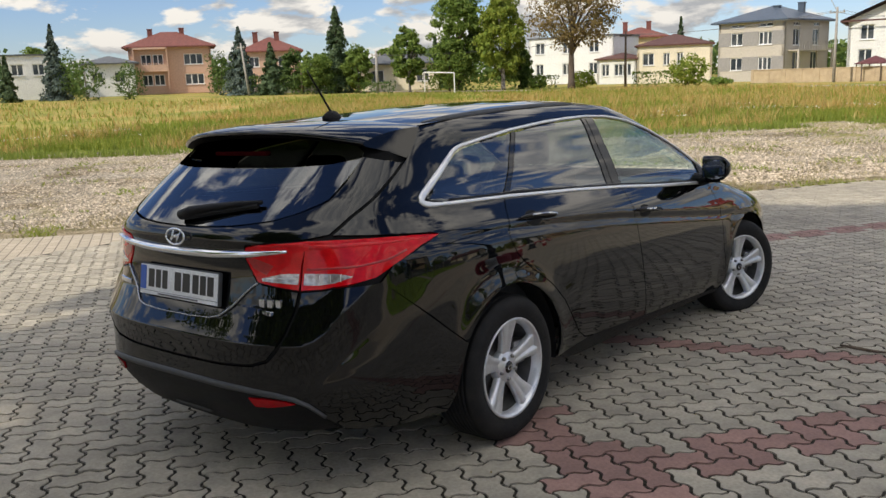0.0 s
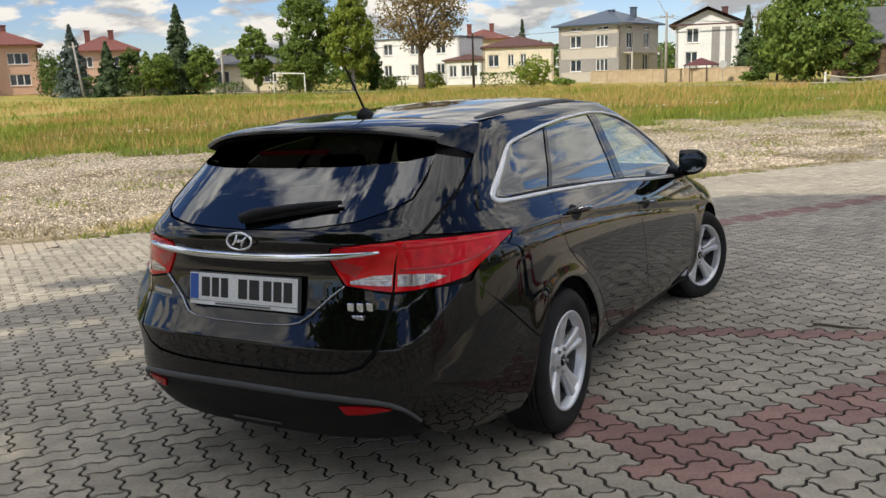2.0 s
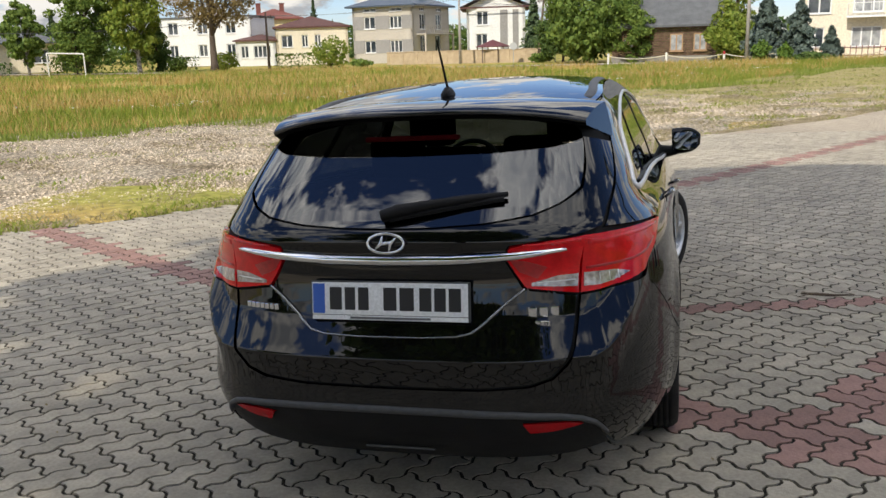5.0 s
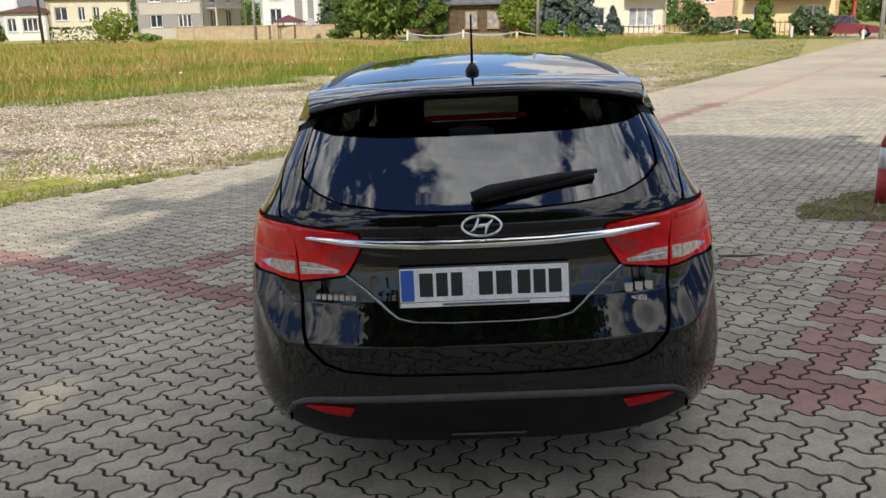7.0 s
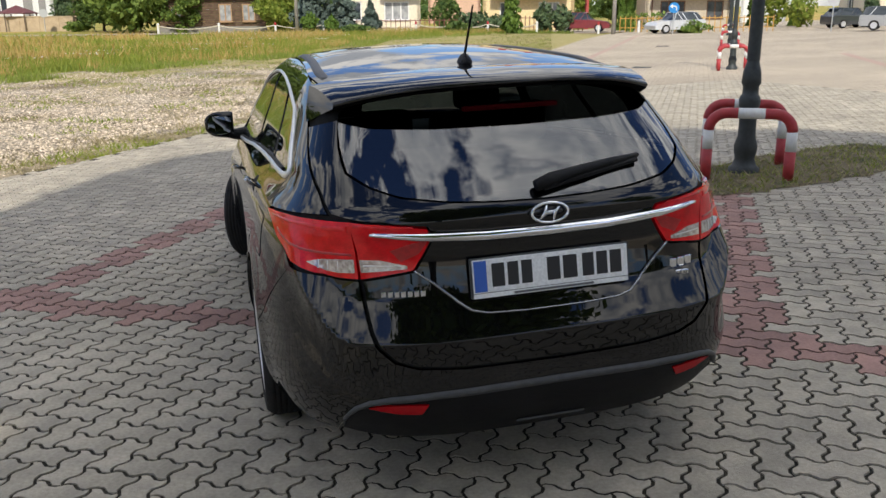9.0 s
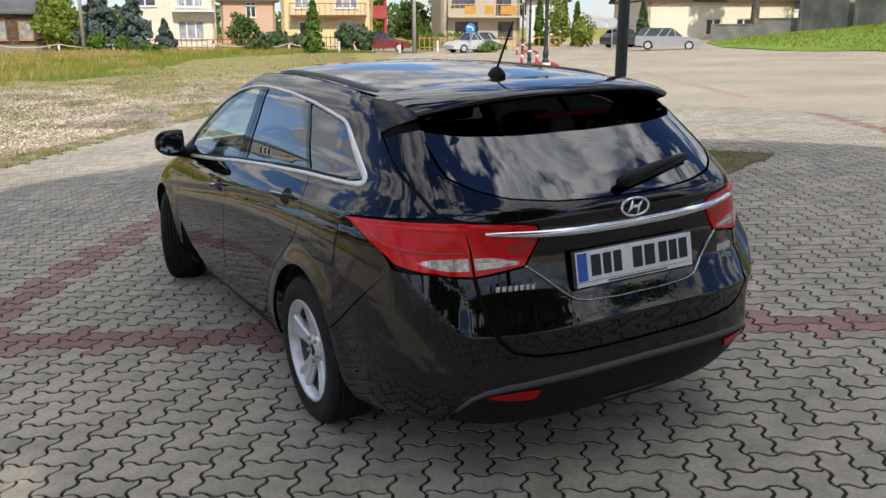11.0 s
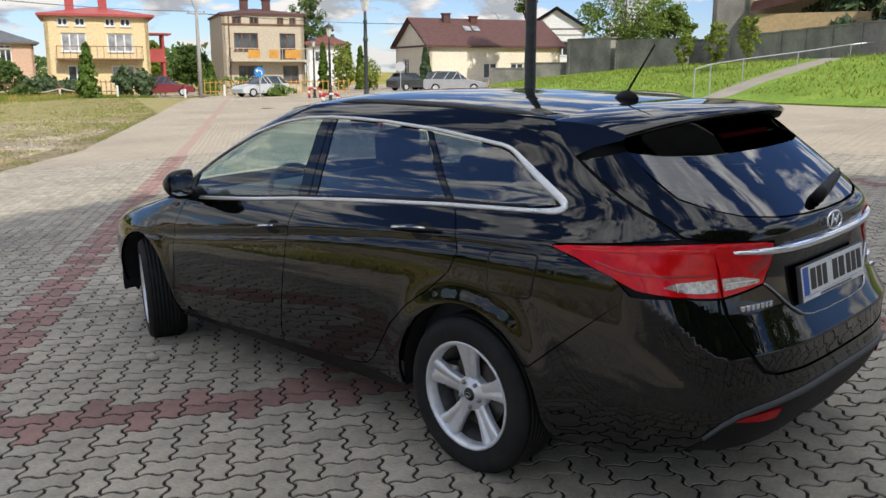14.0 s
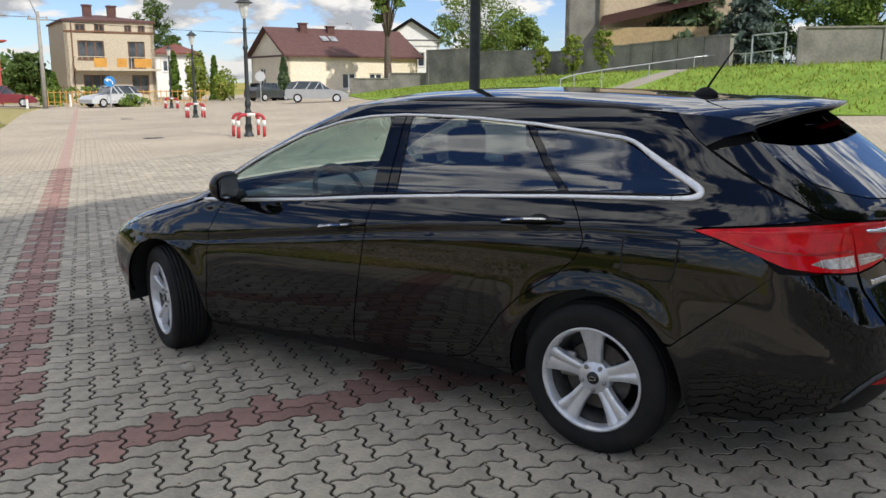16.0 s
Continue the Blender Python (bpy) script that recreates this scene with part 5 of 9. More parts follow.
def far_paving_material():
    """Paving too far off for single blocks: courses and joints in the surface, red rows left out."""
    m = bpy.data.materials.new("paving_far")
    m.use_nodes = True
    nt = m.node_tree
    N, L = nt.nodes.new, nt.links.new
    p = nt.nodes["Principled BSDF"]
    p.inputs["Roughness"].default_value = 0.85
    co, mp, br = N("ShaderNodeTexCoord"), N("ShaderNodeMapping"), N("ShaderNodeTexBrick")
    mp.inputs["Rotation"].default_value = (0, 0, radians(31.5))
    L(co.outputs["Object"], mp.inputs["Vector"]); L(mp.outputs[0], br.inputs["Vector"])
    br.inputs["Color1"].default_value, br.inputs["Color2"].default_value, br.inputs["Mortar"].default_value = (0.46, 0.39, 0.295, 1), (0.395, 0.335, 0.25, 1), (0.17, 0.14, 0.11, 1)
    br.inputs["Scale"].default_value, br.inputs["Mortar Size"].default_value = 1.0, 0.007
    br.inputs["Brick Width"].default_value, br.inputs["Row Height"].default_value = 0.24, 0.12
    n = N("ShaderNodeTexNoise"); n.inputs["Scale"].default_value = 0.25; n.inputs["Detail"].default_value = 8
    L(co.outputs["Object"], n.inputs["Vector"])
    mr = N("ShaderNodeMapRange"); mr.inputs[1].default_value, mr.inputs[2].default_value, mr.inputs[3].default_value, mr.inputs[4].default_value = 0.3, 0.7, 0.82, 1.16
    L(n.outputs["Fac"], mr.inputs[0])
    mul = N("ShaderNodeVectorMath"); mul.operation = "SCALE"
    L(br.outputs["Color"], mul.inputs[0]); L(mr.outputs[0], mul.inputs["Scale"]); L(mul.outputs[0], p.inputs["Base Color"])
    b = N("ShaderNodeBump"); b.inputs["Strength"].default_value = 0.5; b.inputs["Distance"].default_value = 0.01; b.invert = True
    L(br.outputs["Fac"], b.inputs["Height"]); L(b.outputs[0], p.inputs["Normal"])
    return m


MEADOW = ground_mat("meadow_soil", [(0.3, (0.17, 0.19, 0.035)), (0.48, (0.29, 0.27, 0.065)), (0.62, (0.42, 0.29, 0.10)), (0.75, (0.32, 0.27, 0.075))], 0.16, fine=6)


def gravel_material():
    """Crushed pale stone trodden into earth, grown over with dry grass towards the road."""
    m = ground_mat("gravel_bed", [(0.30, (0.17, 0.15, 0.07)), (0.40, (0.33, 0.26, 0.17)), (0.50, (0.47, 0.40, 0.30)), (0.74, (0.56, 0.49, 0.39))], 0.55, fine=22, fine_amt=0.4, bump=1.0, bump_scale=26)
    nt = m.node_tree
    N, L = nt.nodes.new, nt.links.new
    p = nt.nodes["Principled BSDF"]
    base = p.inputs["Base Color"].links[0].from_socket
    co = N("ShaderNodeTexCoord")
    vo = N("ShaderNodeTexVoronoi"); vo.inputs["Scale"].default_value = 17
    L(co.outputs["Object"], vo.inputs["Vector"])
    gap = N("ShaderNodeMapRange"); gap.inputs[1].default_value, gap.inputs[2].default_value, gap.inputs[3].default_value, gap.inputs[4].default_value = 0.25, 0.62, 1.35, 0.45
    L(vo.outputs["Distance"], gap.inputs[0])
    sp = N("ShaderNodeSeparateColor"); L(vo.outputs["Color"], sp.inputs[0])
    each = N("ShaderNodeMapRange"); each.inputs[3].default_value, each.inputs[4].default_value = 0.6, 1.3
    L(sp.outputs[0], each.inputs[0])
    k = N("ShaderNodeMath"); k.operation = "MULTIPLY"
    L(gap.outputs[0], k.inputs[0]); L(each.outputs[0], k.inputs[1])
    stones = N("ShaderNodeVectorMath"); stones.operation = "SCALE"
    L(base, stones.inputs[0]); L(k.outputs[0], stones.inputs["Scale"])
    # the overgrown end
    xyz = N("ShaderNodeSeparateXYZ"); L(co.outputs["Object"], xyz.inputs[0])
    n = N("ShaderNodeTexNoise"); n.inputs["Scale"].default_value = 0.45; n.inputs["Detail"].default_value = 7; n.inputs["Roughness"].default_value = 0.65
    L(co.outputs["Object"], n.inputs["Vector"])
    a = N("ShaderNodeMapRange"); a.inputs[1].default_value, a.inputs[2].default_value, a.inputs[3].default_value, a.inputs[4].default_value = 17.0, 36.0, -0.14, 0.20
    L(xyz.outputs["Y"], a.inputs[0])
    add = N("ShaderNodeMath"); L(n.outputs["Fac"], add.inputs[0]); L(a.outputs[0], add.inputs[1])
    cover = N("ShaderNodeMapRange"); cover.inputs[1].default_value, cover.inputs[2].default_value = 0.47, 0.60
    L(add.outputs[0], cover.inputs[0])
    turf = N("ShaderNodeValToRGB")
    turf.color_ramp.elements[0].color, turf.color_ramp.elements[1].color = (0.25, 0.235, 0.075, 1), (0.42, 0.35, 0.17, 1)
    turf.color_ramp.elements[0].position, turf.color_ramp.elements[1].position = 0.35, 0.62
    n3 = N("ShaderNodeTexNoise"); n3.inputs["Scale"].default_value = 2.2; n3.inputs["Detail"].default_value = 8; n3.inputs["Roughness"].default_value = 0.7
    L(co.outputs["Object"], n3.inputs["Vector"]); L(n3.outputs["Fac"], turf.inputs[0])
    mix = N("ShaderNodeMixRGB")
    L(cover.outputs[0], mix.inputs[0]); L(stones.outputs[0], mix.inputs[1]); L(turf.outputs[0], mix.inputs[2]); L(mix.outputs[0], p.inputs["Base Color"])
    return m


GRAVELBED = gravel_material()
VERGE = ground_mat("dry_verge", [(0.3, (0.11, 0.11, 0.04)), (0.45, (0.20, 0.16, 0.09)), (0.6, (0.34, 0.28, 0.19)), (0.75, (0.44, 0.38, 0.28))], 1.4, fine=24, fine_amt=0.5, bump=1.0)
LAWN = ground_mat("lawn", [(0.3, (0.12, 0.21, 0.026)), (0.55, (0.19, 0.29, 0.04)), (0.75, (0.26, 0.33, 0.06))], 0.5, fine=10)
FARPAVE = far_paving_material()
JOINT = ground_mat("joint_sand", [(0.3, (0.018, 0.016, 0.012)), (0.72, (0.050, 0.044, 0.032))], 6, fine=60)
PATHMAT = ground_mat("path_concrete", [(0.3, (0.36, 0.32, 0.27)), (0.7, (0.28, 0.25, 0.21))], 1.0, fine=20, fine_amt=0.15)


def sheet(name, poly, mat, dz, label, step=1.5, skirt=0.0):
    pl = [tuple(map(float, p)) for p in poly]
    P = np.array(pl)
    lo, hi = P.min(0), P.max(0)
    nx, ny = max(2, int((hi[0] - lo[0]) / step)), max(2, int((hi[1] - lo[1]) / step))
    gx, gy = np.linspace(lo[0], hi[0], nx + 1), np.linspace(lo[1], hi[1], ny + 1)
    index, pts, faces = {}, [], []

    def vert(a, b):
        k = (round(a, 4), round(b, 4))
        if k not in index:
            index[k] = len(pts)
            # the wide ground sheet keeps below the steep foot of the bank
            under = 0.2 * min(max((a - 24.5) * 0.87 - (b - 5) * 0.49, 0), 9.2) if name == "ground" and (a - 24.5) * 0.87 - (b - 5) * 0.49 < 15 else 0.0
            pts.append((a, b, H(a, b) + dz - under))
        return index[k]
    if sum(a[0] * b[1] - b[0] * a[1] for a, b in zip(pl, pl[1:] + pl[:1])) < 0:
        pl.reverse()
    for i in range(nx):
        for j in range(ny):
            ids = list(dict.fromkeys(vert(a, b) for a, b in clip_cell(pl, gx[i], gx[i + 1], gy[j], gy[j + 1])))
            if len(ids) >= 3:
                faces.append(ids)
    if skirt:
        sides = collections.Counter(tuple(sorted(e)) for f in faces for e in zip(f, f[1:] + f[:1]))
        low = {}
        for f in faces[:]:
            for a, b in zip(f, f[1:] + f[:1]):
                if sides[tuple(sorted((a, b)))] == 1:
                    for q in (a, b):
                        if q not in low:
                            low[q] = len(pts)
                            pts.append((pts[q][0], pts[q][1], pts[q][2] - skirt))
                    faces.append([b, a, low[a], low[b]])
    me = bpy.data.meshes.new(name)
    me.from_pydata(pts, [], faces)
    me.materials.append(mat)
    me.polygons.foreach_set("use_smooth", [not skirt] * len(me.polygons))
    return tagged(new(name, me), label, kind="structure")


PAVE_EDGE = [(-60, -46), (-14, -3.6), (-8.3, 1.9), (-6.9, 3.4), (-5.3, 4.95), (-4.1, 6.4), (-2.7, 8.3), (-1.4, 10.2), (0.1, 12.5), (2.2, 15.2), (4.6, 18.0), (8.8, 25.0), (14.5, 34.5), (21.0, 45.5), (27.0, 54.5)]
GRAVEL_FAR = [(27.5, 56.0), (24.5, 59.0), (20.5, 61.5), (9, 52), (4.0, 38), (-3.6, 30.5), (-8, 25), (-14, 17.5), (-20.5, 13.0), (-26, 9.0), (-70, -18)]
sheet("ground", [(-500, -300), (500, -300), (500, 600), (-500, 600)], MEADOW, -0.10, "green and straw-coloured meadow ground", step=10)
sheet("pavement", PAVE_EDGE + [(33, 60), (70, 90), (80, 70), (51, 47.5), (44.5, 39.9), (39.2, 30.8), (38.0, 27.8), (36.4, 22.9), (34.0, 19.5), (30.6, 16.9), (29.2, 15.4), (27.6, 11.5), (26.4, 8), (24.9, 3), (25.0, -10), (24.7, -25), (40, -60), (-60, -60)], FARPAVE, -0.022, "grey-beige concrete block paving, worn", step=2.5)
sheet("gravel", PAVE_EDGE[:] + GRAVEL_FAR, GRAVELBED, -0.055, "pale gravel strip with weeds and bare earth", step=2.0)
sheet("road", [(-200, 76), (-60, 71), (-20, 71.5), (12, 69), (27, 57), (33, 60), (60, 84), (54, 90), (30, 66), (14, 73), (-20, 75.5), (-60, 75), (-200, 80)], FARPAVE, -0.04, "narrow grey road beyond the field", step=4)
edge = PAVE_EDGE[1:12]
verge = [(x, y) for x, y in edge] + [(x - 0.52 * (0.9 + 0.5 * math.sin(3.1 * k)), y + 0.85 * (0.55 + 0.3 * math.sin(2.3 * k))) for k, (x, y) in reversed(list(enumerate(edge)))]
sheet("verge", verge, VERGE, -0.035, "strip of dry grass and earth along the paving", step=0.6)
sheet("bank", [(23.4, 1.5), (24.9, 5), (26.1, 9), (27.3, 12.2), (28.5, 15.0), (28.9, 15.6), (34.4, 15.9), (38.3, 15.3), (43.3, 14.2), (46, 13), (60, 18), (75, 10), (60, -30), (24, -25)], LAWN, 0.04, "sunlit green grass bank", step=1.5, skirt=0.25)
sheet("lawn", [(30.4, 17.1), (33.4, 19.6), (35.7, 23.0), (37.4, 28.0), (38.6, 31.0), (43.9, 40.1), (50, 47.5), (54, 50), (58, 44), (54, 33), (46.5, 15.4), (44.0, 16.1), (38.8, 17.1), (34.2, 17.4)], LAWN, 0.04, "sunlit green lawn beside the yard", step=1.5, skirt=0.25)
sheet("path", [(28.3, 15.2), (28.6, 17.0), (34.2, 17.4), (38.8, 17.1), (44.0, 16.1), (46.5, 15.4), (46, 13), (43.3, 14.2), (38.3, 15.3), (34.4, 15.9), (28.9, 15.6)], PATHMAT, 0.035, "pale concrete footpath up the bank", step=1.5)


# ---- foliage and scatter ----
def leaf_mat(name, a, b, rough=0.6, trans=0.35):
    m = bpy.data.materials.new(name)
    m.use_nodes = True
    nt = m.node_tree
    N, L = nt.nodes.new, nt.links.new
    p, out = nt.nodes["Principled BSDF"], nt.nodes["Material Output"]
    p.inputs["Roughness"].default_value = rough
    p.inputs["Specular IOR Level"].default_value = 0.25
    g = N("ShaderNodeNewGeometry")
    r = N("ShaderNodeValToRGB")
    r.color_ramp.elements[0].color, r.color_ramp.elements[1].color = (*a, 1), (*b, 1)
    L(g.outputs["Random Per Island"], r.inputs[0]); L(r.outputs[0], p.inputs["Base Color"])
    tr, mix = N("ShaderNodeBsdfTranslucent"), N("ShaderNodeMixShader")
    mix.inputs[0].default_value = trans
    L(r.outputs[0], tr.inputs[0]); L(p.outputs[0], mix.inputs[1]); L(tr.outputs[0], mix.inputs[2]); L(mix.outputs[0], out.inputs[0])
    return m


LEAF = leaf_mat("leaf_green", (0.085, 0.15, 0.03), (0.24, 0.32, 0.07))
LEAF_DARK = leaf_mat("leaf_dark", (0.05, 0.10, 0.025), (0.15, 0.215, 0.055))
LEAF_LIGHT = leaf_mat("leaf_light", (0.12, 0.19, 0.025), (0.30, 0.34, 0.06))
LEAF_BROWN = leaf_mat("leaf_brownish", (0.14, 0.11, 0.04), (0.32, 0.23, 0.10))
NEEDLE = leaf_mat("needle_dark", (0.05, 0.09, 0.04), (0.13, 0.18, 0.085), trans=0.15)
NEEDLE_BLUE = leaf_mat("needle_blue", (0.06, 0.09, 0.075), (0.14, 0.18, 0.15), trans=0.1)
THUJA = leaf_mat("thuja_green", (0.06, 0.12, 0.018), (0.15, 0.23, 0.04), trans=0.15)
BLADE = leaf_mat("grass_blade", (0.16, 0.23, 0.03), (0.34, 0.36, 0.07), trans=0.4)
FRESH = leaf_mat("fresh_grass_blade", (0.16, 0.23, 0.035), (0.31, 0.36, 0.08), trans=0.4)
STRAW = leaf_mat("straw_blade", (0.40, 0.25, 0.07), (0.58, 0.45, 0.18), trans=0.3)
DRYTUFT = leaf_mat("dry_tuft_blade", (0.24, 0.20, 0.10), (0.42, 0.36, 0.21), trans=0.3)
DAISY = leaf_mat("daisy_white", (0.6, 0.6, 0.5), (0.8, 0.8, 0.75), trans=0.2)
BARK = material("bark", (0.075, 0.055, 0.04), 0.9, second=(0.13, 0.10, 0.075), scale=6, bump=0.8, bump_scale=14)
BARK_BIRCH = material("birch_bark", (0.45, 0.43, 0.40), 0.85, second=(0.10, 0.09, 0.08), scale=5, bump=0.4)


def quads(name, centres, size, mat, parent, rng, normals=None, stretch=1.0, droop=0.0, label="", kind=""):
    """One mesh of many small leaf-shaped faces at the given places."""
    n = len(centres)
    d = rng.normal(size=(n, 3))
    d /= np.linalg.norm(d, axis=1, keepdims=True)
    if normals is not None:
        d = d * 0.75 + normals
        d /= np.linalg.norm(d, axis=1, keepdims=True)
    a = np.cross(d, rng.normal(size=(n, 3)))
    a /= np.linalg.norm(a, axis=1, keepdims=True)
    a[:, 2] -= droop
    b = np.cross(d, a)
    s = (size * rng.uniform(0.6, 1.35, n))[:, None]
    c = np.asarray(centres)
    v = np.stack([c - a * s * stretch, c + b * s * 0.62 - a * s * 0.1, c + a * s * stretch + d * s * 0.15, c - b * s * 0.62 - a * s * 0.1], 1).reshape(-1, 3)
    me = bpy.data.meshes.new(name)
    me.from_pydata(v.tolist(), [], np.arange(4 * n).reshape(n, 4).tolist())
    me.materials.append(mat)
    ob = new(name, me)
    ob.parent = parent
    tagged(ob, label, kind=kind)
    return ob


def tree(name, x, y, h, crown_r, seed, leaf=LEAF, bark=BARK, base=0.25, leaves=4200, size=0.2, trunk_r=None, label="", cat="tree", clumps=60, top=0.75, droop=0.0, dz=0.0, gaps=None):
    """Tapered trunk, limbs, and a crown of leaf clumps with gaps."""
    rng = np.random.default_rng(seed)
    if leaves < 20000:
        leaves, size, clumps = int(leaves * 2.3), size * 0.64, int(clumps * 1.5)
    t = new(name)
    t.location = (x, y, H(x, y) + dz - 0.05)
    tagged(t, label, cat)
    tr = trunk_r or h * 0.018
    bm = bmesh.new()
    lean = rng.uniform(-0.03, 0.03, 2) * h
    pts = [(lean[0] * k * k, lean[1] * k * k, h * 0.86 * k) for k in (0, 0.08, 0.3, 0.6, 1.0)]
    tube(bm, pts, [tr * 1.45, tr * 1.05, tr * 0.85, tr * 0.5, tr * 0.12], 9)
    cz, hz = h * (base + 1) / 2, h * (1 - base) / 2
    centres = []
    for k in range(clumps):
        d = rng.normal(size=3)
        d /= np.linalg.norm(d)
        f = rng.uniform(0.35, 0.98) ** 0.6
        wid = crown_r * (1.0 - (1 - top) * max(0.0, d[2]))
        c = np.array([d[0] * wid * f, d[1] * wid * f, cz + d[2] * hz * f])
        c[:2] += lean * (c[2] / h) ** 2
        centres.append(c)
    for k in range(0, clumps, max(1, clumps // 16)):
        c = centres[k]
        z0 = max(h * base * 0.8, c[2] * 0.55)
        tube(bm, [(lean[0] * (z0 / h) ** 2, lean[1] * (z0 / h) ** 2, z0), tuple(c * np.array([0.5, 0.5, 0]) + np.array([0, 0, (z0 + c[2]) / 2 + 0.1])), tuple(c)], [tr * 0.4, tr * 0.25, tr * 0.06], 5)
    part("trunk", bm, bark, t, smooth=True)
    per = leaves // clumps
    P, Nn = [], []
    for c in centres:
        r = crown_r * rng.uniform(0.14, 0.36)
        q = rng.normal(size=(per, 3))
        q /= np.linalg.norm(q, axis=1, keepdims=True)
        q *= (rng.uniform(0.2, 1, (per, 1)) ** 0.5) * r
        q[:, 2] *= 0.75
        P.append(c + q)
        Nn.append(q / r * 0.8 + np.array([0, 0, 0.35]))
    P, Nn = np.concatenate(P), np.concatenate(Nn)
    if gaps:
        ok = gaps(P + np.array(t.location))
        P, Nn = P[ok], Nn[ok]
    quads("crown", P, size, leaf, t, rng, Nn, droop=droop)
    return t


def conifer(name, x, y, h, r, seed, leaf=NEEDLE, label="", leaves=3600, size=0.17, cat="tree", dz=0.0, shape=1.0, clear=0.04):
    """Spruce or thuja: tiers of hanging boughs round a straight trunk."""
    rng = np.random.default_rng(seed)
    t = new(name)
    t.location = (x, y, H(x, y) + dz - 0.03)
    tagged(t, label, cat)
    bm = bmesh.new()
    tube(bm, [(0, 0, 0), (0, 0, h * 0.5), (0, 0, h * 0.98)], [h * 0.016, h * 0.011, h * 0.002], 7)
    part("trunk", bm, BARK, t)
    if leaf is not THUJA:
        r, leaves = r * 1.3, int(leaves * 1.25)
    nb = max(26, int(h * (1 - clear) * 15))
    per = int(leaves * 1.9) // nb
    zb = h * (clear + (1 - clear) * (np.arange(nb) + rng.uniform(0, 1, nb)) / nb)
    az = np.arange(nb) * 2.4 + rng.normal(0, 0.5, nb)
    length = r * np.abs(1 - zb / h) ** shape * rng.uniform(0.62, 1.15, nb) + 0.06
    droop = rng.uniform(0.15, 0.5, nb) if shape < 0.75 or leaf is not THUJA else np.full(nb, -0.5)
    t1 = rng.uniform(0.08, 1, (nb, per)) ** 0.8
    out = t1 * length[:, None]
    lat = rng.normal(0, 0.17, (nb, per)) * length[:, None] * (1.15 - 0.6 * t1)
    ca, sa = np.cos(az)[:, None], np.sin(az)[:, None]
    zz = zb[:, None] - droop[:, None] * t1 ** 1.4 * length[:, None] - np.abs(rng.normal(0, 0.10, (nb, per))) * (0.4 + length[:, None])
    c = np.stack([out * ca - lat * sa, out * sa + lat * ca, np.clip(zz, 0.05, h)], -1).reshape(-1, 3)
    nn = np.stack([np.broadcast_to(ca, out.shape), np.broadcast_to(sa, out.shape), np.full(out.shape, 0.6)], -1).reshape(-1, 3)
    quads("crown", c, size * 0.72, leaf, t, rng, nn * 0.7, stretch=1.3, droop=0.3)
    return t


def bush(name, x, y, r, h, seed, leaf=LEAF, label="", leaves=700, size=0.16, dz=0.0):
    rng = np.random.default_rng(seed)
    t = new(name)
    t.location = (x, y, H(x, y) + dz - 0.03)
    tagged(t, label, "bush")
    d = rng.normal(size=(leaves, 3))
    d /= np.linalg.norm(d, axis=1, keepdims=True)
    lump = 1 + 0.2 * np.sin(4 * d[:, 0] + 5 * d[:, 2] + seed) + 0.15 * np.sin(7 * d[:, 1] + seed)
    f = rng.uniform(0.5, 1, leaves) ** 0.5 * lump
    c = np.stack([d[:, 0] * r * f, d[:, 1] * r * f, np.maximum(0.03, h / 2 + d[:, 2] * h / 2 * f)], 1)
    quads("crown", c, size, leaf, t, rng, d * 0.8)
    bm = bmesh.new()
    for k in range(4):
        a = k * 1.6 + seed
        tube(bm, [(0, 0, 0), (0.3 * r * math.cos(a), 0.3 * r * math.sin(a), h * 0.4), (0.5 * r * math.cos(a), 0.5 * r * math.sin(a), h * 0.75)], [0.04, 0.03, 0.01], 5)
    part("stem", bm, BARK, t)
    return t


def hedge(name, a, b, h, w, seed, leaf=LEAF_DARK, label="clipped green hedge in a garden"):
    rng = np.random.default_rng(seed)
    L = math.hypot(b[0] - a[0], b[1] - a[1])
    n = int(L * h * 55)
    k = rng.uniform(0, 1, n)
    side = rng.integers(0, 3, n)
    off = np.where(side == 0, -w / 2, np.where(side == 1, w / 2, rng.uniform(-w / 2, w / 2, n)))
    z = np.where(side == 2, h, rng.uniform(0, h, n)) + rng.normal(0, 0.07, n)
    dx, dy = (b[0] - a[0]) / L, (b[1] - a[1]) / L
    X = a[0] + dx * L * k - dy * off
    Y = a[1] + dy * L * k + dx * off
    Z = height(X, Y) + np.abs(z)
    ob = quads(name, np.stack([X, Y, Z], 1), 0.15, leaf, None, rng, None)
    return tagged(ob, label, "hedge")


# ---- buildings: local x along the front, y into the house ----
def plaster(name, c, k=0.94):
    return material(name, c, 0.9, second=tuple(v * k for v in c), scale=0.7, bump=0.15, bump_scale=30)


PEACH, GREYBEIGE, WHITEW, CREAM, YELLOW, BEIGE = plaster("peach_render", (0.62, 0.41, 0.30)), plaster("grey_beige_render", (0.50, 0.46, 0.40)), plaster("white_render", (0.78, 0.78, 0.76)), plaster("cream_render", (0.78, 0.70, 0.55)), plaster("yellow_render", (0.76, 0.60, 0.34)), plaster("beige_render", (0.52, 0.45, 0.34))
GREYBAND = plaster("grey_render", (0.30, 0.29, 0.28))
CONCRETE = material("old_concrete", (0.30, 0.28, 0.25), 0.95, second=(0.17, 0.16, 0.145), scale=0.9, bump=0.5, bump_scale=12, spread=(0.3, 0.7))
DARKWALL = material("weathered_wall", (0.30, 0.28, 0.25), 0.95, second=(0.15, 0.14, 0.13), scale=0.7, bump=0.5, bump_scale=10, spread=(0.3, 0.7))
LOG = material("tarred_logs", (0.085, 0.05, 0.032), 0.85, second=(0.15, 0.095, 0.06), scale=2.5, bump=0.6, bump_scale=20)
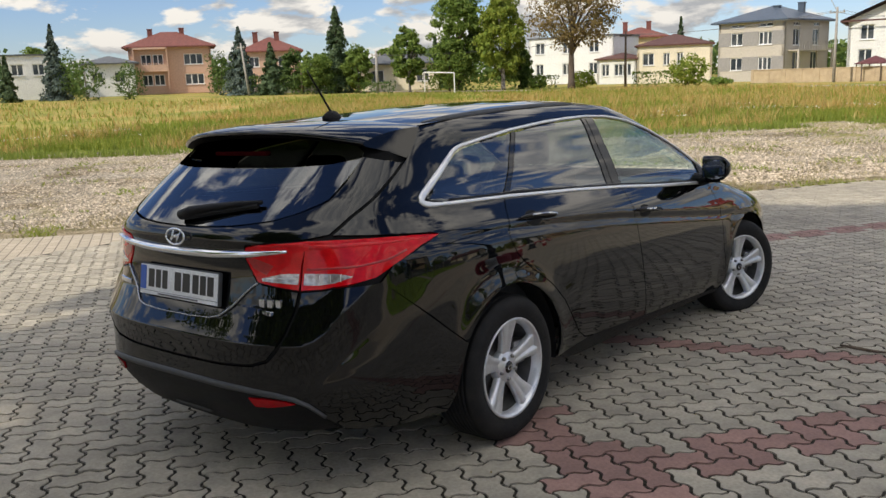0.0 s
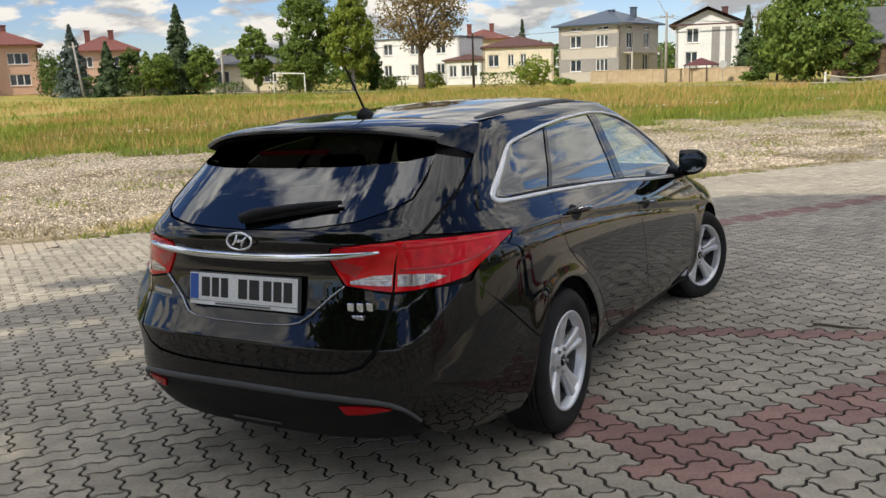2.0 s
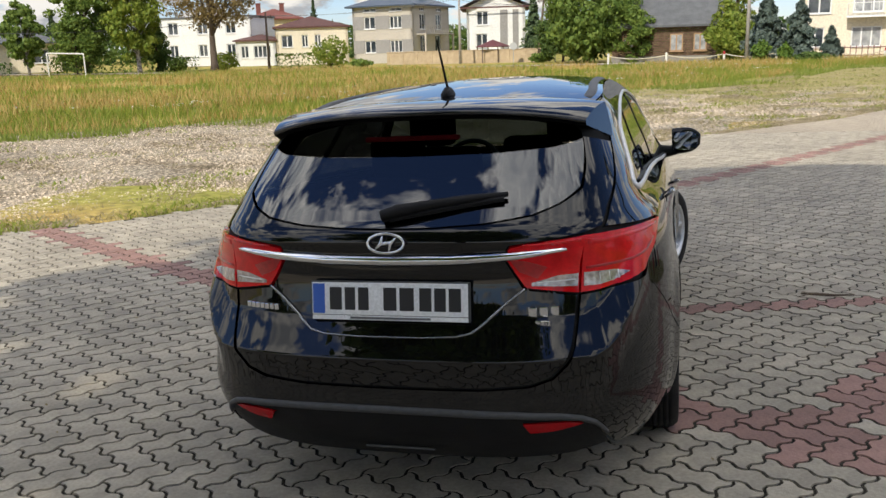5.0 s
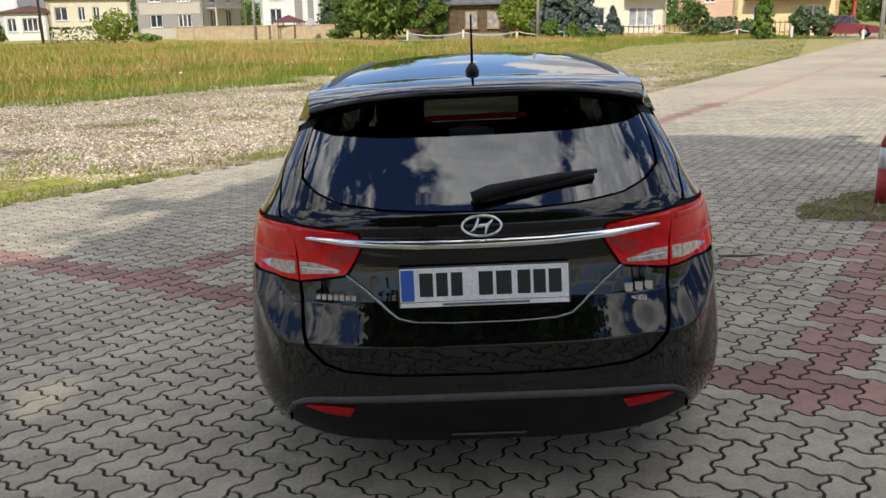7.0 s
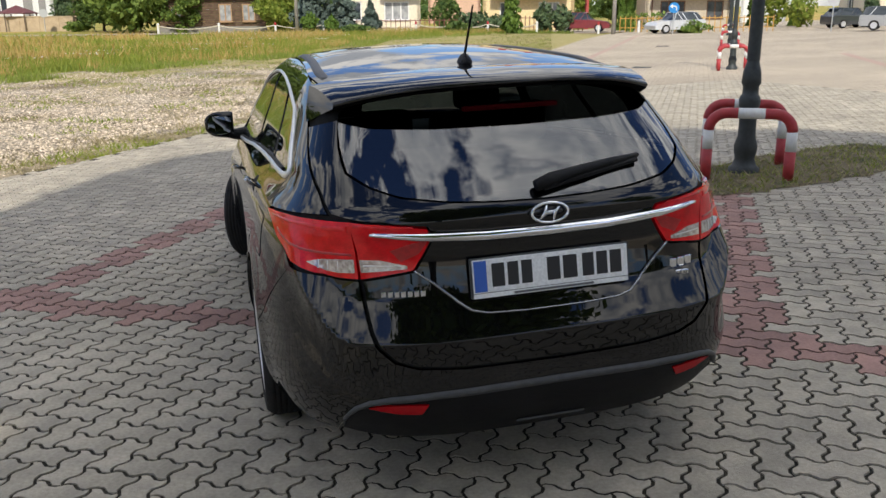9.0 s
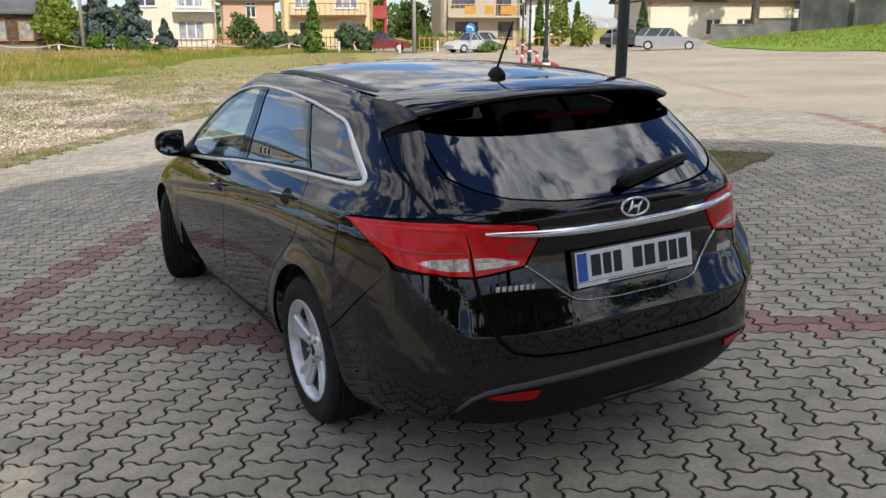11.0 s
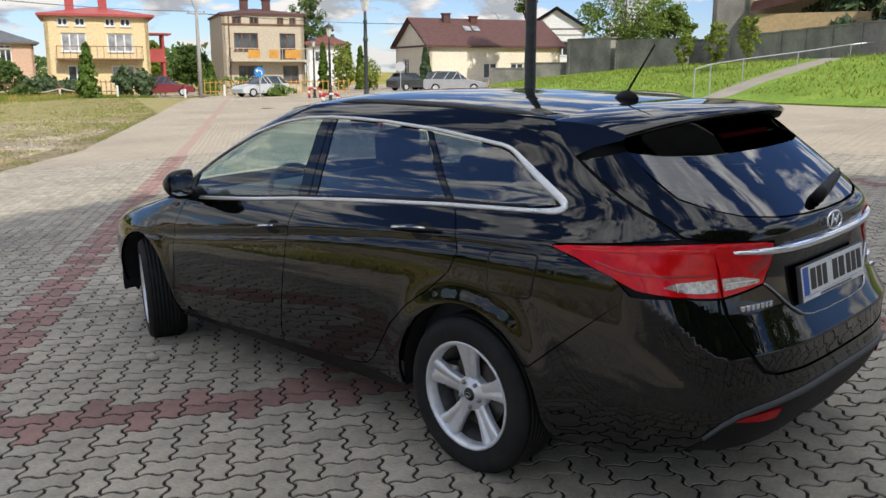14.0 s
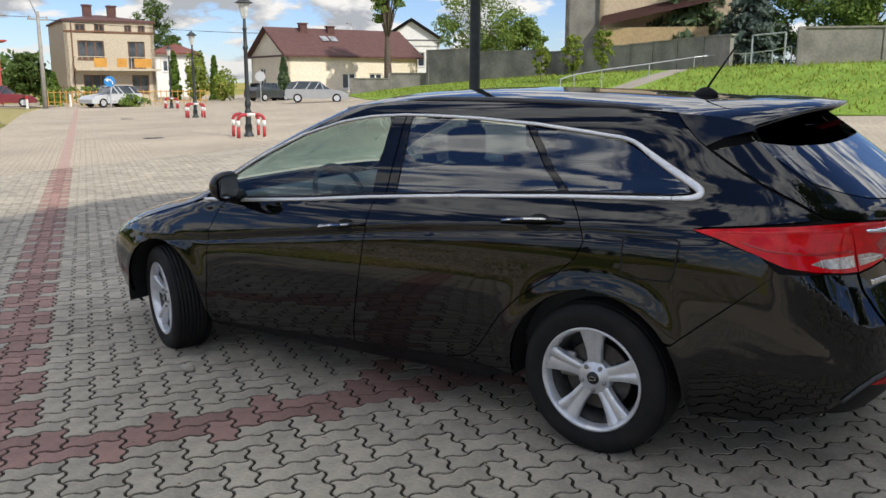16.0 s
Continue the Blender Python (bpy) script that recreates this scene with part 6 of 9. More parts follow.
REDTILE = material("red_tile", (0.21, 0.07, 0.055), 0.75, second=(0.15, 0.05, 0.04), scale=3, bump=0.4, bump_scale=10)
REDSHEET = material("red_sheet_roof", (0.42, 0.07, 0.06), 0.5, second=(0.35, 0.055, 0.05), scale=1.5)
MAROON_TILE = material("maroon_roof", (0.13, 0.035, 0.04), 0.7, second=(0.10, 0.03, 0.03), scale=2)
BROWNTILE = material("brown_tile", (0.115, 0.05, 0.042), 0.75, second=(0.085, 0.038, 0.033), scale=3, bump=0.4, bump_scale=10)
GREYROOF = material("grey_sheet_roof", (0.12, 0.125, 0.13), 0.55, second=(0.085, 0.09, 0.095), scale=1.5)
BLUEROOF = material("blue_grey_roof", (0.07, 0.095, 0.13), 0.4, second=(0.05, 0.07, 0.10), scale=2)
PVC = material("white_frame", (0.78, 0.78, 0.77), 0.4, second=(0.72, 0.72, 0.71), scale=5)
BROWNFRAME = material("brown_frame", (0.13, 0.06, 0.03), 0.5, second=(0.18, 0.09, 0.045), scale=5)
TANFRAME = material("tan_frame", (0.42, 0.27, 0.15), 0.7, second=(0.34, 0.21, 0.12), scale=5)
PANE = material("window_pane", (0.035, 0.045, 0.055), 0.08, second=(0.10, 0.11, 0.12), scale=0.6, spread=(0.45, 0.6))
CURTAIN = material("curtained_pane", (0.42, 0.43, 0.43), 0.15, second=(0.22, 0.23, 0.24), scale=2.0)
IRON = material("black_iron", (0.018, 0.02, 0.022), 0.5, second=(0.03, 0.032, 0.034), scale=20)
ORANGEPANEL = material("orange_panel", (0.60, 0.30, 0.05), 0.7, second=(0.5, 0.24, 0.04), scale=2)
YELLOWFENCE = material("yellow_fence_paint", (0.55, 0.31, 0.06), 0.6, second=(0.46, 0.25, 0.05), scale=6)
SANDWALL = material("sandstone_wall", (0.50, 0.39, 0.26), 0.9, second=(0.42, 0.32, 0.21), scale=2, bump=0.3)
GALV = material("galvanised_steel", (0.52, 0.54, 0.55), 0.45, 0.6, second=(0.44, 0.46, 0.47), scale=8)
POLEGREY = material("concrete_pole", (0.36, 0.34, 0.31), 0.9, second=(0.28, 0.26, 0.24), scale=3)
WOODPOLE = material("wooden_pole", (0.16, 0.12, 0.085), 0.9, second=(0.10, 0.075, 0.055), scale=4)
WHITEPAINT = material("white_paint", (0.75, 0.75, 0.73), 0.45, second=(0.66, 0.65, 0.62), scale=18)
REDPAINT = material("red_paint", (0.42, 0.035, 0.04), 0.45, second=(0.34, 0.03, 0.035), scale=18)
GREENIRON = material("dark_green_iron", (0.02, 0.026, 0.027), 0.5, second=(0.035, 0.042, 0.043), scale=16, bump=0.15)
SIGNBLUE = material("sign_blue", (0.02, 0.22, 0.55), 0.4)
SIGNGREY = material("sign_back", (0.45, 0.46, 0.47), 0.5)
ROPE = material("pale_rope", (0.55, 0.50, 0.40), 0.9)
LAMPGLASS = material("lantern_glass", (0.62, 0.64, 0.62), 0.15, second=(0.5, 0.52, 0.5), scale=10)


def wall_mesh(length, z0, z1, openings, thick=0.3):
    """A wall in the xz plane with holes: openings as (x0, z0, x1, z1)."""
    bm = bmesh.new()
    xs = sorted({0.0, length, *[v for o in openings for v in (o[0], o[2])]})
    zs = sorted({z0, z1, *[v for o in openings for v in (o[1], o[3])]})
    for a, b in zip(xs, xs[1:]):
        for c, d in zip(zs, zs[1:]):
            mx, mz = (a + b) / 2, (c + d) / 2
            if any(o[0] < mx < o[2] and o[1] < mz < o[3] for o in openings):
                continue
            for y, rev in ((0.0, False), (thick, True)):
                q = [bm.verts.new(p) for p in ((a, y, c), (b, y, c), (b, y, d), (a, y, d))]
                bm.faces.new(q[::-1] if rev else q)
    for o in openings:
        for (xa, za), (xb, zb) in (((o[0], o[1]), (o[2], o[1])), ((o[2], o[1]), (o[2], o[3])), ((o[2], o[3]), (o[0], o[3])), ((o[0], o[3]), (o[0], o[1]))):
            bm.faces.new([bm.verts.new(p) for p in ((xa, 0, za), (xb, 0, zb), (xb, thick, zb), (xa, thick, za))])
    for xa in (0.0, length):
        bm.faces.new([bm.verts.new(p) for p in ((xa, 0, z0), (xa, thick, z0), (xa, thick, z1), (xa, 0, z1))])
    bm.faces.new([bm.verts.new(p) for p in ((0, 0, z1), (length, 0, z1), (length, thick, z1), (0, thick, z1))])
    return bm


def window(parent, m, o, frame_mat=PVC, pane_mat=PANE, bars=1, sill=True):
    """A window in an opening: frame, panes, sill; m carries wall space into house space."""
    x0, z0, x1, z1 = o
    t, d = 0.10, 0.10
    cuts = [x0 + (x1 - x0) * k / (bars + 1) for k in range(bars + 2)]
    holes = [(a - x0 + (t if i == 0 else 0.06), z0 + t, b - x0 - (t if i == bars else 0.06), z1 - t) for i, (a, b) in enumerate(zip(cuts, cuts[1:]))]
    bm = wall_mesh(x1 - x0, z0, z1, holes, 0.07)
    bmesh.ops.remove_doubles(bm, verts=bm.verts, dist=0.001)
    bmesh.ops.transform(bm, matrix=m @ Matrix.Translation((x0, d, 0)), verts=bm.verts)
    w = part("window", bm, frame_mat, parent)
    for k in range(bars + 1):
        a, b = x0 + (x1 - x0) * k / (bars + 1), x0 + (x1 - x0) * (k + 1) / (bars + 1)
        bm = bmesh.new()
        box(bm, a + 0.04, d + 0.03, z0 + t, b - 0.04, d + 0.04, z1 - t, m)
        part("pane", bm, pane_mat, w)
    if sill:
        bm = bmesh.new()
        box(bm, x0 - 0.06, -0.10, z0 - 0.06, x1 + 0.06, 0.08, z0, m)
        part("sill", bm, frame_mat, w)


def hip_roof(bm, w, d, z, rise, over, ridge_along_x=True, gable=False):
    a, b, c, e = -over, w + over, -over, d + over
    if ridge_along_x:
        ins = 0 if gable else min((e - c) / 2, (b - a) / 2 - 0.2)
        r0, r1 = (a + ins, (c + e) / 2), (b - ins, (c + e) / 2)
    else:
        ins = 0 if gable else min((b - a) / 2, (e - c) / 2 - 0.2)
        r0, r1 = ((a + b) / 2, c + ins), ((a + b) / 2, e - ins)
    th = 0.18
    for dz in (0, -th):
        P = [bm.verts.new((x, y, z + dz)) for x, y in ((a, c), (b, c), (b, e), (a, e))]
        Q = [bm.verts.new((x, y, z + rise + dz)) for x, y in (r0, r1)]
        if ridge_along_x:
            fs = [(P[0], P[1], Q[1], Q[0]), (P[2], P[3], Q[0], Q[1])] + ([] if gable else [(P[1], P[2], Q[1]), (P[3], P[0], Q[0])])
        else:
            fs = [(P[1], P[2], Q[1], Q[0]), (P[3], P[0], Q[0], Q[1])] + ([] if gable else [(P[0], P[1], Q[0]), (P[2], P[3], Q[1])])
        for f in fs:
            bm.faces.new(f if dz == 0 else f[::-1])
        if dz == 0:
            top = P, Q
        else:
            for i in range(4):
                j = (i + 1) % 4
                bm.faces.new((top[0][i], P[i], P[j], top[0][j]))


def house(x, y, toward, w, d, eave, wall_mat, roof_mat, label, front=(), right=(), left=(), rise=2.0, over=0.6, ridge_x=True, gable=False, chimneys=(), frame_mat=PVC, pane_mat=PANE, base=None, name="house"):
    """toward: the unit direction along the front, seen from outside left to right."""
    h = new(name)
    tagged(h, label, "house")
    z0 = (H(x, y) if base is None else base) - 0.1
    h.matrix_world = Matrix.Translation((x, y, z0)) @ Matrix.Rotation(math.atan2(toward[1], toward[0]), 4, "Z")
    sides = ((Matrix.Identity(4), w, front), (Matrix.Translation((w, 0, 0)) @ Matrix.Rotation(radians(90), 4, "Z"), d, right), (Matrix.Translation((w, d, 0)) @ Matrix.Rotation(radians(180), 4, "Z"), w, ()), (Matrix.Translation((0, d, 0)) @ Matrix.Rotation(radians(-90), 4, "Z"), d, left))
    for m, length, ops in sides:
        bm = wall_mesh(length, 0, eave, [o[:4] for o in ops])
        bmesh.ops.transform(bm, matrix=m, verts=bm.verts)
        part("wall", bm, wall_mat, h)
        for o in ops:
            window(h, m, o[:4], frame_mat, o[5] if len(o) > 5 else pane_mat, o[4] if len(o) > 4 else 1)
    bm = bmesh.new()
    box(bm, 0.3, 0.3, eave - 0.25, w - 0.3, d - 0.3, eave - 0.05)
    box(bm, 0.3, 0.3, 0, w - 0.3, d - 0.3, 0.1)
    part("floor_slab", bm, DARK, h)
    if rise > 0:
        bm = bmesh.new()
        hip_roof(bm, w, d, eave, rise, over, ridge_x, gable)
        r = part("roof", bm, roof_mat, h)
        if gable:
            bm = bmesh.new()
            if ridge_x:
                k = rise * (d / 2) / (d / 2 + over)
                tri = [((xx, 0, eave), (xx, d, eave), (xx, d / 2, eave + k)) for xx in (0, w)]
            else:
                tri = [((0, yy, eave), (w, yy, eave), (w / 2, yy, eave + rise * (w / 2) / (w / 2 + over))) for yy in (0, d)]
            bm.free()
            for t3 in tri:
                bm = bmesh.new()
                bm.faces.new([bm.verts.new(p) for p in t3])
                part("gable", bm, wall_mat, h)
        for cx, cy, cz in chimneys:
            bm = bmesh.new()
            box(bm, cx - 0.35, cy - 0.25, eave, cx + 0.35, cy + 0.25, cz)
            box(bm, cx - 0.42, cy - 0.32, cz, cx + 0.42, cy + 0.32, cz + 0.12)
            part("chimney", bm, roof_mat, h)
    else:
        bm = bmesh.new()
        box(bm, -0.15, -0.15, eave, w + 0.15, d + 0.15, eave + 0.2)
        part("roof", bm, roof_mat, h)
    return h


def balcony(h, x0, x1, z, depth, slab_mat, rail_mat, panels=None):
    bm = bmesh.new()
    box(bm, x0, -depth, z - 0.16, x1, 0.05, z)
    b = part("balcony", bm, slab_mat, h)
    bm = bmesh.new()
    for k in np.linspace(x0 + 0.03, x1 - 0.03, max(3, int((x1 - x0) / 0.45))):
        box(bm, k - 0.018, -depth + 0.02, z, k + 0.018, -depth + 0.055, z + 0.95)
    box(bm, x0, -depth + 0.01, z + 0.93, x1, -depth + 0.07, z + 0.99)
    for xx in (x0, x1 - 0.05):
        box(bm, xx, -depth, z + 0.93, xx + 0.05, 0, z + 0.99)
    part("railing", bm, rail_mat, b)
    for a, c in (panels or ()):
        bm = bmesh.new()
        box(bm, a, -depth - 0.02, z + 0.12, c, -depth + 0.0, z + 0.85)
        part("panel", bm, ORANGEPANEL, b, "orange balcony panel")


def unit(a, b):
    d = math.hypot(b[0] - a[0], b[1] - a[1])
    return ((b[0] - a[0]) / d, (b[1] - a[1]) / d)


def win_row(z, h, *spans):
    return [(a, z, b, z + h, *rest) for a, b, *rest in spans]


# peach two-storey house, far side of the meadow
hA = house(-108.5, 64.2, unit((-107, 65.2), (-102, 72.5)), 11.2, 9, 6.6, PEACH, REDTILE, "peach two-storey house with a red hipped roof", front=win_row(1.2, 1.5, (1.6, 3.0), (3.2, 4.6), (7.4, 10.0, 2)) + win_row(4.0, 1.5, (1.6, 3.0), (3.2, 4.6), (7.4, 10.0, 2)), rise=2.2, over=0.8, chimneys=((3.0, 4, 9.1), (7.4, 4, 9.2)))
balcony(hA, 0.6, 5.2, 3.3, 0.9, PEACH, PEACH)
for xx in (0.6, 5.05):
    bm = bmesh.new()
    box(bm, xx, -0.9, 0.0, xx + 0.15, -0.01, 6.4)
    part("loggia_wall", bm, PEACH, hA)
bm = bmesh.new()
box(bm, 0.6, -0.9, 6.2, 5.2, -0.01, 6.45)
part("loggia_lintel", bm, PEACH, hA)
bm = bmesh.new()
box(bm, 0.7, -0.86, 3.3, 5.1, -0.80, 4.1)
part("loggia_parapet", bm, PEACH, hA)
# grey house with a blue-grey roof
hB = house(-38.5, 101.1, unit((-38.45, 101.05), (-30.2, 99.7)), 8.4, 11, 7.0, GREYBEIGE, BLUEROOF, "grey and beige three-storey house with a dark hipped roof", front=win_row(1.3, 1.5, (1.6, 3.2), (5.2, 6.9, 2)) + win_row(4.2, 1.5, (1.6, 3.2), (5.2, 6.9, 2)) + win_row(6.25, 0.45, (1.6, 3.4), (5.2, 7.0)), right=win_row(1.2, 2.1, (2.0, 4.0), (6.5, 8.2)) + win_row(4.0, 1.9, (2.0, 3.6), (6.8, 8.4)) + win_row(6.25, 0.45, (2.0, 3.4), (7.0, 8.6)), rise=1.9, over=0.7, chimneys=((5.0, 4.5, 8.7), (6.8, 7, 9.0)))
for z in (1.05, 3.95):
    for a, b in ((0.05, 1.6), (3.2, 5.2), (6.9, 8.35)):
        bm = bmesh.new()
        box(bm, a, -0.03, z + 0.2, b, -0.004, z + 1.8)
        part("render_band", bm, GREYBAND, hB, "grey rendered band between the windows")
bm = bmesh.new()
box(bm, 8.42, 1.0, 3.35, 9.7, 9.6, 3.5)
for k in np.linspace(1.1, 9.5, 14):
    box(bm, 9.62, k - 0.02, 3.5, 9.66, k + 0.02, 4.4)
box(bm, 9.6, 1.0, 4.38, 9.68, 9.6, 4.44)
for k in (1.1, 9.5):
    box(bm, 9.5, k - 0.12, 0, 9.7, k + 0.12, 3.4)
part("balcony", bm, GREYBEIGE, hB)
# white gabled house
hC = house(-23.4, 99.6, unit((-23.05, 99.65), (-16.9, 100.9)), 7.0, 11, 6.3, WHITEW, BROWNTILE, "white two-storey house with a brown gabled roof", front=win_row(1.6, 1.6, (1.1, 2.5)) + win_row(4.2, 1.6, (1.2, 2.6)), right=win_row(1.3, 1.9, (2.4, 4.4), (6.5, 8)) + win_row(4.0, 1.9, (2.4, 4.4), (6.5, 8)), rise=1.9, over=0.8, ridge_x=False, gable=True, chimneys=((5.4, 4, 8.2),))
for a, b in ((4.0, 4.9), (5.5, 6.2)):
    bm = bmesh.new()
    box(bm, a, -0.03, 0.4, b, -0.004, 5.9)
    part("render_band", bm, GREYBAND, hC, "grey rendered upright band")
# flat white houses and the cream one with a lean-to roof
house(-63.4, 97.1, unit((-63.4, 97.1), (-51.3, 98.4)), 12.2, 9, 6.0, WHITEW, GREYROOF, "white flat-roofed house behind a maple", front=win_row(1.2, 1.5, (1, 2.2), (5, 6.2), (8.8, 10)) + win_row(4.0, 1.5, (1, 2.4), (5, 6.4), (8.8, 10.2)), rise=0)
house(-52.3, 96.0, unit((-52.3, 96), (-47.5, 97.2)), 5.0, 7, 3.2, WHITEW, BROWNTILE, "low white house with a brown roof edge", front=win_row(1.0, 1.5, (0.6, 1.6), (2.2, 4.4, 3)), rise=0.7, over=0.3)
hJ = house(-47.3, 97.1, unit((-47.35, 97.1), (-39.2, 100.8)), 9.0, 9, 4.7, CREAM, BROWNTILE, "cream house with a brown lean-to roof", front=win_row(2.2, 1.5, (0.7, 2.1), (3.2, 4.0), (4.8, 5.6)), rise=1.4, over=0.3, ridge_x=False, gable=False)
house(-60.5, 116, unit((-60.2, 116.4), (-55.5, 118.7)), 7.5, 8, 6.4, YELLOW, REDTILE, "yellow house with a red roof, half hidden", front=win_row(4.2, 1.4, (1, 2.2), (4.8, 6.0)), rise=1.5, chimneys=((1.5, 3, 8.6), (5.0, 3, 8.6)))
house(-73.0, 74.2, unit((-72.6, 74.5), (-66.4, 80)), 9.6, 8, 3.3, CREAM, GREYROOF, "low cream bungalow with a grey hipped roof", front=win_row(1.0, 1.5, (1.2, 2.8), (6.8, 8.4)), rise=1.6)
house(-107, 46, unit((-106.1, 47.4), (-105, 49.7)), 5.5, 8, 5.4, WHITEW, GREYROOF, "white flat-roofed house at the edge of the meadow", front=win_row(3.0, 1.4, (1.0, 2.4), (3.4, 4.8)), rise=0)
house(-107, 56.5, unit((-106.8, 57.2), (-104.1, 61.8)), 6.5, 8, 4.4, WHITEW, GREYROOF, "white house with a shallow grey roof", front=win_row(1.8, 1.4, (1.0, 2.4), (3.8, 5.2)), rise=1.0)
house(-96, 74, unit((-95.1, 75), (-91.8, 78.9)), 8.0, 8, 5.6, PEACH, REDTILE, "pinkish house with a red roof behind spruces", front=win_row(3.4, 1.4, (1.0, 2.4), (5.0, 6.4)), rise=2.0, chimneys=((2, 3, 8.2), (5, 3, 8.2)))
# wooden cottage
cab = new("wooden_house")
tagged(cab, "old dark log cottage with a grey sheet roof", "house")
cab.matrix_world = Matrix.Translation((-4.6, 76.4, H(0, 76.4) - 0.15))
ops = [(0.9, 0.95, 1.9, 2.35), (5.0, 0.95, 6.1, 2.45), (7.0, 0.95, 8.1, 2.45)]
for z in np.arange(0.55, 3.2, 0.21):
    segs, x = [], 0.0
    for o in ops:
        if o[1] < z + 0.1 < o[3]:
            segs.append((x, o[0]))
            x = o[2]
    segs.append((x, 9.0))
    for a, b in segs:
        bm = bmesh.new()
        box(bm, a, 0, z, b, 0.2, z + 0.195, bevel=0.03)
        part("log", bm, LOG, cab)
for xx in (0.0, 8.8):
    for z in np.arange(0.55, 3.2, 0.21):
        bm = bmesh.new()
        box(bm, xx, 0.2, z + 0.05, xx + 0.2, 6.5, z + 0.245, bevel=0.03)
        part("log", bm, LOG, cab)
bm = bmesh.new()
box(bm, -0.05, -0.05, 0, 9.05, 6.5, 0.55)
part("plinth", bm, CONCRETE, cab, "grey stone plinth")
for o in ops:
    window(cab, Matrix.Translation((0, -0.12, 0)), o, TANFRAME, CURTAIN, 1)
bm = bmesh.new()
hip_roof(bm, 9.0, 6.5, 3.2, 2.9, 0.5, True, True)
part("roof", bm, GREYROOF, cab, "weathered grey sheet roof")
for xx in (0.1, 8.9):
    bm = bmesh.new()
    bm.faces.new([bm.verts.new(p) for p in ((xx, 0, 3.2), (xx, 6.5, 3.2), (xx, 3.25, 5.7))])
    part("gable", bm, LOG, cab)
bm = bmesh.new()
box(bm, 5.2, 2.9, 5.0, 5.9, 3.6, 6.6)
part("chimney", bm, CONCRETE, cab)
# cream house with balconies, yellow house, beige house
hY = house(10.6, 74.2, unit((12.4, 73.7), (17.5, 72.7)), 7.2, 10, 5.9, CREAM, GREYROOF, "cream two-storey house with a white balcony", front=win_row(0.9, 1.6, (0.6, 2.0), (4.0, 6.2, 2, CURTAIN)) + win_row(3.6, 1.7, (0.6, 2.4), (4.0, 6.2, 2, CURTAIN)) + win_row(5.2, 0.35, (3.9, 6.2)), rise=1.3, over=0.6)
balcony(hY, 3.6, 7.0, 3.35, 1.1, WHITEW, PVC)
hD = house(22.9, 71.1, unit((23, 71.0), (30.1, 68.2)), 8.0, 10, 6.5, YELLOW, REDSHEET, "yellow two-storey house with a red roof", front=win_row(0.9, 1.5, (1.5, 2.9), (4.9, 6.7, 2, CURTAIN)) + win_row(3.5, 1.5, (1.2, 3.1, 2, CURTAIN), (4.7, 6.7, 2, CURTAIN)) + win_row(5.55, 0.65, (1.0, 1.8), (2.3, 3.1), (4.6, 5.4), (5.8, 6.6)), rise=0.9, over=0.5, chimneys=((2.0, 3, 8.0), (4.6, 3, 8.2)))
balcony(hD, 0.8, 7.4, 2.95, 1.2, BROWNFRAME, BROWNFRAME)
bm = bmesh.new()
box(bm, 8.0, 1.0, 2.7, 9.4, 4, 2.85)
box(bm, 9.1, 1.1, 0, 9.3, 1.3, 5)
box(bm, 9.1, 3.6, 0, 9.3, 3.8, 5)
box(bm, 8.0, 0.8, 5.0, 9.9, 4.4, 5.12)
box(bm, 8.0, 1.0, 2.85, 9.3, 1.05, 3.8)
part("porch", bm, REDSHEET, hD, "red side porch with posts")
hE = house(36.1, 66.2, unit((36.1, 66.2), (42.2, 63.6)), 7.2, 9.5, 6.9, BEIGE, BROWNTILE, "beige house with a balcony and orange panels", front=win_row(0.9, 1.5, (1.3, 3.4, 2), (5.2, 6.6)) + win_row(3.7, 1.5, (1.0, 3.1, 2)) + [(5.0, 2.95, 6.4, 5.2, 1)] + win_row(5.95, 0.6, (0.9, 1.7), (2.4, 3.2), (4.8, 5.4), (5.9, 6.5)), rise=0.7, over=0.15, chimneys=((2.4, 3, 8.2), (4.4, 3, 8.2)), frame_mat=BROWNFRAME)
bm = bmesh.new()
box(bm, 0.0, -0.04, 5.82, 7.2, -0.004, 6.0)
box(bm, 0.55, -0.10, 0.0, 0.65, -0.01, 6.6)
part("cornice", bm, BROWNFRAME, hE, "dark string course and rain pipe")
balcony(hE, 0.6, 7.4, 2.9, 1.3, BEIGE, BEIGE, ((2.0, 3.0), (3.8, 4.6), (5.2, 6.6)))
house(26.2, 103.5, unit((26.2, 103.5), (31.3, 102)), 6.5, 8, 5.1, PEACH, GREYROOF, "small brownish house further down the road", front=win_row(3.0, 1.3, (3.0, 4.2)) + win_row(4.4, 0.4, (3.0, 4.2)), rise=1.4, chimneys=((1.8, 3, 7.2),))
house(60, 87.7, unit((60, 87.7), (63.6, 85.1)), 5, 8, 5.2, WHITEW, REDTILE, "white house with a red roof in the distance", front=win_row(3, 1.3, (1, 2.2)), rise=1.2)
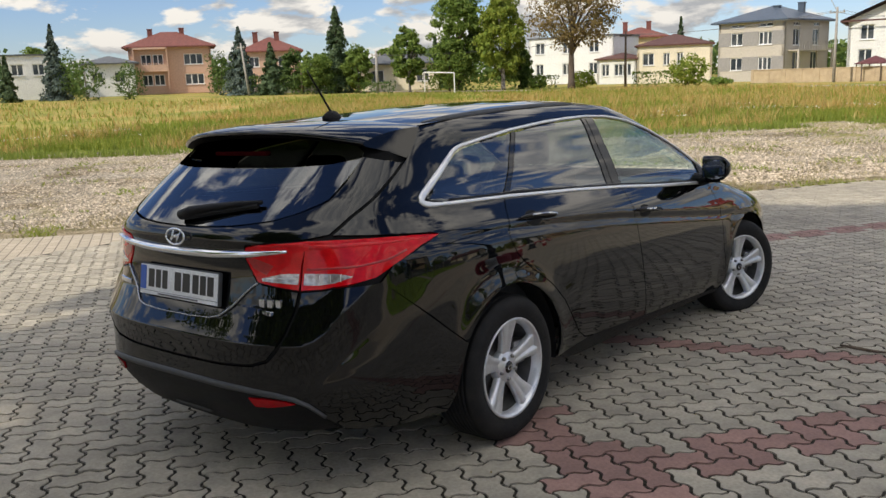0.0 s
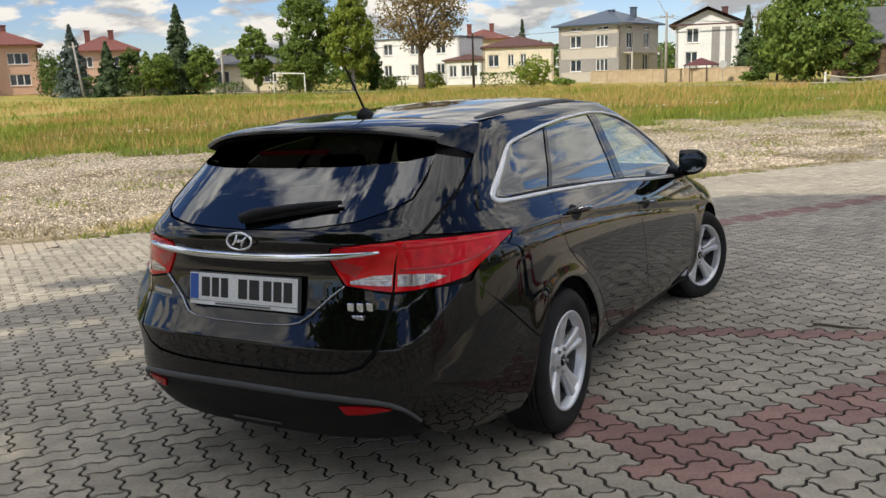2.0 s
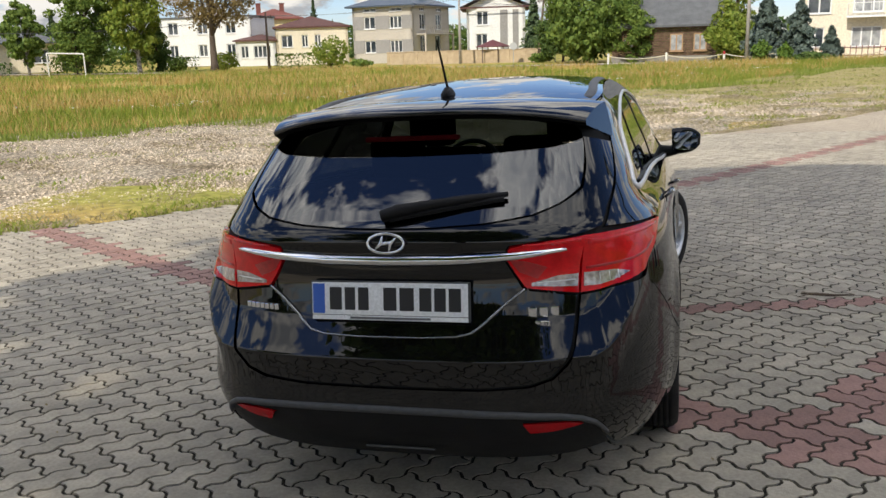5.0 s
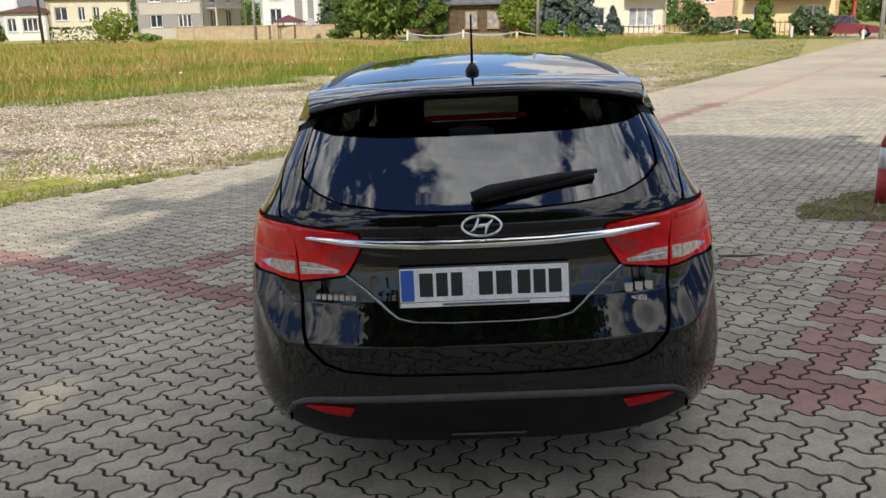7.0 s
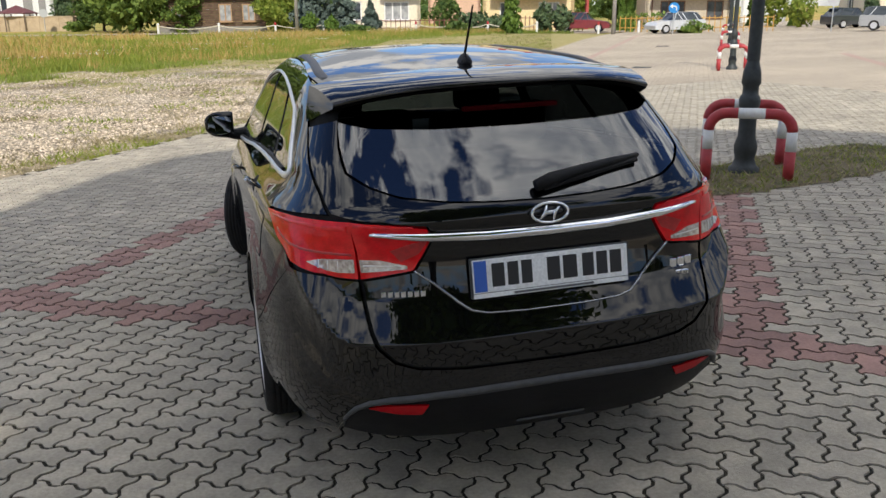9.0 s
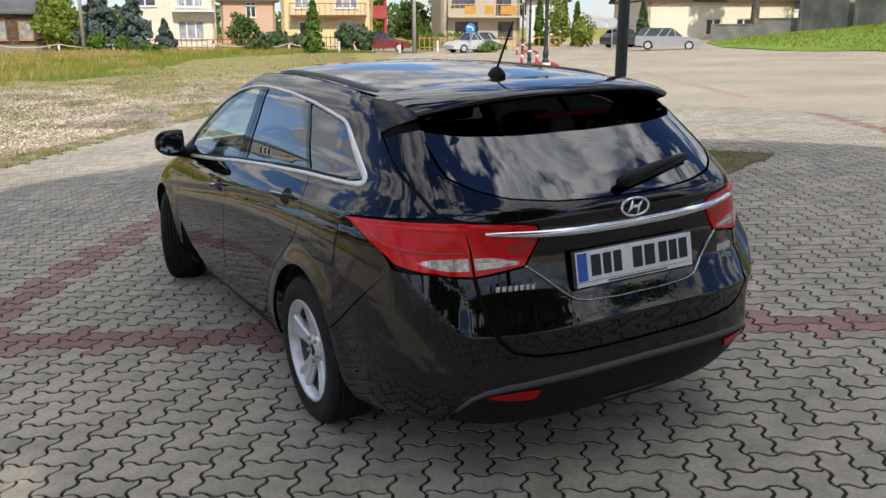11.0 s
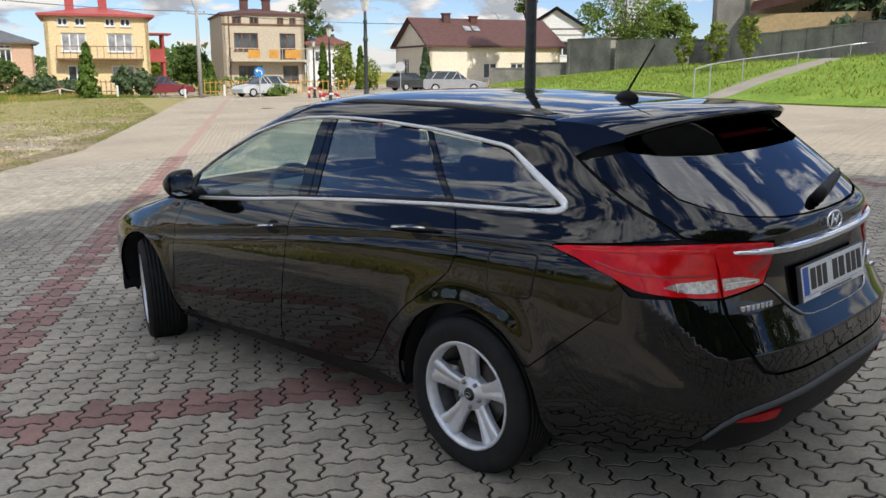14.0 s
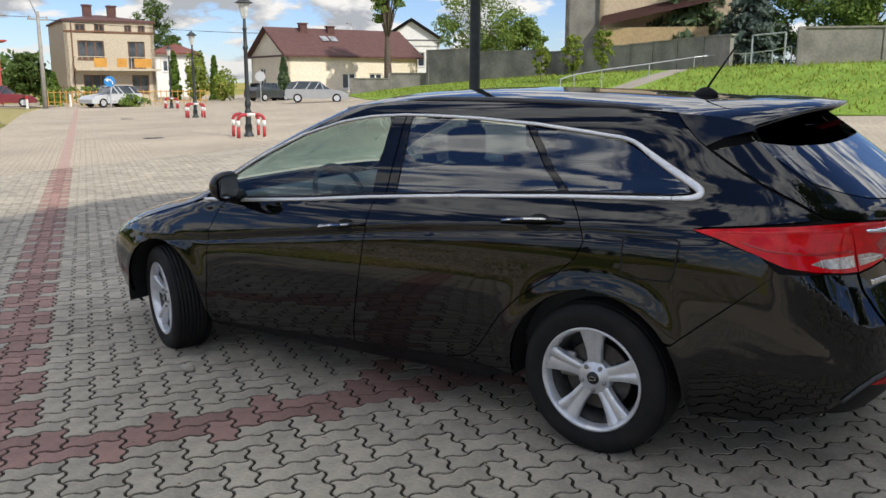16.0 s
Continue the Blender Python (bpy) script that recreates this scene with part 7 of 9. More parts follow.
# long cream house with a brown roof: gable to the road, low wing along the yard
hF = house(50.1, 54.8, unit((50.1, 54.8), (61.5, 50.5)), 13.5, 8.5, 3.7, CREAM, BROWNTILE, "long cream house with a brown tiled roof", front=win_row(0.75, 1.4, (5.4, 6.8), (8.2, 9.6), (10.2, 11.6)), left=win_row(0.8, 1.8, (2.0, 3.4)) + [], rise=2.6, over=0.45, ridge_x=True, gable=True, chimneys=((3.2, 3.6, 6.6), (6.0, 3.6, 6.4)), base=0.1)
for k in (4.4, 5.3):
    bm = bmesh.new()
    m = Matrix.Translation((k, 1.9, 3.7 + 1.32)) @ Matrix.Rotation(math.atan2(2.6, 4.7), 4, "X")
    box(bm, 0, 0, 0.02, 0.7, 0.9, 0.09, m)
    part("roof_window", bm, CURTAIN, hF)
hH = house(73, 63, unit((72.8, 62.9), (76, 59.1)), 6.5, 9, 4.6, WHITEW, GREYROOF, "white house with a grey gabled roof", front=win_row(1.6, 1.6, (0.6, 1.8), (3.2, 4.8)) + win_row(4.0, 0.5, (2.0, 2.8)), rise=2.4, over=0.6, ridge_x=False, gable=True, base=1.6)
# big beige house with a tower-like grey end, behind the wall
hT = house(50.8, 27.8, unit((50.8, 27.8), (52, 25.4)), 2.8, 6, 9.5, DARKWALL, GREYROOF, "windowless grey end wall of a tall building", rise=0, base=1.8)
hG = house(51.6, 25.6, unit((52, 25.4), (54.5, 19)), 10, 9, 8.6, plaster("tan_render", (0.55, 0.44, 0.31)), BROWNTILE, "tan house with a lower tiled porch roof", front=win_row(5.8, 1.6, (4.2, 5.6), (7.4, 8.6)), rise=1.5, base=1.9)
bm = bmesh.new()
m = Matrix.Translation((0, 0, 3.6))
bm.faces.new([bm.verts.new(p) for p in ((0.2, -2.2, 3.3), (7.5, -2.2, 4.8), (7.5, 0, 5.6), (0.2, 0, 4.1))])
bmesh.ops.solidify(bm, geom=bm.faces[:], thickness=0.2)
part("porch_roof", bm, BROWNTILE, hG, "sloping brown porch roof")
bm = bmesh.new()
box(bm, 0.6, -1.8, 0, 7.2, -0.02, 3.2)
part("porch_wall", bm, plaster("ochre_render", (0.45, 0.33, 0.18)), hG)


# ---- walls, fences, posts ----
def wall_run(name, pts, h, mat, label, post=3.0, thick=0.25, cap=True, tops=None):
    """Wall of upright bays between posts, following the ground."""
    ob = new(name)
    tagged(ob, label, "wall")
    for (xa, ya), (xb, yb) in zip(pts, pts[1:]):
        L = math.hypot(xb - xa, yb - ya)
        n = max(1, round(L / post))
        ang = math.atan2(yb - ya, xb - xa)
        for k in range(n):
            x, y = xa + (xb - xa) * k / n, ya + (yb - ya) * k / n
            z = min(H(x, y), H(xa + (xb - xa) * (k + 1) / n, ya + (yb - ya) * (k + 1) / n)) - 0.2
            m = Matrix.Translation((x, y, z)) @ Matrix.Rotation(ang, 4, "Z")
            bm = bmesh.new()
            box(bm, 0.14, -thick / 2, 0, L / n - 0.14, thick / 2, h + 0.2, m)
            part("panel", bm, mat, ob)
            bm = bmesh.new()
            box(bm, -0.14, -thick / 2 - 0.05, 0, 0.14, thick / 2 + 0.05, h + 0.26, m)
            part("post", bm, mat, ob)
            if cap:
                bm = bmesh.new()
                box(bm, 0.0, -thick / 2 - 0.06, h + 0.2, L / n, thick / 2 + 0.06, h + 0.28, m)
                part("coping", bm, mat, ob)
    return ob


wall_run("garden_wall", [(-30.6, 91.1), (-12.6, 87.5)], 1.25, SANDWALL, "sandy garden wall with darker posts", 1.9)
wall_run("concrete_wall", [(53.5, 31.0), (49, 22), (43.9, 13.8)], 1.85, CONCRETE, "tall weathered concrete wall of grey bays", 2.6)
wall_run("concrete_wall", [(36.9, 8.6), (41, -1), (46, -14)], 1.6, CONCRETE, "weathered concrete wall on a stone base", 3.2)
wall_run("old_wall", [(53.6, 41.7), (52.6, 36.8)], 2.75, DARKWALL, "dark crumbling barn wall", 6, 0.5)
wall_run("old_wall", [(52.4, 36.2), (51.0, 29.5)], 2.1, DARKWALL, "dark weathered yard wall", 6, 0.4)
wall_run("low_wall", [(51.2, 48.2), (54.0, 42)], 1.3, DARKWALL, "low dark weathered wall", 4, 0.3)


def picket(name, a, b, h, mat, label, gap=0.35, rails=2, th=0.03):
    f = new(name)
    tagged(f, label, "fence")
    L = math.hypot(b[0] - a[0], b[1] - a[1])
    ang = math.atan2(b[1] - a[1], b[0] - a[0])
    n = int(L / gap)
    for k in range(n + 1):
        x, y = a[0] + (b[0] - a[0]) * k / n, a[1] + (b[1] - a[1]) * k / n
        bm = bmesh.new()
        box(bm, -th, -th / 2, 0, th, th / 2, h, Matrix.Translation((x, y, H(x, y) - 0.02)) @ Matrix.Rotation(ang, 4, "Z"))
        part("slat", bm, mat, f)
    for z in np.linspace(h * 0.25, h * 0.85, rails):
        bm = bmesh.new()
        tube(bm, [(a[0], a[1], H(*a) + z), (b[0], b[1], H(*b) + z)], 0.03, 5)
        part("rail", bm, mat, f)
    return f


picket("fence", (29.8, 58.2), (39.1, 52.3), 1.15, YELLOWFENCE, "yellow-brown metal garden fence", 0.4)
picket("fence", (22.0, 66.0), (28.2, 61.5), 1.2, REDTILE, "dark red garden fence", 0.35)
picket("fence", (9.5, 70.5), (20.5, 67.5), 1.0, REDTILE, "dark red garden fence", 0.4)
picket("fence", (-84, 66), (-76, 71), 1.2, POLEGREY, "pale weathered board garden fence", 0.25, th=0.1)


def lamp_post(x, y, label="dark green cast-iron lamp post with a lantern"):
    t = new("street_lamp")
    t.location = (x, y, H(x, y) - 0.03)
    tagged(t, label, "street lamp", "lamp posts in a row")
    bm = bmesh.new()
    lathe(bm, [(r * 0.62, z * 0.78) for r, z in ((0.24, 0), (0.24, 0.10), (0.19, 0.13), (0.15, 0.22), (0.175, 0.30), (0.18, 0.38), (0.135, 0.50), (0.13, 0.80), (0.155, 0.86), (0.165, 0.95), (0.15, 1.0), (0.125, 1.02), (0.12, 1.12), (0.15, 1.16), (0.135, 1.30), (0.10, 1.40), (0.085, 1.45))], 20)
    part("base", bm, GREENIRON, t, smooth=True)
    bm = bmesh.new()
    lathe(bm, [(0.062, 1.12), (0.058, 2.1), (0.056, 2.5), (0.076, 2.53), (0.078, 2.60), (0.056, 2.64), (0.048, 3.05), (0.068, 3.09), (0.045, 3.14), (0.04, 3.40), (0.0, 3.40)], 18)
    part("shaft", bm, GREENIRON, t, smooth=True)
    bm = bmesh.new()
    lathe(bm, [(0.05, 3.38), (0.09, 3.44), (0.17, 3.80)], 6)
    part("lantern_glass", bm, LAMPGLASS, t, "pale lantern glass")
    bm = bmesh.new()
    lathe(bm, [(0.19, 3.80), (0.28, 3.82), (0.20, 3.87), (0.10, 3.95), (0.04, 3.98), (0.0, 4.06)], 6)
    part("lantern_roof", bm, GREENIRON, t)
    return t


def hoop(x, y, ang, w=0.74, h=0.66, r=0.05):
    """Red and white tube barrier bent over at both ends."""
    t = new("barrier_hoop")
    t.matrix_world = Matrix.Translation((x, y, H(x, y) - 0.03)) @ Matrix.Rotation(ang, 4, "Z")
    tagged(t, "red and white tubular steel barrier hoop", "barrier", "hoops round the lamp posts")
    c = 0.16
    line = [(-w / 2, 0, 0), (-w / 2, 0, 0.32), (-w / 2, 0, h - c)] + [(-w / 2 + c - c * math.cos(a), 0, h - c + c * math.sin(a)) for a in np.linspace(0.2, math.pi / 2, 6)]
    right = [(-p[0], 0, p[2]) for p in line]
    for seg, mat in ((line[:2], REDPAINT), (line[1:3], WHITEPAINT), (line[2:] + [(-w * 0.16, 0, h)], REDPAINT), ([(-w * 0.16, 0, h), (w * 0.16, 0, h)], WHITEPAINT), ((right[2:] + [(w * 0.16, 0, h)])[::-1], REDPAINT), (right[1:3], WHITEPAINT), (right[:2], REDPAINT)):
        bm = bmesh.new()
        tube(bm, seg, r, 12)
        part("tube", bm, mat, t, smooth=True)
    return t


for k in range(4):
    lx, ly = 4.06 + 9.2 * k, 3.92 + 14.2 * k
    lamp_post(lx, ly)
    a = math.atan2(-0.522, 0.853)
    for s in (-0.46, 0.46):
        hoop(lx + 0.522 * s, ly + 0.853 * s, a)


def pole(x, y, h, mat, label, r=0.13, arms=True, lamp=False, lean=0.0, name="utility_pole"):
    t = new(name)
    t.location = (x, y, H(x, y) - 0.05)
    tagged(t, label, "pole")
    bm = bmesh.new()
    tube(bm, [(0, 0, 0), (lean / 2, 0, h / 2), (lean, 0, h)], [r * 1.2, r, r * 0.75], 10)
    part("post", bm, mat, t, smooth=True)
    if arms:
        bm = bmesh.new()
        box(bm, lean - 0.7, -0.05, h - 0.55, lean + 0.7, 0.05, h - 0.45)
        for k in (-0.6, 0, 0.6):
            box(bm, lean + k - 0.04, -0.04, h - 0.45, lean + k + 0.04, 0.04, h - 0.28)
        part("crossarm", bm, mat, t)
    if lamp:
        bm = bmesh.new()
        tube(bm, [(lean, 0, h - 0.4), (lean - 0.8, -0.2, h + 1.2), (lean - 1.5, -0.3, h + 1.7)], 0.04, 6)
        box(bm, lean - 2.0, -0.4, h + 1.66, lean - 1.4, -0.2, h + 1.78)
        part("lamp_arm", bm, GALV, t)


pole(-20.9, 85.7, 7.0, POLEGREY, "concrete utility pole with a street-lamp arm", lamp=True)
pole(-41.2, 82.3, 5.9, WOODPOLE, "wooden utility pole at the field edge")
pole(-63.3, 66.8, 4.6, POLEGREY, "pale concrete pole at the field edge", 0.16)
pole(-79.0, 61.5, 6.0, POLEGREY, "leaning grey concrete utility pole", lean=-0.9)
pole(-74.3, 65.6, 3.6, WOODPOLE, "short dark wooden utility pole")
pole(-13.0, 87.5, 6.6, WOODPOLE, "one leg of a double wooden pole", lean=0.7)
pole(-11.8, 87.5, 6.4, WOODPOLE, "one leg of a double wooden pole", arms=False)
pole(6.1, 66.4, 8.5, POLEGREY, "tall concrete pole by the road")
pole(27.2, 54.0, 6.3, POLEGREY, "concrete utility pole at the corner", lamp=True)
pole(72, 66, 6, POLEGREY, "concrete pole with a street-lamp arm", lamp=True)


def wires(points, sag=0.5):
    line = tagged(new("overhead_line"), "thin black overhead wires between poles", "wire")
    for a, b in zip(points, points[1:]):
        for off in (-0.5, 0.5):
            bm = bmesh.new()
            tube(bm, [(a[0] + (b[0] - a[0]) * k + off, a[1] + (b[1] - a[1]) * k, a[2] + (b[2] - a[2]) * k - sag * 4 * k * (1 - k)) for k in np.linspace(0, 1, 9)], 0.018, 3, caps=False)
            part("wire", bm, IRON, line)


wires([(27.2, 54, 5.5), (6.1, 66.4, 7.6), (-12, 87.5, 5.6), (-20.9, 85.7, 6.2), (-41.2, 82.3, 5.1), (-63.3, 66.8, 3.9)])
wires([(27.2, 54, 5.4), (72, 66, 7)])

# goal
goal = new("football_goal")
goal.location = (0, 0, 0)
tagged(goal, "white tubular football goal on the meadow", "goal")
ga, gb = Vector((-56.8, 67.2, H(-56.8, 67.2) + 0.1)), Vector((-51.9, 66.1, H(-51.9, 66.1) - 0.1))
for seg in ((ga, ga + Vector((0, 0, 2.0))), (gb, gb + Vector((0, 0, 2.1)))):
    bm = bmesh.new()
    tube(bm, [seg[0] - Vector((0, 0, 0.3)), seg[1]], 0.06, 8)
    part("post", bm, WHITEPAINT, goal)
bm = bmesh.new()
tube(bm, [ga + Vector((0, 0, 2.0)), gb + Vector((0, 0, 2.1))], 0.06, 8)
part("crossbar", bm, WHITEPAINT, goal)


def bollard(x, y):
    t = new("bollard")
    t.location = (x, y, H(x, y) - 0.03)
    tagged(t, "small white bollard with a red band", "bollard", "bollards along the road")
    bm = bmesh.new()
    tube(bm, [(0, 0, 0), (0, 0, 0.62)], 0.09, 10)
    part("post", bm, WHITEPAINT, t)
    bm = bmesh.new()
    tube(bm, [(0, 0, 0.62), (0, 0, 0.82), (0, 0, 0.86)], [0.09, 0.09, 0.05], 10)
    part("cap", bm, REDPAINT if (x * 7) % 1 < 0.4 else WHITEPAINT, t)


line = [(-4.5, 70.5), (0.2, 69.3), (4.6, 68.7), (8.4, 68.0), (12.2, 67.0), (15.6, 66.0), (18.6, 64.4), (20.6, 62.6), (23.4, 59.2), (26.6, 55.2), (35.0, 60.5), (30.5, 56.5)]
for p in line:
    bollard(*p)
bm = bmesh.new()
for a, b in zip(line[:8], line[1:9]):
    tube(bm, [(a[0] + (b[0] - a[0]) * k, a[1] + (b[1] - a[1]) * k, H(*a) + 0.62 - 0.45 * 4 * k * (1 - k) * 0.6) for k in np.linspace(0, 1, 7)], 0.04, 5)
tagged(link_mesh("rope", bm, ROPE), "pale rope strung between bollards", "rope")

# handrail up the path
rail = new("handrail")
tagged(rail, "grey galvanised handrail along the path", "railing")
rp = [(28.95, 16.28, 1.55), (30.56, 16.47, 1.75), (34.28, 16.93, 2.0), (38.92, 16.49, 2.37), (43.53, 15.8, 2.8), (45.0, 14.5, 3.02), (43.5, 13.0, 2.95), (40.2, 10.7, 2.98), (37.4, 9.1, 3.05)]
for a in rp:
    bm = bmesh.new()
    tube(bm, [(a[0], a[1], H(a[0], a[1]) - 0.1), a], 0.026, 8)
    part("post", bm, GALV, rail)
bm = bmesh.new()
tube(bm, rp, 0.028, 8)
part("rail", bm, GALV, rail)
gate = new("metal_gate")
tagged(gate, "grey metal gate frame in the wall", "gate")
for a in ((43.2, 12.6), (42.0, 10.6), (40.6, 9.0)):
    bm = bmesh.new()
    tube(bm, [(a[0], a[1], H(*a)), (a[0], a[1], H(*a) + 1.7)], 0.05, 8)
    part("post", bm, GALV, gate)
bm = bmesh.new()
tube(bm, [(43.2, 12.6, H(43.2, 12.6) + 1.7), (42.0, 10.6, H(42, 10.6) + 1.7)], 0.04, 8)
part("rail", bm, GALV, gate)


def road_sign(x, y, h, r, mat, label, arrow=False):
    t = new("road_sign")
    t.matrix_world = Matrix.Translation((x, y, H(x, y))) @ Matrix.Rotation(math.atan2(-x - 3, y + 2) * -1 * 0 - math.atan2(x + 2.7, y + 2.6), 4, "Z")
    tagged(t, label, "road sign")
    bm = bmesh.new()
    tube(bm, [(0, 0.04, -0.1), (0, 0.04, h + r)], 0.035, 8)
    part("post", bm, GALV, t)
    bm = bmesh.new()
    bmesh.ops.create_cone(bm, cap_ends=True, segments=28, radius1=r, radius2=r, depth=0.02, matrix=Matrix.Translation((0, 0, h)) @ Matrix.Rotation(radians(90), 4, "X"))
    d = part("disc", bm, mat, t)
    if arrow:
        bm = bmesh.new()
        tube(bm, [(0.18, -0.02, h - 0.2), (0.17, -0.02, h), (0.05, -0.02, h + 0.1), (-0.1, -0.02, h + 0.1)], 0.045, 6)
        bm.faces.new([bm.verts.new(p) for p in ((-0.08, -0.03, h + 0.25), (-0.28, -0.03, h + 0.1), (-0.08, -0.03, h - 0.05))])
        part("arrow", bm, WHITEPAINT, d, "white arrow")


road_sign(30.6, 51.7, 1.75, 0.36, SIGNBLUE, "round blue sign with a white turn arrow", True)
road_sign(39.0, 46.0, 1.95, 0.36, SIGNGREY, "grey back of a round sign on a post")
road_sign(-15.3, 86, 1.6, 0.38, SIGNGREY, "grey back of a round sign by the road")
road_sign(-11.0, 86.2, 1.7, 0.38, SIGNGREY, "grey back of a round sign by the road")


# ---- parked cars in the distance ----
def parked_car(x, y, ang, mat, label, estate=True, L=4.5):
    t = new("parked_car")
    t.matrix_world = Matrix.Translation((x, y, H(x, y) - 0.02)) @ Matrix.Rotation(ang, 4, "Z")
    tagged(t, label, "car")
    # side profile, nose at +x
    low = [(-L / 2, 0.45), (-L / 2 + 0.02, 0.85), (-L / 2 + 0.1, 0.95), (L / 2 - 1.25, 0.92), (L / 2 - 0.25, 0.76), (L / 2, 0.55), (L / 2 - 0.03, 0.28), (-L / 2 + 0.05, 0.28)]
    up = [(-L / 2 + 0.12, 0.93), (-L / 2 + (0.35 if estate else 0.55), 1.40), (-L / 2 + 0.9, 1.47), (0.25, 1.45), (L / 2 - 1.3, 0.93)]
    for nm, prof, w, m, inset in (("body", low, 0.86, mat, 0.05), ("glasshouse", up, 0.78, PANE, 0.16)):
        bm = bmesh.new()
        rows = []
        for yy, k in ((-w, 1), (-w + inset, 0), (w - inset, 0), (w, 1)):
            rows.append([bm.verts.new((px * (1 - 0.02 * k), yy, pz - (0.02 * k if pz > 0.6 else 0))) for px, pz in prof])
        if nm == "glasshouse":
            for r, yy in zip(rows, (-0.78, -0.66, 0.66, 0.78)):
                for v, (px, pz) in zip(r, prof):
                    v.co.y = yy * (1.0 if pz < 1 else 0.80)
        n = len(prof)
        for a, b in zip(rows, rows[1:]):
            for i in range(n):
                bm.faces.new((a[i], a[(i + 1) % n], b[(i + 1) % n], b[i]))
        bm.faces.new(rows[0]); bm.faces.new(rows[-1])
        bmesh.ops.recalc_face_normals(bm, faces=bm.faces)
        part(nm, bm, m, t)
    bm = bmesh.new()
    pr = [(-L / 2 + 0.30, 1.40), (-L / 2 + 0.9, 1.50), (0.25, 1.48), (0.35, 1.42)]
    rows = [[bm.verts.new((px, yy, pz - (0.03 if abs(yy) > 0.55 else 0))) for px, pz in pr] for yy in (-0.63, -0.5, 0.5, 0.63)]
    for a, b in zip(rows, rows[1:]):
        for i in range(3):
            bm.faces.new((a[i], a[i + 1], b[i + 1], b[i]))
    bmesh.ops.solidify(bm, geom=bm.faces[:], thickness=0.05)
    part("roof", bm, mat, t)
    for px in (-L / 2 + 0.85, -L / 2 + 1.75, 0.1, 0.75):
        for g in (1, -1):
            bm = bmesh.new()
            tube(bm, [(px - 0.25, g * 0.775, 0.93), (px + (0.1 if px < 0.5 else -0.45), g * 0.655, 1.42)], 0.035, 4)
            part("pillar", bm, mat, t)
    for px in (-L / 2 + 0.9, L / 2 - 0.85):
        for g in (1, -1):
            bm = bmesh.new()
            lathe(bm, [(0.0, -0.1), (0.30, -0.1), (0.32, -0.07), (0.32, 0.07), (0.30, 0.1), (0.2, 0.1)], 24, Matrix.Translation((px, g * 0.78, 0.32)) @ Matrix.Rotation(radians(-90 * g), 4, "X"))
            w = part("wheel", bm, RUBBER, t)
            bm = bmesh.new()
            lathe(bm, [(0.21, 0.095), (0.16, 0.085), (0.06, 0.10), (0.0, 0.10)], 16, Matrix.Translation((px, g * 0.78, 0.32)) @ Matrix.Rotation(radians(-90 * g), 4, "X"))
            part("rim", bm, ALLOY, w)


SILVER = material("silver_paint", (0.46, 0.47, 0.48), 0.35, 0.5, coat=0.5, second=(0.42, 0.43, 0.44), scale=3)
WHITECAR = material("pale_paint", (0.62, 0.64, 0.66), 0.35, 0.2, coat=0.5, second=(0.58, 0.6, 0.62), scale=3)
DARKCAR = material("dark_paint", (0.03, 0.034, 0.04), 0.35, coat=0.8, second=(0.04, 0.044, 0.05), scale=3)
MAROON = material("maroon_paint", (0.16, 0.02, 0.03), 0.35, coat=0.6, second=(0.2, 0.025, 0.035), scale=3)
parked_car(41.2, 42.6, math.atan2(-0.70, 0.71), SILVER, "silver estate car parked across the yard")
parked_car(31.6, 53.2, math.atan2(0.30, -0.95) + 0.3, WHITECAR, "pale silver hatchback parked by the road", False, 4.0)
parked_car(46.4, 53.2, math.atan2(-0.55, 0.8) + 0.5, DARKCAR, "dark hatchback parked beside the cream house", False, 3.9)
parked_car(27.6, 60.2, math.atan2(-0.5, 0.85), MAROON, "maroon car behind a garden fence", True, 4.3)


# ---- small garden gazebo between the wall and the white house ----
gz = new("gazebo")
gz.location = (-18.2, 89.6, H(-18.2, 89.6))
tagged(gz, "small garden gazebo with a dark red tent roof", "gazebo")
bm = bmesh.new()
top = bm.verts.new((0, 0, 2.35))
rim_v = [bm.verts.new((1.9 * math.cos(radians(60 * k)), 1.9 * math.sin(radians(60 * k)), 1.62)) for k in range(6)]
low_v = [bm.verts.new((v.co.x * 0.99, v.co.y * 0.99, 1.55)) for v in rim_v]
for k in range(6):
    j = (k + 1) % 6
    bm.faces.new((rim_v[k], rim_v[j], top))
    bm.faces.new((rim_v[j], rim_v[k], low_v[k], low_v[j]))
part("roof", bm, MAROON_TILE, gz)
for k in range(6):
    bm = bmesh.new()
    x, y = 1.7 * math.cos(radians(60 * k)), 1.7 * math.sin(radians(60 * k))
    box(bm, x - 0.05, y - 0.05, -0.1, x + 0.05, y + 0.05, 1.6)
    part("post", bm, WOODPOLE, gz)


# ---- trees, bushes and hedges round the field ----
conifer("spruce", -97.1, 47.61, 8.64, 1.93, 11, label="dark green spruce beyond the meadow", leaf=NEEDLE_BLUE)
bush("bush", -89.45, 47.15, 2.09, 4.71, 12, label="dark green garden shrub by a house", leaf=LEAF_DARK)
conifer("spruce", -97.48, 42.16, 5.15, 1.09, 13, label="dark green spruce beyond the meadow")
bush("bush", -96.43, 48.92, 1.48, 5.6, 14, label="tall dark green garden shrub", leaf=LEAF_DARK)
bush("bush", -86.38, 50.51, 1.72, 3.67, 15, label="rounded dark green garden shrub", leaf=LEAF_DARK)
tree("tree", -114.16, 53.73, 7.2, 2.15, 16, label="leafy green tree behind the houses")
conifer("spruce", -82.64, 63.39, 7.94, 2.5, 17, label="dark green spruce beyond the meadow", leaf=NEEDLE_BLUE, leaves=4600)
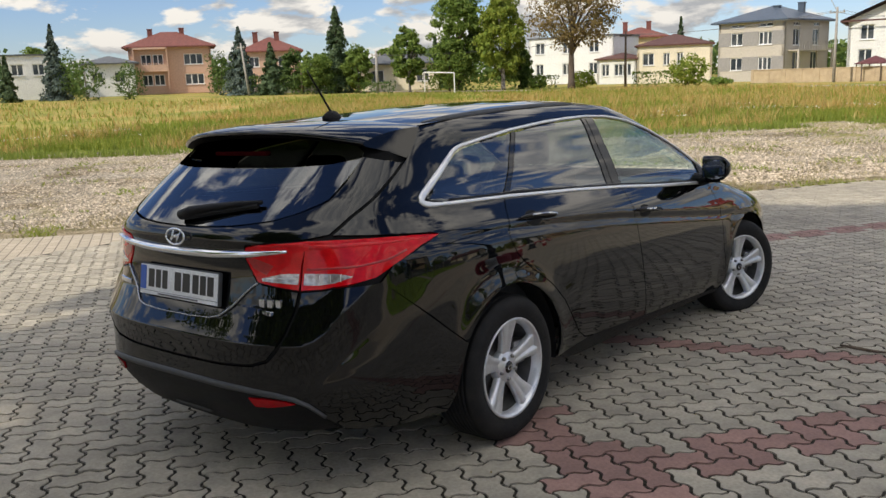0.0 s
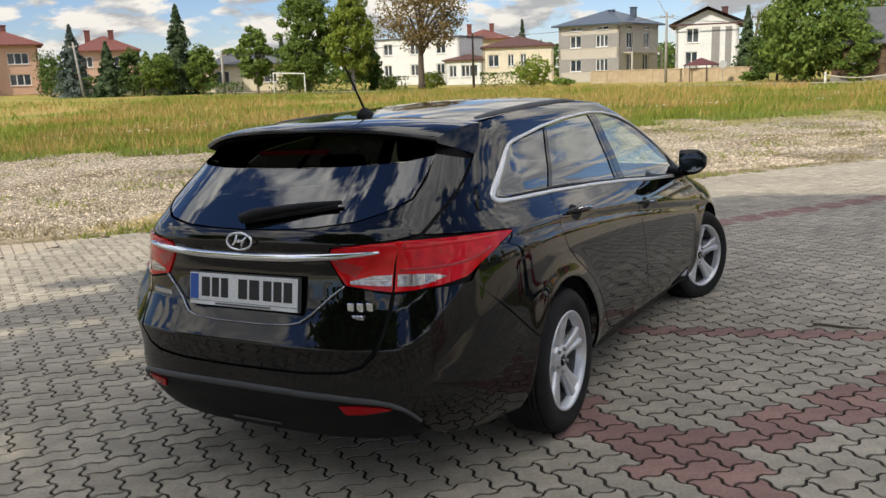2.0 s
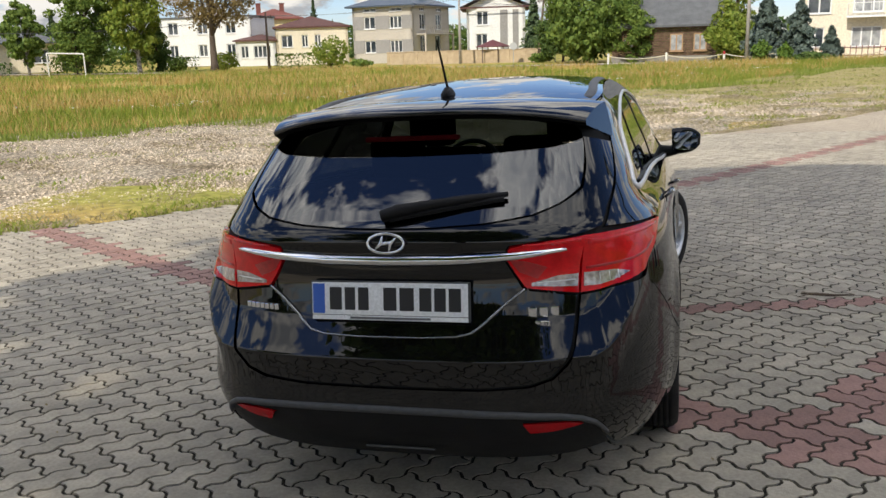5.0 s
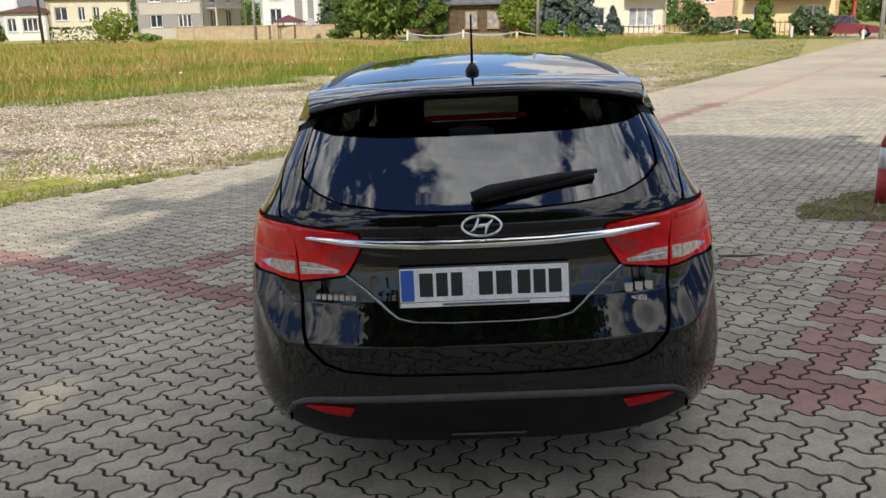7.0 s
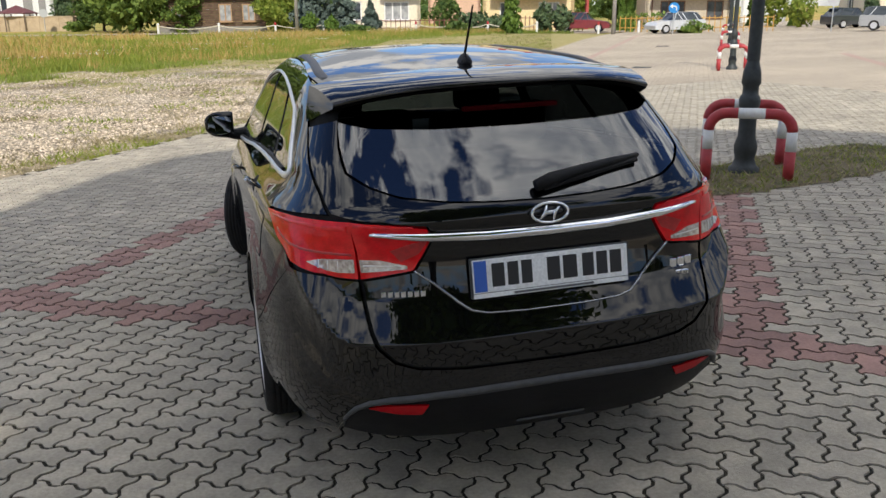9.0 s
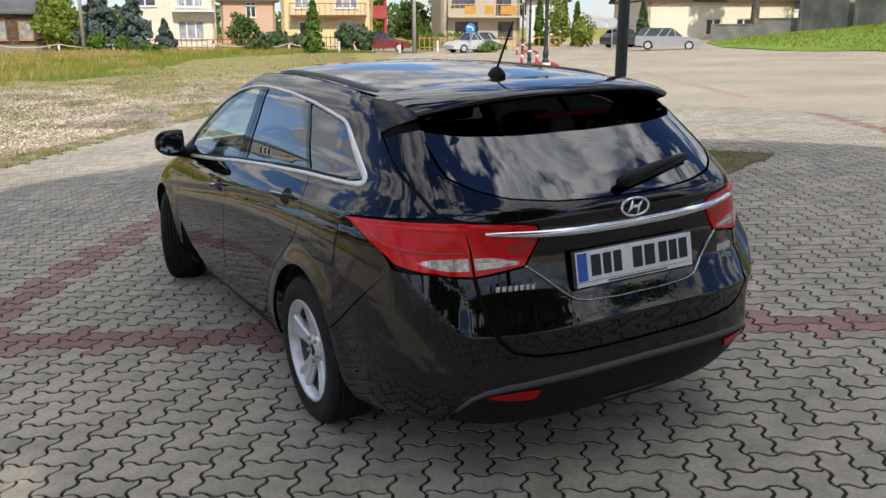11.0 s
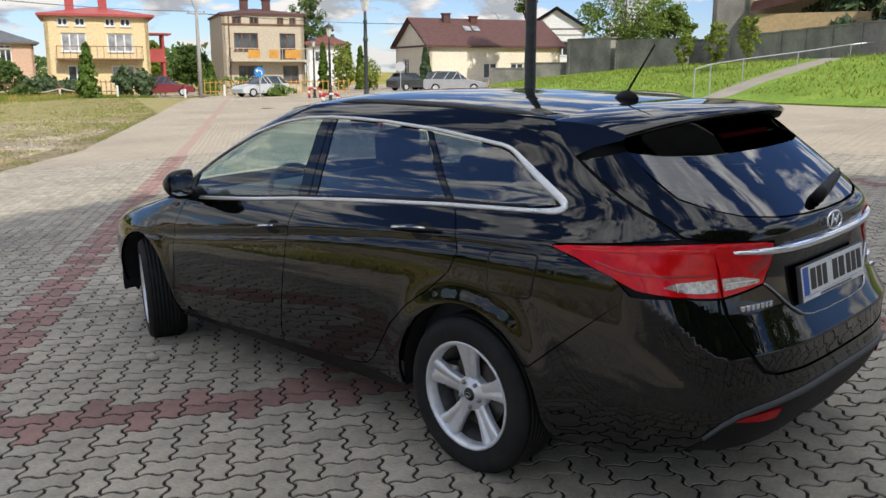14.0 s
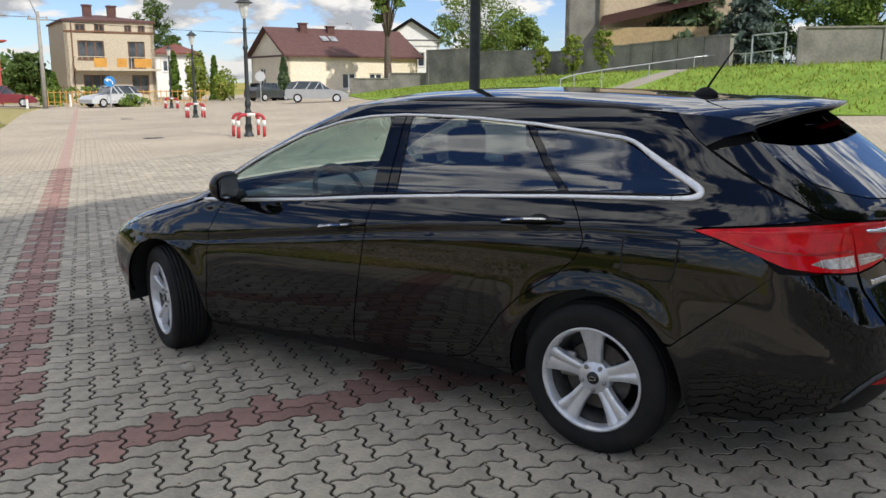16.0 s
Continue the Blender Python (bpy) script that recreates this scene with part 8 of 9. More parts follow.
conifer("spruce", -77.28, 63.65, 5.97, 1.93, 18, label="dark green spruce beyond the meadow", leaves=4200)
bush("bush", -87.48, 63.65, 1.48, 5.55, 19, label="dark green garden tree", leaf=LEAF_DARK)
tree("tree", -78.59, 68.26, 5.16, 1.79, 20, label="dark leafy tree beside the houses", leaf=LEAF_DARK, base=0.1)
conifer("spruce", -72.08, 69.39, 9.87, 2.14, 21, label="tall slender spruce with drooping boughs", leaves=4600, shape=0.8)
tree("tree", -72.31, 66.25, 4.77, 2.03, 22, label="leafy green tree at the field edge", base=0.08)
tree("tree", -69.03, 69.62, 5.37, 1.76, 23, label="leafy green tree at the field edge", base=0.05)
tree("tree", -77.44, 83.69, 5.45, 1.56, 24, label="leafy green tree behind the bungalow")
tree("tree", -61.31, 69.94, 7.27, 1.86, 25, label="slender birch with hanging twigs", leaf=LEAF, bark=BARK_BIRCH, base=0.12, droop=0.6, size=0.2, leaves=4800)
conifer("spruce", -73.71, 89.57, 6.85, 1.75, 26, label="dark green spruce beyond the meadow")
tree("tree", -57.63, 74.25, 12.38, 3.12, 27, label="tall broad-leaved tree, full green crown", base=0.05, leaves=6500, clumps=110, size=0.27)
tree("tree", -57.28, 71.99, 5.83, 2.23, 28, label="leafy shrub under the tall tree", base=0.02, leaf=LEAF, leaves=2500)
tree("tree", -51.95, 74.7, 11.54, 2.71, 29, label="tall birch with hanging yellow-green foliage", leaf=LEAF_LIGHT, bark=BARK_BIRCH, base=0.06, droop=0.7, leaves=6000, clumps=100, size=0.22)
tree("tree", -52.62, 79.08, 4.82, 1.44, 30, label="leafy shrub at the field edge", base=0.03, leaf=LEAF_DARK)
tree("tree", -44.21, 76.1, 11.93, 4.57, 31, label="maple with thin brownish foliage", leaf=LEAF_BROWN, base=0.36, leaves=3800, clumps=90, size=0.22, trunk_r=0.34, top=0.9)
bush("bush", -45.12, 80.19, 1.27, 1.85, 32, label="leafy green garden shrub by a house", leaf=LEAF_LIGHT)
bush("bush", -49.4, 77.6, 0.95, 1.49, 33, label="leafy green garden shrub by a house", leaf=LEAF)
bush("bush", -33.7, 81.39, 1.89, 2.93, 34, label="round sunlit green bush", leaf=LEAF_LIGHT, leaves=1500)
conifer("spruce", -51.92, 120.36, 8.98, 1.34, 35, label="dark green spruce beyond the meadow")
bush("bush", -30.18, 80.66, 1.07, 0.77, 36, label="low green bush by the fence")
hedge("hedge", (-53.19, 79.9), (-49.47, 82.27), 1.28, 0.8, 37, LEAF_DARK, "clipped green hedge in a garden")
hedge("hedge", (-40.57, 82.61), (-36.11, 84.7), 1.45, 0.8, 38, LEAF, "clipped green hedge in a garden")
hedge("hedge", (-63.66, 63.67), (-60.46, 66.69), 1.12, 0.8, 39, LEAF_DARK, "clipped green hedge in a garden")
conifer("spruce", -14.66, 95.28, 7.59, 1.52, 40, label="dark pine beside the white house", leaves=4200)
tree("tree", -6.85, 78.22, 9.33, 4.07, 41, label="large weeping willow-like tree, dense green", leaf=LEAF, base=0.03, droop=0.6, leaves=7500, clumps=120, size=0.24)
tree("tree", -9.91, 83.89, 5.95, 2.62, 42, label="leafy tree by the road", leaf=LEAF_DARK, base=0.05, leaves=5000)
tree("tree", -3.03, 76.54, 5.28, 2.12, 43, label="leafy tree by the wooden house", leaf=LEAF, base=0.03, leaves=5000)
bush("bush", -12.35, 85.55, 1.19, 0.87, 44, label="low green bush at the road")
tree("tree", -2.45, 106.49, 11.0, 4.01, 45, label="leafy tree behind the wooden house", leaf=LEAF)
tree("tree", 4.03, 108.51, 10.15, 4.08, 46, label="sunlit leafy tree behind the wooden house", leaf=LEAF_LIGHT)
tree("tree", 7.35, 101.36, 10.63, 2.43, 47, label="leafy tree behind the wooden house", leaf=LEAF_LIGHT)
bush("bush", 5.56, 73.41, 2.14, 3.56, 48, label="ivy-like leafy bush against the wooden house", leaf=LEAF_LIGHT, leaves=4200)
bush("bush", 5.04, 75.44, 1.15, 5.6, 49, label="climbing leafy bush at the gable", leaf=LEAF_LIGHT, leaves=1500)
conifer("spruce", 7.78, 70.24, 5.01, 1.96, 50, label="broad blue-grey spruce in a garden", leaf=NEEDLE_BLUE, leaves=4800, shape=0.7)
conifer("spruce", 9.95, 67.99, 4.48, 1.72, 51, label="broad blue-grey spruce in a garden", leaf=NEEDLE_BLUE, leaves=4600, shape=0.7)
conifer("spruce", 11.85, 65.71, 2.42, 1.07, 52, label="small blue-grey spruce in a garden", leaf=NEEDLE_BLUE)
bush("bush", 7.14, 67.28, 0.61, 1.46, 53, label="clipped columnar green thuja bush", leaf=THUJA)
bush("bush", 8.77, 66.12, 0.46, 1.25, 54, label="clipped columnar green thuja bush", leaf=THUJA)
bush("bush", 10.55, 64.89, 1.37, 0.65, 55, label="low clipped green garden shrub", leaf=LEAF_DARK)
bush("bush", 19.24, 69.88, 1.31, 2.98, 56, label="leafy garden tree beside the house", leaf=LEAF_DARK, leaves=1500)
bush("bush", 20.39, 65.39, 1.43, 1.57, 57, label="cloud-pruned dark pine in the garden", leaf=NEEDLE)
bush("bush", 21.59, 63.95, 0.94, 1.2, 58, label="cloud-pruned dark pine in the garden", leaf=NEEDLE)
conifer("spruce", 21.57, 59.73, 3.83, 0.84, 59, label="tall conical thuja in front of the yellow house", leaf=THUJA, leaves=4800, size=0.14, shape=0.55)
bush("bush", 24.23, 59.8, 0.72, 2.09, 60, label="round-clipped dark garden tree", leaf=NEEDLE)
bush("bush", 25.9, 60.2, 0.78, 1.91, 61, label="cloud-pruned dark garden tree", leaf=NEEDLE)
bush("bush", 18.53, 63.85, 0.93, 0.87, 62, label="low dark green garden shrub", leaf=LEAF_DARK)
tree("tree", 39.83, 87.88, 5.11, 1.19, 63, label="leafy tree behind the yellow house", leaf=LEAF_LIGHT)
tree("tree", 39.73, 79.0, 4.54, 1.83, 64, label="dense dark tree beside the house", leaf=LEAF_DARK, base=0.05, leaves=5000)
conifer("spruce", 32.15, 62.65, 2.38, 0.39, 65, label="slim conical dark green thuja", leaf=THUJA, shape=0.6)
conifer("spruce", 32.72, 62.34, 2.38, 0.39, 66, label="slim conical dark green thuja", leaf=THUJA, shape=0.6)
hedge("hedge", (30.22, 59.14), (33.37, 57.35), 1.22, 0.8, 67, LEAF, "leafy hedge behind the yellow fence")
bush("bush", 32.73, 53.05, 1.31, 0.89, 68, label="low green shrubs by the road", leaf=LEAF)
conifer("spruce", 48.7, 68.78, 4.58, 0.64, 69, label="slim conical dark green thuja", leaf=THUJA, shape=0.6)
bush("bush", 47.88, 64.41, 1.0, 4.28, 70, label="tall yellow-green garden shrub", leaf=LEAF_LIGHT, leaves=1500)
conifer("spruce", 50.4, 64.99, 4.1, 0.51, 71, label="slim conical dark green thuja", leaf=THUJA, shape=0.6)
bush("bush", 47.21, 59.87, 1.06, 2.62, 72, label="tall yellow-green garden shrub", leaf=LEAF_LIGHT)
tree("tree", 62.98, 91.75, 11.8, 2.67, 73, label="tall leafy tree behind the house", leaf=LEAF_DARK)
tree("tree", 73.85, 102.42, 8.39, 1.72, 74, label="leafy tree in the distance", leaf=LEAF_DARK)
conifer("spruce", 49.14, 54.26, 3.59, 0.77, 75, label="small dark spruce by the house wall" )
tree("tree", 53.1, 45.77, 10.51, 1.72, 76, label="old tree with a thick bare trunk", leaf=LEAF, base=0.5, leaves=1500, clumps=40, trunk_r=0.34)
tree("tree", 64.39, 43.99, 8.95, 4.07, 77, label="broad leafy tree behind the old wall", leaf=LEAF, base=0.15, leaves=4200)
tree("tree", 68.49, 41.21, 6.01, 2.23, 78, label="leafy tree behind the old wall", leaf=LEAF, base=0.1)
tree("tree", 44.2, 25.9, 2.35, 0.55, 79, label="young lime sapling on the lawn", leaf=LEAF_LIGHT, base=0.18, leaves=900, clumps=34, size=0.11, trunk_r=0.02)
tree("tree", 42.7, 22.9, 2.9, 0.72, 80, label="young lime sapling on the lawn", leaf=LEAF_LIGHT, base=0.18, leaves=900, clumps=34, size=0.11, trunk_r=0.02)
tree("tree", 41.3, 20.3, 3.1, 0.66, 81, label="young lime sapling on the lawn", leaf=LEAF_LIGHT, base=0.18, leaves=900, clumps=34, size=0.11, trunk_r=0.02)
conifer("spruce", 54.26, 20.08, 8.16, 3.08, 82, label="large dark spruce behind the wall", leaves=4500, size=0.3, shape=0.6)
conifer("spruce", 51.69, 15.15, 6.33, 2.5, 83, label="blue-grey spruce behind the gate", leaf=NEEDLE_BLUE, leaves=4000, shape=0.6)
tree("tree", 54.45, 12.59, 7.37, 3.38, 84, label="dense green tree behind the wall", leaf=LEAF_DARK, base=0.05, leaves=4500)
tree("tree", 51.29, 8.15, 5.96, 2.78, 85, label="dense green tree behind the wall", leaf=LEAF, base=0.05, leaves=4000)


far = np.random.default_rng(303)
ang = far.uniform(radians(62), radians(172), 900)
dist = far.uniform(135, 165, 900)
fx, fy = dist * np.cos(ang), dist * np.sin(ang)
top = 2.5 + 3.2 * np.array([noise.noise((a * 14, 2, 7)) + 0.5 * noise.noise((a * 45, 5, 7)) + 0.7 for a in ang]).clip(0, 2)
P = np.concatenate([np.stack([fx + far.normal(0, 1.6, 900), fy + far.normal(0, 1.6, 900), height(fx, fy) + top * far.uniform(0, 1, 900)], 1) for _ in range(22)])
woods = quads("far_woods", P, 0.55, LEAF_DARK, None, far)
tagged(woods, "distant dark green belt of trees behind the houses", "trees", kind="stuff")
hedge("hedge", (-80.0, 62.5), (-70.0, 67.0), 2.0, 1.2, 312, LEAF_DARK, "overgrown dark green hedge by the meadow")
hedge("hedge", (-60.5, 71.0), (-51.0, 76.0), 1.6, 1.2, 313, LEAF, "low leafy hedge along the meadow edge")

# ---- the tree behind the camera that shades the yard ----
def sun_gaps(p):
    """Thins and trims the unseen crown by where its leaves' shadows fall, to set the shade's outline and the sun
    dapples on the paving; the edge towards the meadow is broken.
    """
    g = p - np.outer(p[:, 2] / SUN_DIR.z, np.array(SUN_DIR))
    n = np.array([noise.noise((x * 1.3, y * 1.3, 5.3)) + 0.4 * noise.noise((x * 3.1, y * 3.1, 9.1)) for x, y in g[:, :2]])
    side = g[:, 0] - np.interp(g[:, 1], (-6, -1.5, 1, 2.3, 4.3, 7, 9), (-4.2, -3.9, -3.7, -3.4, -2.9, -2.2, -1.0))
    rim = np.interp(side, (-0.9, 0.0, 0.4), (-0.7, 0.1, 2.0))
    # leaves are also cut where their shadow would pass the set far edge
    far_edge = np.interp(g[:, 0], (-3, -1.8, -0.5, 1, 3, 4.4, 5.2, 6.9, 7.4, 8.6, 9.4), (5.0, 7.4, 8.2, 8.8, 8.9, 8.2, 7.0, 5.5, 4.4, 1.7, -2.0)) - g[:, 1]
    rim = np.minimum(rim, np.interp(far_edge, (-0.5, 0.0, 0.3), (-0.8, 0.0, 2.0)))
    dapple = np.where((g[:, 1] < 1.3) & (g[:, 0] < -0.5), 0.22, 2.0)
    return n < np.minimum(rim, dapple)


tree("shade_tree", -1.5, -15.2, 21.8, 7.6, 501, label="tall leafy lime tree that shades the yard", base=0.12, leaves=88000, clumps=640, size=0.26, trunk_r=0.34, top=1.0, gaps=sun_gaps)
tree("shade_tree", -29.0, -25.0, 10.0, 4.4, 506, label="broad leafy tree beyond the yard", base=0.1, leaves=6000, clumps=120, size=0.32)
tree("shade_tree", 27.0, -26.0, 10.5, 4.4, 507, label="broad leafy tree beyond the yard", base=0.1, leaves=6000, clumps=120, size=0.32)
tree("shade_tree", -18.5, -17.0, 12.0, 4.6, 503, label="leafy tree at the edge of the yard", base=0.2, leaves=6000, clumps=120, size=0.24)
tree("shade_tree", 17.5, -20.0, 13.0, 4.8, 502, label="leafy tree at the edge of the yard", base=0.2, leaves=6000, clumps=120, size=0.24)

# ---- meadow grass, weeds and stones ----
rng = np.random.default_rng(77)


def blades(name, P, length, mat, label, width=0.02, spread=0.35):
    """Narrow upright blades, three-cornered, in one mesh."""
    n = len(P)
    a = rng.uniform(0, 2 * math.pi, n)
    L = length * rng.uniform(0.5, 1.25, n)
    d = np.stack([np.cos(a), np.sin(a), np.zeros(n)], 1)
    tip = P + np.stack([rng.normal(0, spread, n) * L, rng.normal(0, spread, n) * L, L], 1)
    w = (width * rng.uniform(0.6, 1.5, n))[:, None]
    v = np.stack([P - d * w, P + d * w, tip], 1).reshape(-1, 3)
    me = bpy.data.meshes.new(name)
    me.from_pydata(v.tolist(), [], np.arange(3 * n).reshape(n, 3).tolist())
    me.materials.append(mat)
    return tagged(new(name, me), label, "grass", kind="stuff")


def field_points(n, near, far, patch_scale, thr, a0=-0.62, a1=0.62):
    """Places on the meadow, by distance beyond the gravel, kept where a noise is high."""
    out = []
    far_line = np.array(GRAVEL_FAR[1:])
    while len(out) < n:
        k = rng.uniform(0, len(far_line) - 1.001)
        i = int(k)
        b = far_line[i] + (far_line[i + 1] - far_line[i]) * (k - i)
        d = near + (far - near) * rng.uniform(0, 1) ** 1.6
        x, y = b[0] - 0.60 * d, b[1] + 0.80 * d
        if y > 66 and x > -20 or y > 72:
            continue
        if noise.noise((x * patch_scale, y * patch_scale, 3)) > thr:
            out.append((x, y))
    p = np.array(out)
    return np.stack([p[:, 0], p[:, 1], height(p[:, 0], p[:, 1]) - 0.08], 1)


blades("meadow_grass", field_points(24000, -2.0, 5, 0.3, -0.2), 0.24, FRESH, "bright green grass at the gravel edge", 0.02)
blades("meadow_grass", field_points(30000, 1.0, 10, 0.25, -0.5), 0.34, BLADE, "fresh green meadow grass", 0.022)
blades("meadow_grass", field_points(40000, 5, 60, 0.10, -0.25), 0.42, BLADE, "green meadow grass", 0.04)
blades("dry_grass", field_points(34000, 5, 55, 0.12, -0.05), 0.5, STRAW, "straw-coloured ripe meadow grass", 0.03)
blades("dry_grass", field_points(11000, 0, 8, 0.3, 0.0), 0.4, STRAW, "straw-coloured grass at the gravel edge", 0.016)
fp = field_points(900, 1, 9, 0.5, 0.22)
fp[:, 2] += 0.42
quads("meadow_flowers", fp, 0.035, DAISY, None, rng, np.tile([0, 0, 1.5], (len(fp), 1)))
tagged(bpy.data.objects["meadow_flowers"], "small white meadow flowers", "flowers", kind="stuff")


def gravel_points(n, lo=0.0, hi=1.0):
    A, B = np.array(PAVE_EDGE[1:13]), np.array(GRAVEL_FAR[1:10][::-1])
    k = rng.uniform(0, 1, n)
    ea = np.stack([np.interp(k * 11, range(12), A[:, i]) for i in (0, 1)], 1)
    eb = np.stack([np.interp(k * 8, range(9), B[:, i]) for i in (0, 1)], 1)
    f = (lo + (hi - lo) * rng.uniform(0, 1, n) ** 1.3)[:, None]
    p = ea + (eb - ea) * f
    return p


gp = gravel_points(150000, 0.015, 0.95)
keep = np.array([noise.noise((x * 0.35, y * 0.35, 8)) > -0.34 + max(0.0, (y - 16) * 0.04) for x, y in gp])
gp = gp[keep]
oct_v = np.array([(1, 0.1, -0.2), (-0.9, -0.2, -0.2), (0.15, 0.95, -0.2), (-0.1, -1, -0.2), (0.2, 0.1, 0.65)], float)
oct_f = np.array([(0, 2, 4), (2, 1, 4), (1, 3, 4), (3, 0, 4)])
n = len(gp)
sc = (0.008 + 0.026 * rng.uniform(0, 1, (n, 1, 1)) ** 2.4) * rng.uniform(0.6, 1.3, (n, 1, 3))
ang = rng.uniform(0, 6.28, n)
vv = oct_v[None] * sc
ca, sa = np.cos(ang)[:, None], np.sin(ang)[:, None]
vv = np.stack([vv[..., 0] * ca - vv[..., 1] * sa, vv[..., 0] * sa + vv[..., 1] * ca, vv[..., 2]], -1)
vv += np.stack([gp[:, 0], gp[:, 1], height(gp[:, 0], gp[:, 1]) - 0.048], 1)[:, None]
STONE = material("pale_stone", (0.40, 0.325, 0.23), 0.85, second=(0.60, 0.51, 0.40), scale=6, island=0.5)
me = bpy.data.meshes.new("gravel_stones")
me.from_pydata(vv.reshape(-1, 3).tolist(), [], (oct_f[None] + 5 * np.arange(n)[:, None, None]).reshape(-1, 3).tolist())
me.materials.append(STONE)
tagged(new("gravel_stones", me), "pale loose gravel stones", "gravel", kind="stuff")
wp = gravel_points(46000, 0.0, 1.0)
keep = np.array([noise.noise((x * 0.55, y * 0.55, 21)) + 0.5 * noise.noise((x * 1.9, y * 1.9, 4)) > 0.30 - np.clip((y - 14) * 0.02, 0, 0.35) for x, y in wp])
wp = wp[keep]
blades("gravel_weeds", np.stack([wp[:, 0], wp[:, 1], height(wp[:, 0], wp[:, 1]) - 0.05], 1), 0.07, BLADE, "low green weeds in the gravel", 0.014, 1.0)
wp = gravel_points(60000, 0.0, 1.0)
wp = wp[[noise.noise((x * 0.8, y * 0.8, 47)) + 0.6 * noise.noise((x * 3.3, y * 3.3, 3)) > 0.34 - np.clip((y - 10) * 0.03, 0, 0.5) for x, y in wp]]
blades("gravel_tufts", np.stack([wp[:, 0], wp[:, 1], height(wp[:, 0], wp[:, 1]) - 0.05], 1), 0.06, DRYTUFT, "dry yellowish tufts of grass in the gravel", 0.012, 1.0)
wp = gravel_points(9000, 0.0, 0.10)
wp = wp[[noise.noise((x * 0.9, y * 0.9, 13)) > 0.0 for x, y in wp]]
blades("verge_grass", np.stack([wp[:, 0], wp[:, 1], height(wp[:, 0], wp[:, 1]) - 0.05], 1), 0.08, DRYTUFT, "dry grass along the paving edge", 0.010, 0.9)
wp = gravel_points(6000, 0.0, 0.06)
wp = wp[[noise.noise((x * 0.7, y * 0.7, 31)) > 0.05 for x, y in wp]]
blades("verge_grass", np.stack([wp[:, 0], wp[:, 1], height(wp[:, 0], wp[:, 1]) - 0.05], 1), 0.09, BLADE, "short green grass along the paving edge", 0.012, 0.9)
bx, by = rng.uniform(24, 52, 30000), rng.uniform(-8, 46, 30000)
s = (bx - 24.8) * 0.87 - (by - 5) * 0.49
ok = (s > 0.4) & (s < 10) & ~((by > 15.0) & (by < 17.3) & (bx > 27) & (bx < 47))
bx, by = bx[ok], by[ok]
blades("bank_grass", np.stack([bx, by, height(bx, by) + 0.03], 1), 0.16, BLADE, "short green grass on the bank", 0.03, 0.6)
# weeds round the foot of the nearest lamp post
P4 = [(2.6, 3.15), (3.6, 2.95), (5.2, 3.3), (6.6, 3.9), (6.2, 4.9), (4.6, 4.6), (3.4, 4.15), (2.7, 3.6)]
# greenish-brown soil, coloured darker than the verge for the shade it lies in
WEEDSOIL_SHADED = ground_mat("weed_soil_shaded", [(0.3, (0.05, 0.06, 0.022)), (0.5, (0.13, 0.105, 0.06)), (0.7, (0.22, 0.18, 0.12))], 3.0, fine=40, fine_amt=0.5)
P4 = [(x + 0.16 * noise.noise((x * 3, y * 3, 1)), y + 0.16 * noise.noise((x * 3, y * 3, 2))) for x, y in dense(P4, 0.12)]
sheet("weed_patch", P4, WEEDSOIL_SHADED, 0.005, "dry weeds and soil round the lamp post foot", step=0.4)
q = np.stack([rng.uniform(2.6, 6.6, 5200), rng.uniform(2.9, 4.9, 5200)], 1)
q = q[inside(P4, q[:, 0], q[:, 1])]
blades("dry_weeds", np.stack([q[::2, 0], q[::2, 1], height(q[::2, 0], q[::2, 1])], 1), 0.05, DRYTUFT, "dry brown weeds round the lamp post", 0.006, 1.2)
q = q[1::2]
blades("lamp_weeds", np.stack([q[:, 0], q[:, 1], height(q[:, 0], q[:, 1]) - 0.005], 1), 0.06, BLADE, "weeds round the lamp post foot", 0.006, 0.9)

# ---- block paving: wavy-edged blocks in herringbone, 24 x 12 cm ----
UNIT = 0.12
GREYBLOCK = material("grey_block", (0.435, 0.388, 0.305), 0.85, second=(0.325, 0.292, 0.232), scale=7, bump=0.35, bump_scale=160, stain=0.16, objvar=0.11)
GREYBLOCKS = material("grey_blocks", (0.435, 0.388, 0.305), 0.85, second=(0.325, 0.292, 0.232), scale=7, bump=0.35, bump_scale=160, stain=0.16, island=0.11)
REDBLOCK = material("red_block", (0.34, 0.20, 0.165), 0.85, second=(0.27, 0.16, 0.135), scale=7, bump=0.35, bump_scale=160, stain=0.16, objvar=0.14)
REDBLOCKS = material("red_blocks", (0.34, 0.20, 0.165), 0.85, second=(0.27, 0.16, 0.135), scale=7, bump=0.35, bump_scale=160, stain=0.16, island=0.14)
WAVE = [(0.0, 0.0), (0.14, 1.0), (0.36, 1.0), (0.64, -1.0), (0.86, -1.0)]
AMP = 0.0125


def wavy(a, b):
    """Points from one lattice node to the next, along the shared wavy joint."""
    dx, dy = b[0] - a[0], b[1] - a[1]
    rev = dx < 0 or dy < 0
    pts = []
    for t, w in WAVE if not rev else [(0.0, 0.0)] + [(1 - t, w) for t, w in WAVE[:0:-1]]:
        px, py = (a[0] + dx * t) * UNIT, (a[1] + dy * t) * UNIT
        if dy == 0:
            py += w * AMP
        else:
            px -= w * AMP
        pts.append((px, py))
    return pts


def block_outline(horizontal):
    """Outline of one block about its first lattice corner."""
    loop = [(0, 0), (1, 0), (2, 0), (2, 1), (1, 1), (0, 1)] if horizontal else [(0, 0), (1, 0), (1, 1), (1, 2), (0, 2), (0, 1)]
    pts = []
    for a, b in zip(loop, loop[1:] + loop[:1]):
        pts += wavy(a, b)
    return np.array(pts)


